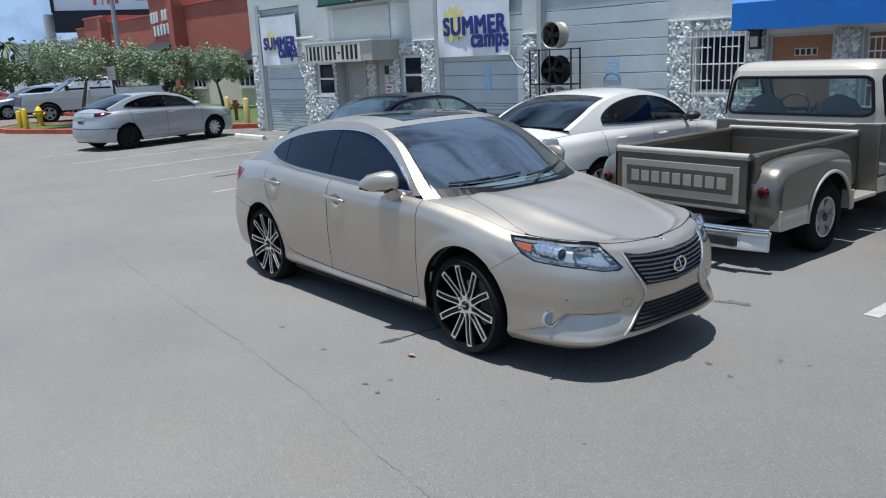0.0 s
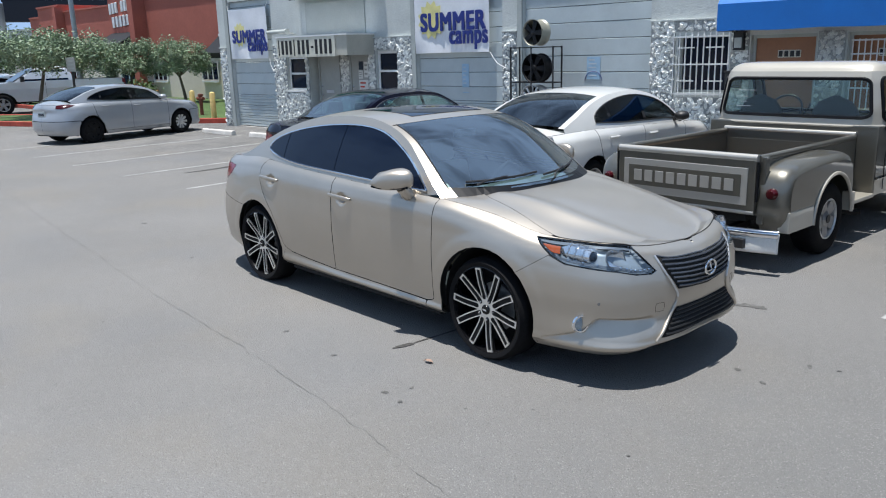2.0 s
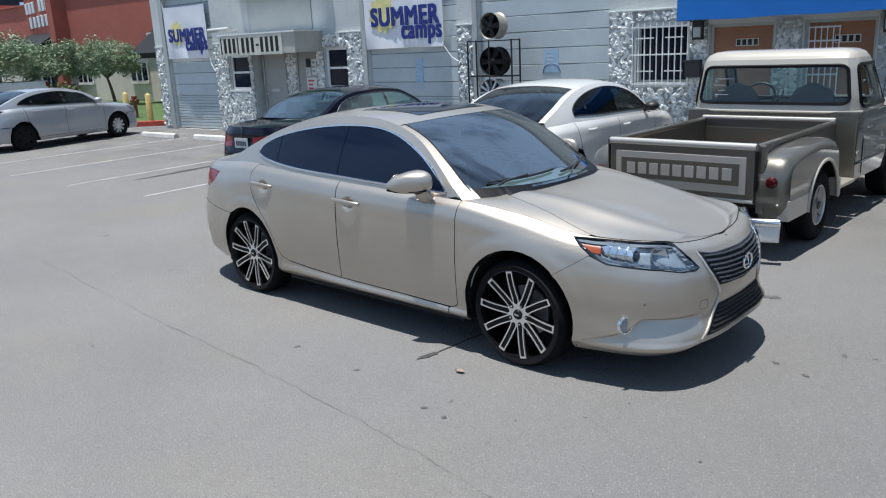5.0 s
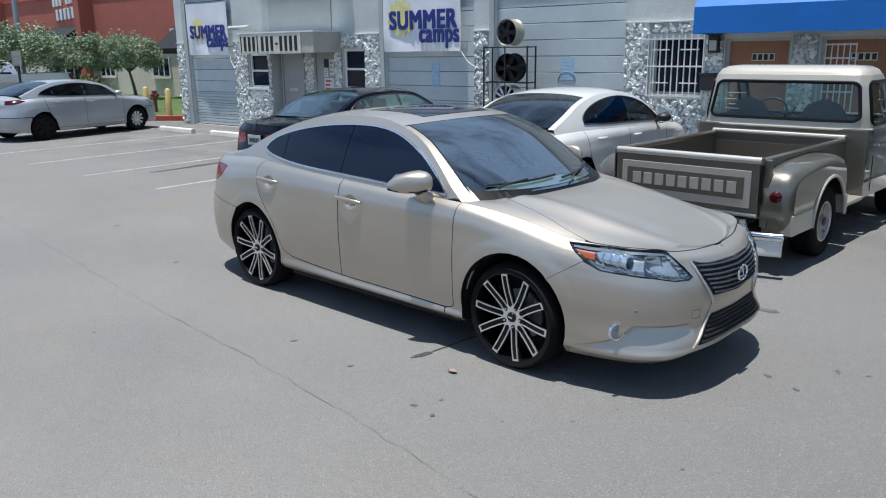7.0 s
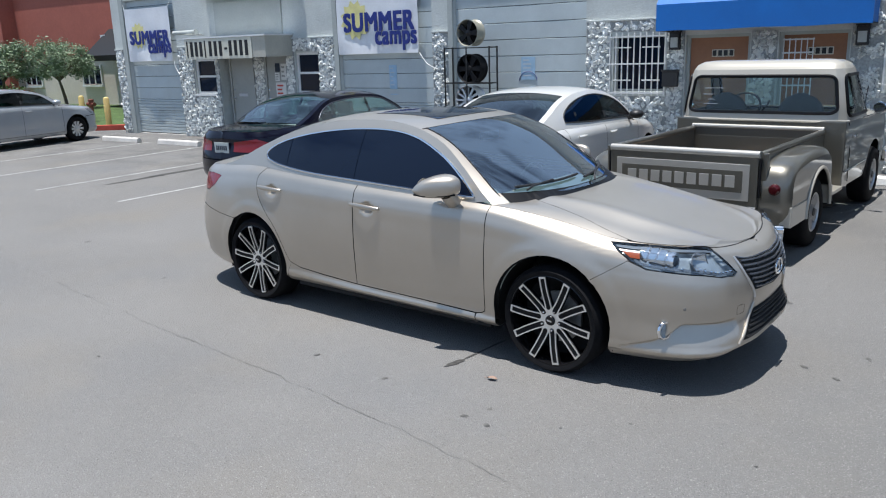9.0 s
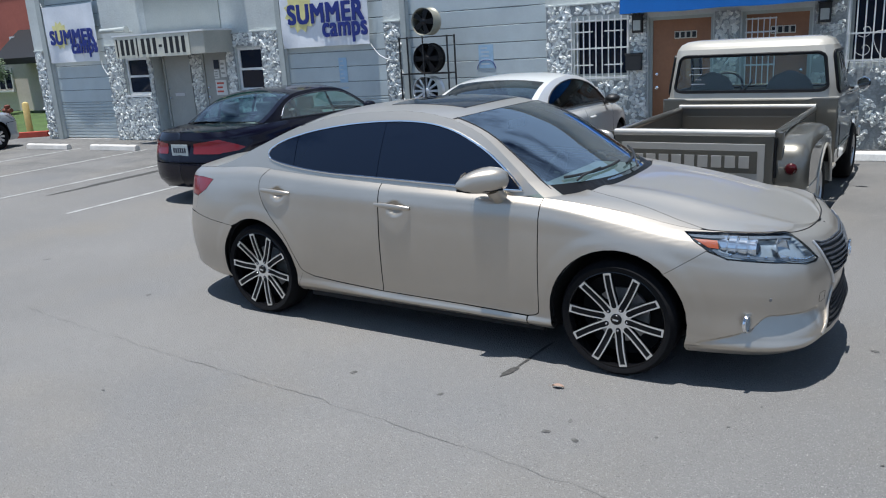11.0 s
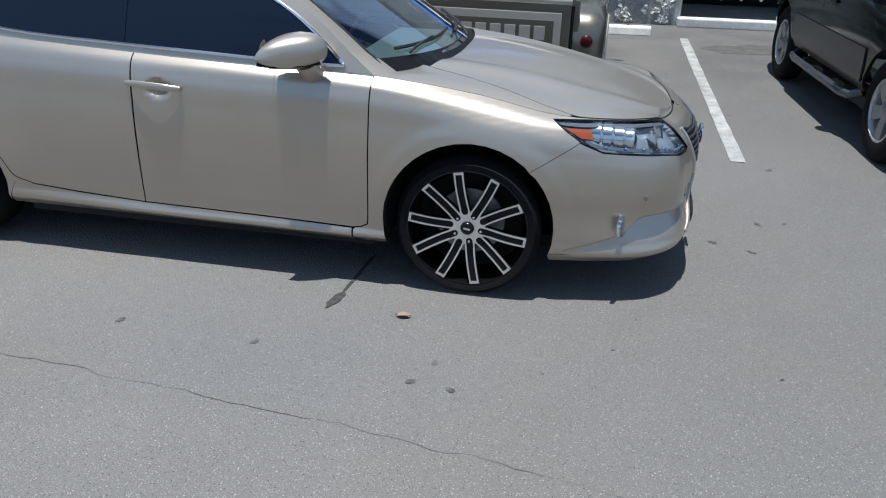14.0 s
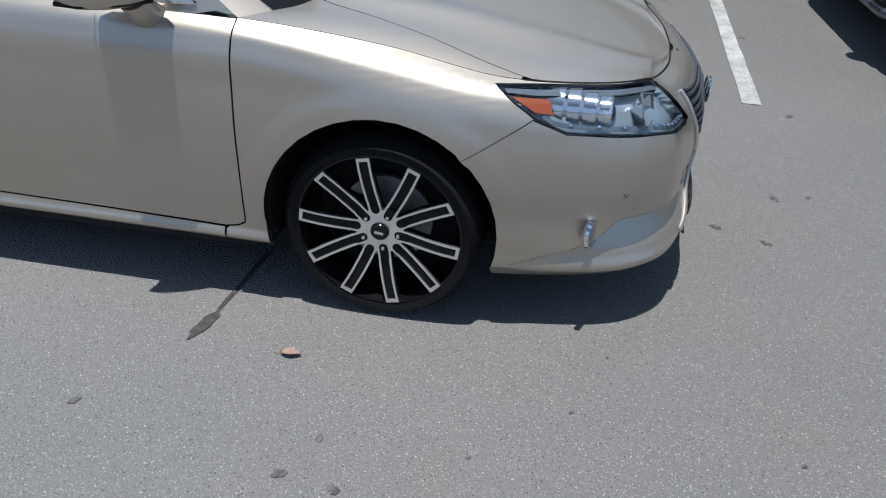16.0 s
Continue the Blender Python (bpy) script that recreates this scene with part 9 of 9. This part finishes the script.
for x, w, z, h, mt in ((-0.9, 0.35, 9.9, 0.7, "red_ink"), (0.0, 0.12, 9.95, 0.7, "red_ink"), (0.7, 0.4, 10.0, 0.7, "red_ink"), (1.6, 0.4, 10.05, 0.7, "red_ink"), (4.6, 1.6, 10.3, 0.7, "paper_blue"), (8.5, 1.2, 10.2, 0.8, "red_ink")):
    part("display_bar", boxes((x - w / 2, x + w / 2, -0.93, -0.905, z, z + h)), M[mt], bb)
bb2 = thing("billboard", "second white billboard behind the shop roof", "billboard", pose(-62, 48, 0, 0, 0, 50))
part("column", lathe(bmesh.new(), [(0.5, 0), (0.5, 11.6)], 16), M["pole"], bb2, smooth=True)
part("board", boxes((-5, 5, -0.4, 0.4, 11.5, 15)), M["board_white"], bb2)

# far low buildings and woods that close the horizon
for x, y, w, d, h, t in ((-150, 10, 50, 20, 6.5, 0), (-140, 60, 40, 25, 7, 10), (-60, 90, 60, 20, 8, 0), (40, 90, 60, 20, 7, 0), (70, 10, 20, 50, 7, 0), (0, -55, 60, 15, 6, 0), (-70, -60, 50, 15, 7, 0), (55, -50, 30, 20, 6, 0)):
    ob = thing("far_building", "plain pale low commercial building in the distance", "building", pose(x, y, 0, 0, 0, t))
    part("wall", boxes((-w / 2, w / 2, -d / 2, d / 2, 0, h)), M["far_wall"], ob)
    part("roof_edge", boxes((-w / 2 - 0.2, w / 2 + 0.2, -d / 2 - 0.2, d / 2 + 0.2, h, h + 0.3)), M["stucco_dark"], ob)


def woods():
    r = random.Random(11)
    vs, fs = [], []
    for k in range(150):
        a = 2 * math.pi * k / 150 + r.uniform(-0.02, 0.02)
        R = r.uniform(190, 240)
        cx, cy, h = -20 + R * math.cos(a), 10 + R * math.sin(a), r.uniform(5, 10)
        for _ in range(90):
            p = Vector((cx + r.gauss(0, 5), cy + r.gauss(0, 5), abs(r.gauss(h * 0.5, h * 0.28))))
            u = Vector((r.gauss(0, 1), r.gauss(0, 1), r.gauss(0, 1))).normalized() * r.uniform(0.8, 2.0)
            w = u.cross(Vector((r.random(), r.random(), 1))).normalized() * 1.1
            i = len(vs)
            vs += [p - u, p + w, p + u, p - w]
            fs.append((i, i + 1, i + 2, i + 3))
    me = bpy.data.meshes.new("far_woods")
    me.from_pydata(vs, [], fs)
    me.materials.append(M["green_leaf"])
    tagged(new("far_woods", me), "distant dark green tree line along the horizon", "woods", "", "stuff")


woods()


def modern_pickup(m, paint, label):
    """A crew-cab pickup seen from the side: cab, bed, wheels."""
    ob = thing("pickup_truck", label, "pickup truck", m)
    P = M[paint]
    wb, half, R = 3.64, 1.0, 0.4
    arch_f, arch_r = arch_points(0, R, 0.5, 0.48, 0.5, 14), arch_points(-wb, R, 0.5, 0.48, 0.5, 14)
    out = [(0.98, 0.5), (1.0, 0.75), (0.95, 1.1), (0.8, 1.2), (-0.55, 1.26), (-2.75, 1.28), (-2.78, 1.3), (-4.72, 1.3), (-4.75, 0.6), (-4.6, 0.55)] + arch_r + arch_f
    flat = fill2d(out, 0.3, 0.2)
    for sd in (1, -1):
        bm = bmesh.new()
        mp = {v: bm.verts.new((v.co.x, sd * (half - 0.12 * max(0, v.co.y - 1.0) - 0.06 * max(0, 0.7 - v.co.y)), v.co.y)) for v in flat.verts}
        for f in flat.faces:
            bm.faces.new([mp[v] for v in f.verts])
        part("body_side", bm, P, ob)
    flat.free()
    part("body_core", boxes((-4.7, 0.9, -0.78, 0.78, 0.45, 0.95), (-2.6, -0.55, -0.93, 0.93, 0.45, 1.25)), M["gap"], ob)
    part("bonnet", box(bmesh.new(), -0.6, 0.95, -0.95, 0.95, 1.08, 1.24, bevel=0.06), P, ob, smooth=True)
    part("front_end", box(bmesh.new(), 0.85, 1.0, -0.95, 0.95, 0.6, 1.15, bevel=0.04), M["lamp_inner"], ob)
    part("front_bumper", box(bmesh.new(), 0.9, 1.1, -0.98, 0.98, 0.45, 0.7, bevel=0.04), P, ob)
    part("tailgate", box(bmesh.new(), -4.78, -4.7, -0.93, 0.93, 0.6, 1.3, bevel=0.02), P, ob)
    part("rear_bumper", box(bmesh.new(), -4.95, -4.78, -0.95, 0.95, 0.45, 0.65, bevel=0.03), M["alloy"], ob)
    part("bed_floor", boxes((-4.7, -2.8, -0.9, 0.9, 0.9, 0.95)), M["gap"], ob)
    bm = bmesh.new()
    lev = [(1.25, -2.78, -0.45, 0.93), (1.5, -2.72, -0.85, 0.86), (1.78, -2.55, -1.3, 0.76), (1.86, -2.35, -1.5, 0.66)]
    prev = None
    for z, a, b, w in lev:
        row = [bm.verts.new(p) for p in ((a, -w, z), (b, -w, z), (b, w, z), (a, w, z))]
        if prev:
            for i in range(4):
                bm.faces.new((prev[i], prev[(i + 1) % 4], row[(i + 1) % 4], row[i]))
        prev = row
    bm.faces.new(prev)
    bmesh.ops.bevel(bm, geom=[e for e in bm.edges if len(e.link_faces) == 2], offset=0.05, segments=2, affect="EDGES")
    part("cab", bm, P, ob, smooth=True)
    for sd in (1, -1):
        for a, b in ((-1.55, -0.85), (-2.55, -1.68)):
            bm = bmesh.new()
            pts = [(a, 1.3), (b, 1.3), (b - (0.34 if b > -1 else 0.04), 1.72), (a + (0.02 if b > -1 else 0.12), 1.72)]
            vs = [bm.verts.new((x, sd * (0.935 - 0.32 * (z - 1.25)), z)) for x, z in pts]
            bm.faces.new(vs)
            part("side_window", bm, M["pane"], ob)
        part("wing_mirror", box(bmesh.new(), -0.85, -0.7, min(sd * 0.98, sd * 1.2), max(sd * 0.98, sd * 1.2), 1.28, 1.5, bevel=0.03), M["black"], ob)
        part("door_seam", boxes((-1.63, -1.62, sd * 0.975 - 0.03, sd * 0.975 + 0.03, 0.6, 1.25)), M["gap"], ob)
        part("tail_light", box(bmesh.new(), -4.79, -4.66, min(sd * 0.9, sd * 0.99), max(sd * 0.9, sd * 0.99), 0.95, 1.28, bevel=0.01), M["red_lens"], ob)
        part("headlight", box(bmesh.new(), 0.85, 1.01, min(sd * 0.65, sd * 0.96), max(sd * 0.65, sd * 0.96), 0.85, 1.1, bevel=0.02), M["lamp_inner"], ob)
        for x in (0, -wb):
            tyre_and_rim(ob, "wheel", axle_pose(x, sd * 0.86, R, sd, 0.2), R, 0.26, 0.25, "five", "wheel with a silver five-spoke rim")
    bm = bmesh.new()
    bm.faces.new([bm.verts.new(p) for p in ((-0.5, -0.8, 1.29), (-0.5, 0.8, 1.29), (-1.25, 0.68, 1.75), (-1.25, -0.68, 1.75))])
    for v in bm.verts:
        v.co.x += 0.03
        v.co.z += 0.02
    part("windscreen", bm, M["pane"], ob)
    return ob


modern_pickup(pose(-35.7, 11.05, 0, 0, 0, -99), "pickup_silver", "pale silver crew-cab pickup parked beyond the grass island")

# cars far down the car park
for k, (x, y, a, paint, lab) in enumerate(((-41.4, 11.0, -99, "blue_paint", "grey-blue car parked down the lot"), (-44.6, 12.2, -97, "silver_paint", "silver car parked far down the lot"), (-47.6, 13.6, -97, "white_paint", "white car parked far down the lot"),
                                          (-50.8, 15.4, -97, "blue_paint", "dark grey-blue car parked far down the lot"), (-43.5, 8.6, -97, "red_paint", "dull red car parked far down the lot"))):
    plain_sedan(lab, pose(x, y, 0, 0, 0, a), paint, 0.95, 2.7, 1.0, 0.89, 1.0,
                [(-0.4, 0.98), (-0.75, 1.2), (-1.1, 1.36), (-1.45, 1.42), (-1.8, 1.43), (-2.2, 1.41), (-2.6, 1.31), (-2.9, 1.18), (-3.15, 1.07)],
                [(-0.05, 0.95), (-0.5, 1.22), (-0.9, 1.4), (-1.4, 1.46), (-1.8, 1.47), (-2.2, 1.45), (-2.6, 1.36), (-2.95, 1.21), (-3.22, 1.09)],
                [(-2.72, 1.1), (-2.1, 1.06), (-1.4, 1.04), (-0.6, 1.0)], [(-0.6, 1.003), (-0.9, 1.2), (-1.2, 1.32), (-1.55, 1.37), (-1.9, 1.365), (-2.3, 1.3), (-2.6, 1.2), (-2.72, 1.1)],
                "tint", ("five", "five"), 0.315, 0.21, [(("x", -3.08), 0.955), (("x", -3.25), 0.985), (("x", -3.4), 0.985), (("r", 0.5), 0.96), (("r", 0.52), 0.885), (("x", -3.4), 0.885), (("x", -3.25), 0.91)], pillars=(-1.5, -2.35))


# ---------------- coral-stone facing of the garage front, stone by stone ----------------
def stone_mesh(seed, rough=0.5):
    """A craggy flattened lump about 1 across; local z points out of the wall."""
    r = random.Random(seed)
    n, rings = 9, ((1.0, 0.0), (0.92, 0.3), (0.58, 0.62))
    ph = r.random() * 6
    vs, fs = [], []
    shape = [1 + 0.28 * math.sin(2 * (2 * math.pi * j / n) + ph) + r.uniform(-0.24, 0.24) for j in range(n)]
    for rad, h in rings:
        for j in range(n):
            a = 2 * math.pi * j / n
            k = rad * shape[j] * 0.5 * (1 + (r.uniform(-0.3, 0.25) if h else 0))
            vs.append((k * math.cos(a), k * math.sin(a), h * (1 + (r.uniform(-0.75, 0.5) if h else 0))))
    vs.append((r.uniform(-0.08, 0.08), r.uniform(-0.08, 0.08), r.uniform(0.6, 1.0)))
    for i in range(2):
        for j in range(n):
            a, b = i * n + j, i * n + (j + 1) % n
            fs.append((a, b, b + n, a + n))
    for j in range(n):
        fs.append((2 * n + j, 2 * n + (j + 1) % n, 3 * n))
    return vs, fs


# x0, x1, z0, z1, distance between stones, size, how much of it is covered
FACING = [(-21.6, -21.21, 0, 2.27), (-18.88, -18.3, 0, 2.27), (-18.3, -17.33, 0, 1.04), (-17.46, -17.31, 1.04, 2.2), (-14.96, -14.68, 0, 2.36), (-13.91, -13.41, 0, 2.36),
          (-14.68, -13.91, 2.08, 2.36), (-14.68, -13.91, 0, 1.05), (-10.74, -10.35, 0, 2.35), (-7.36, -6.9, 0, 2.4), (-6.9, -5.9, 2.22, 2.4), (-6.9, -5.9, 0, 1.12), (-5.9, -5.6, 0, 2.38),
          (-4.53, -4.14, 0, 2.15), (-3.1, -2.66, 0, 2.5), (-2.66, -1.62, 2.33, 2.6), (-2.66, -1.62, 0, 1.2), (-1.62, -1.17, 0, 3.0), (-16.3, -15.94, 0, 1.97)]
depth_of = lambda x: FY + (0.24 if -16.4 < x < -15.9 else 0.0)  # one strip stands back between the entrance doors
bm = bmesh.new()
for x0, x1, z0, z1 in FACING:
    box(bm, x0, x1, depth_of(x0) - 0.022, FY - 0.002 if depth_of(x0) == FY else FY + 0.3, z0, z1)
part("facing_mortar", bm, M["mortar"], wall_south, "grey rough mortar behind the stones")
kinds = [stone_mesh(s) for s in range(14)]
stone_data = []
for vs, fs in kinds:
    me = bpy.data.meshes.new("stone")
    me.from_pydata(vs, [], fs)
    me.materials.append(M["stone"])
    stone_data.append(me)
rs = random.Random(21)
count, rest_v, rest_f = 0, [], []
for x0, x1, z0, z1 in FACING:
    near = x0 > -3.2
    step = 0.036 if near else 0.068
    nx, nz = max(1, int((x1 - x0) / step)), max(1, int((z1 - z0) / step))
    for i in range(nx):
        for j in range(nz):
            x = x0 + (x1 - x0) * (i + 0.5 + rs.uniform(-0.38, 0.38) + (0.25 if j % 2 else -0.25)) / nx
            z = z0 + (z1 - z0) * (j + 0.5 + rs.uniform(-0.38, 0.38)) / nz
            if not (x0 + 0.03 < x < x1 - 0.03 and z0 + 0.03 < z < z1 - 0.02):
                continue
            # the right-hand wall carries its stones in loose clusters
            if near and noise.noise(Vector((x * 5.2, z * 5.2, 5.0))) + 0.35 * noise.noise(Vector((x * 13, z * 13, 2.0))) < 0.02:
                continue
            s = rs.uniform(0.03, 0.075) if near else rs.uniform(0.05, 0.125)
            m = wall_pose(x, depth_of(x0) - 0.02, z) @ Matrix.Rotation(rs.uniform(0, 6.28), 4, "Z") @ Matrix.Diagonal((s * rs.uniform(0.8, 1.25), s * rs.uniform(0.7, 1.1), rs.uniform(0.02, 0.06) if near else rs.uniform(0.02, 0.055), 1))
            k = rs.randrange(len(kinds))
            if x > -4.6 and count < 300:
                shared("stone", stone_data[k], wall_south, m)
                count += 1
            else:
                b = len(rest_v)
                rest_v += [m @ Vector(v) for v in kinds[k][0]]
                rest_f += [tuple(q + b for q in f) for f in kinds[k][1]]
me = bpy.data.meshes.new("stones_rest")
me.from_pydata(rest_v, [], rest_f)
me.materials.append(M["stone_rest"])
ob = new("stones_rest", me)
ob.parent = wall_south
ob["kind"] = "stuff"
# cap course over the facing
bm = bmesh.new()
for x0, x1, z in ((-21.61, -21.2, 2.27), (-18.89, -17.3, 2.27), (-14.97, -13.4, 2.36), (-10.75, -10.34, 2.35), (-7.37, -5.6, 2.4)):
    box(bm, x0, x1, FY - 0.05, FY - 0.003, z, z + 0.03, bevel=0.006)
part("facing_cap", bm, M["stucco"], wall_south)
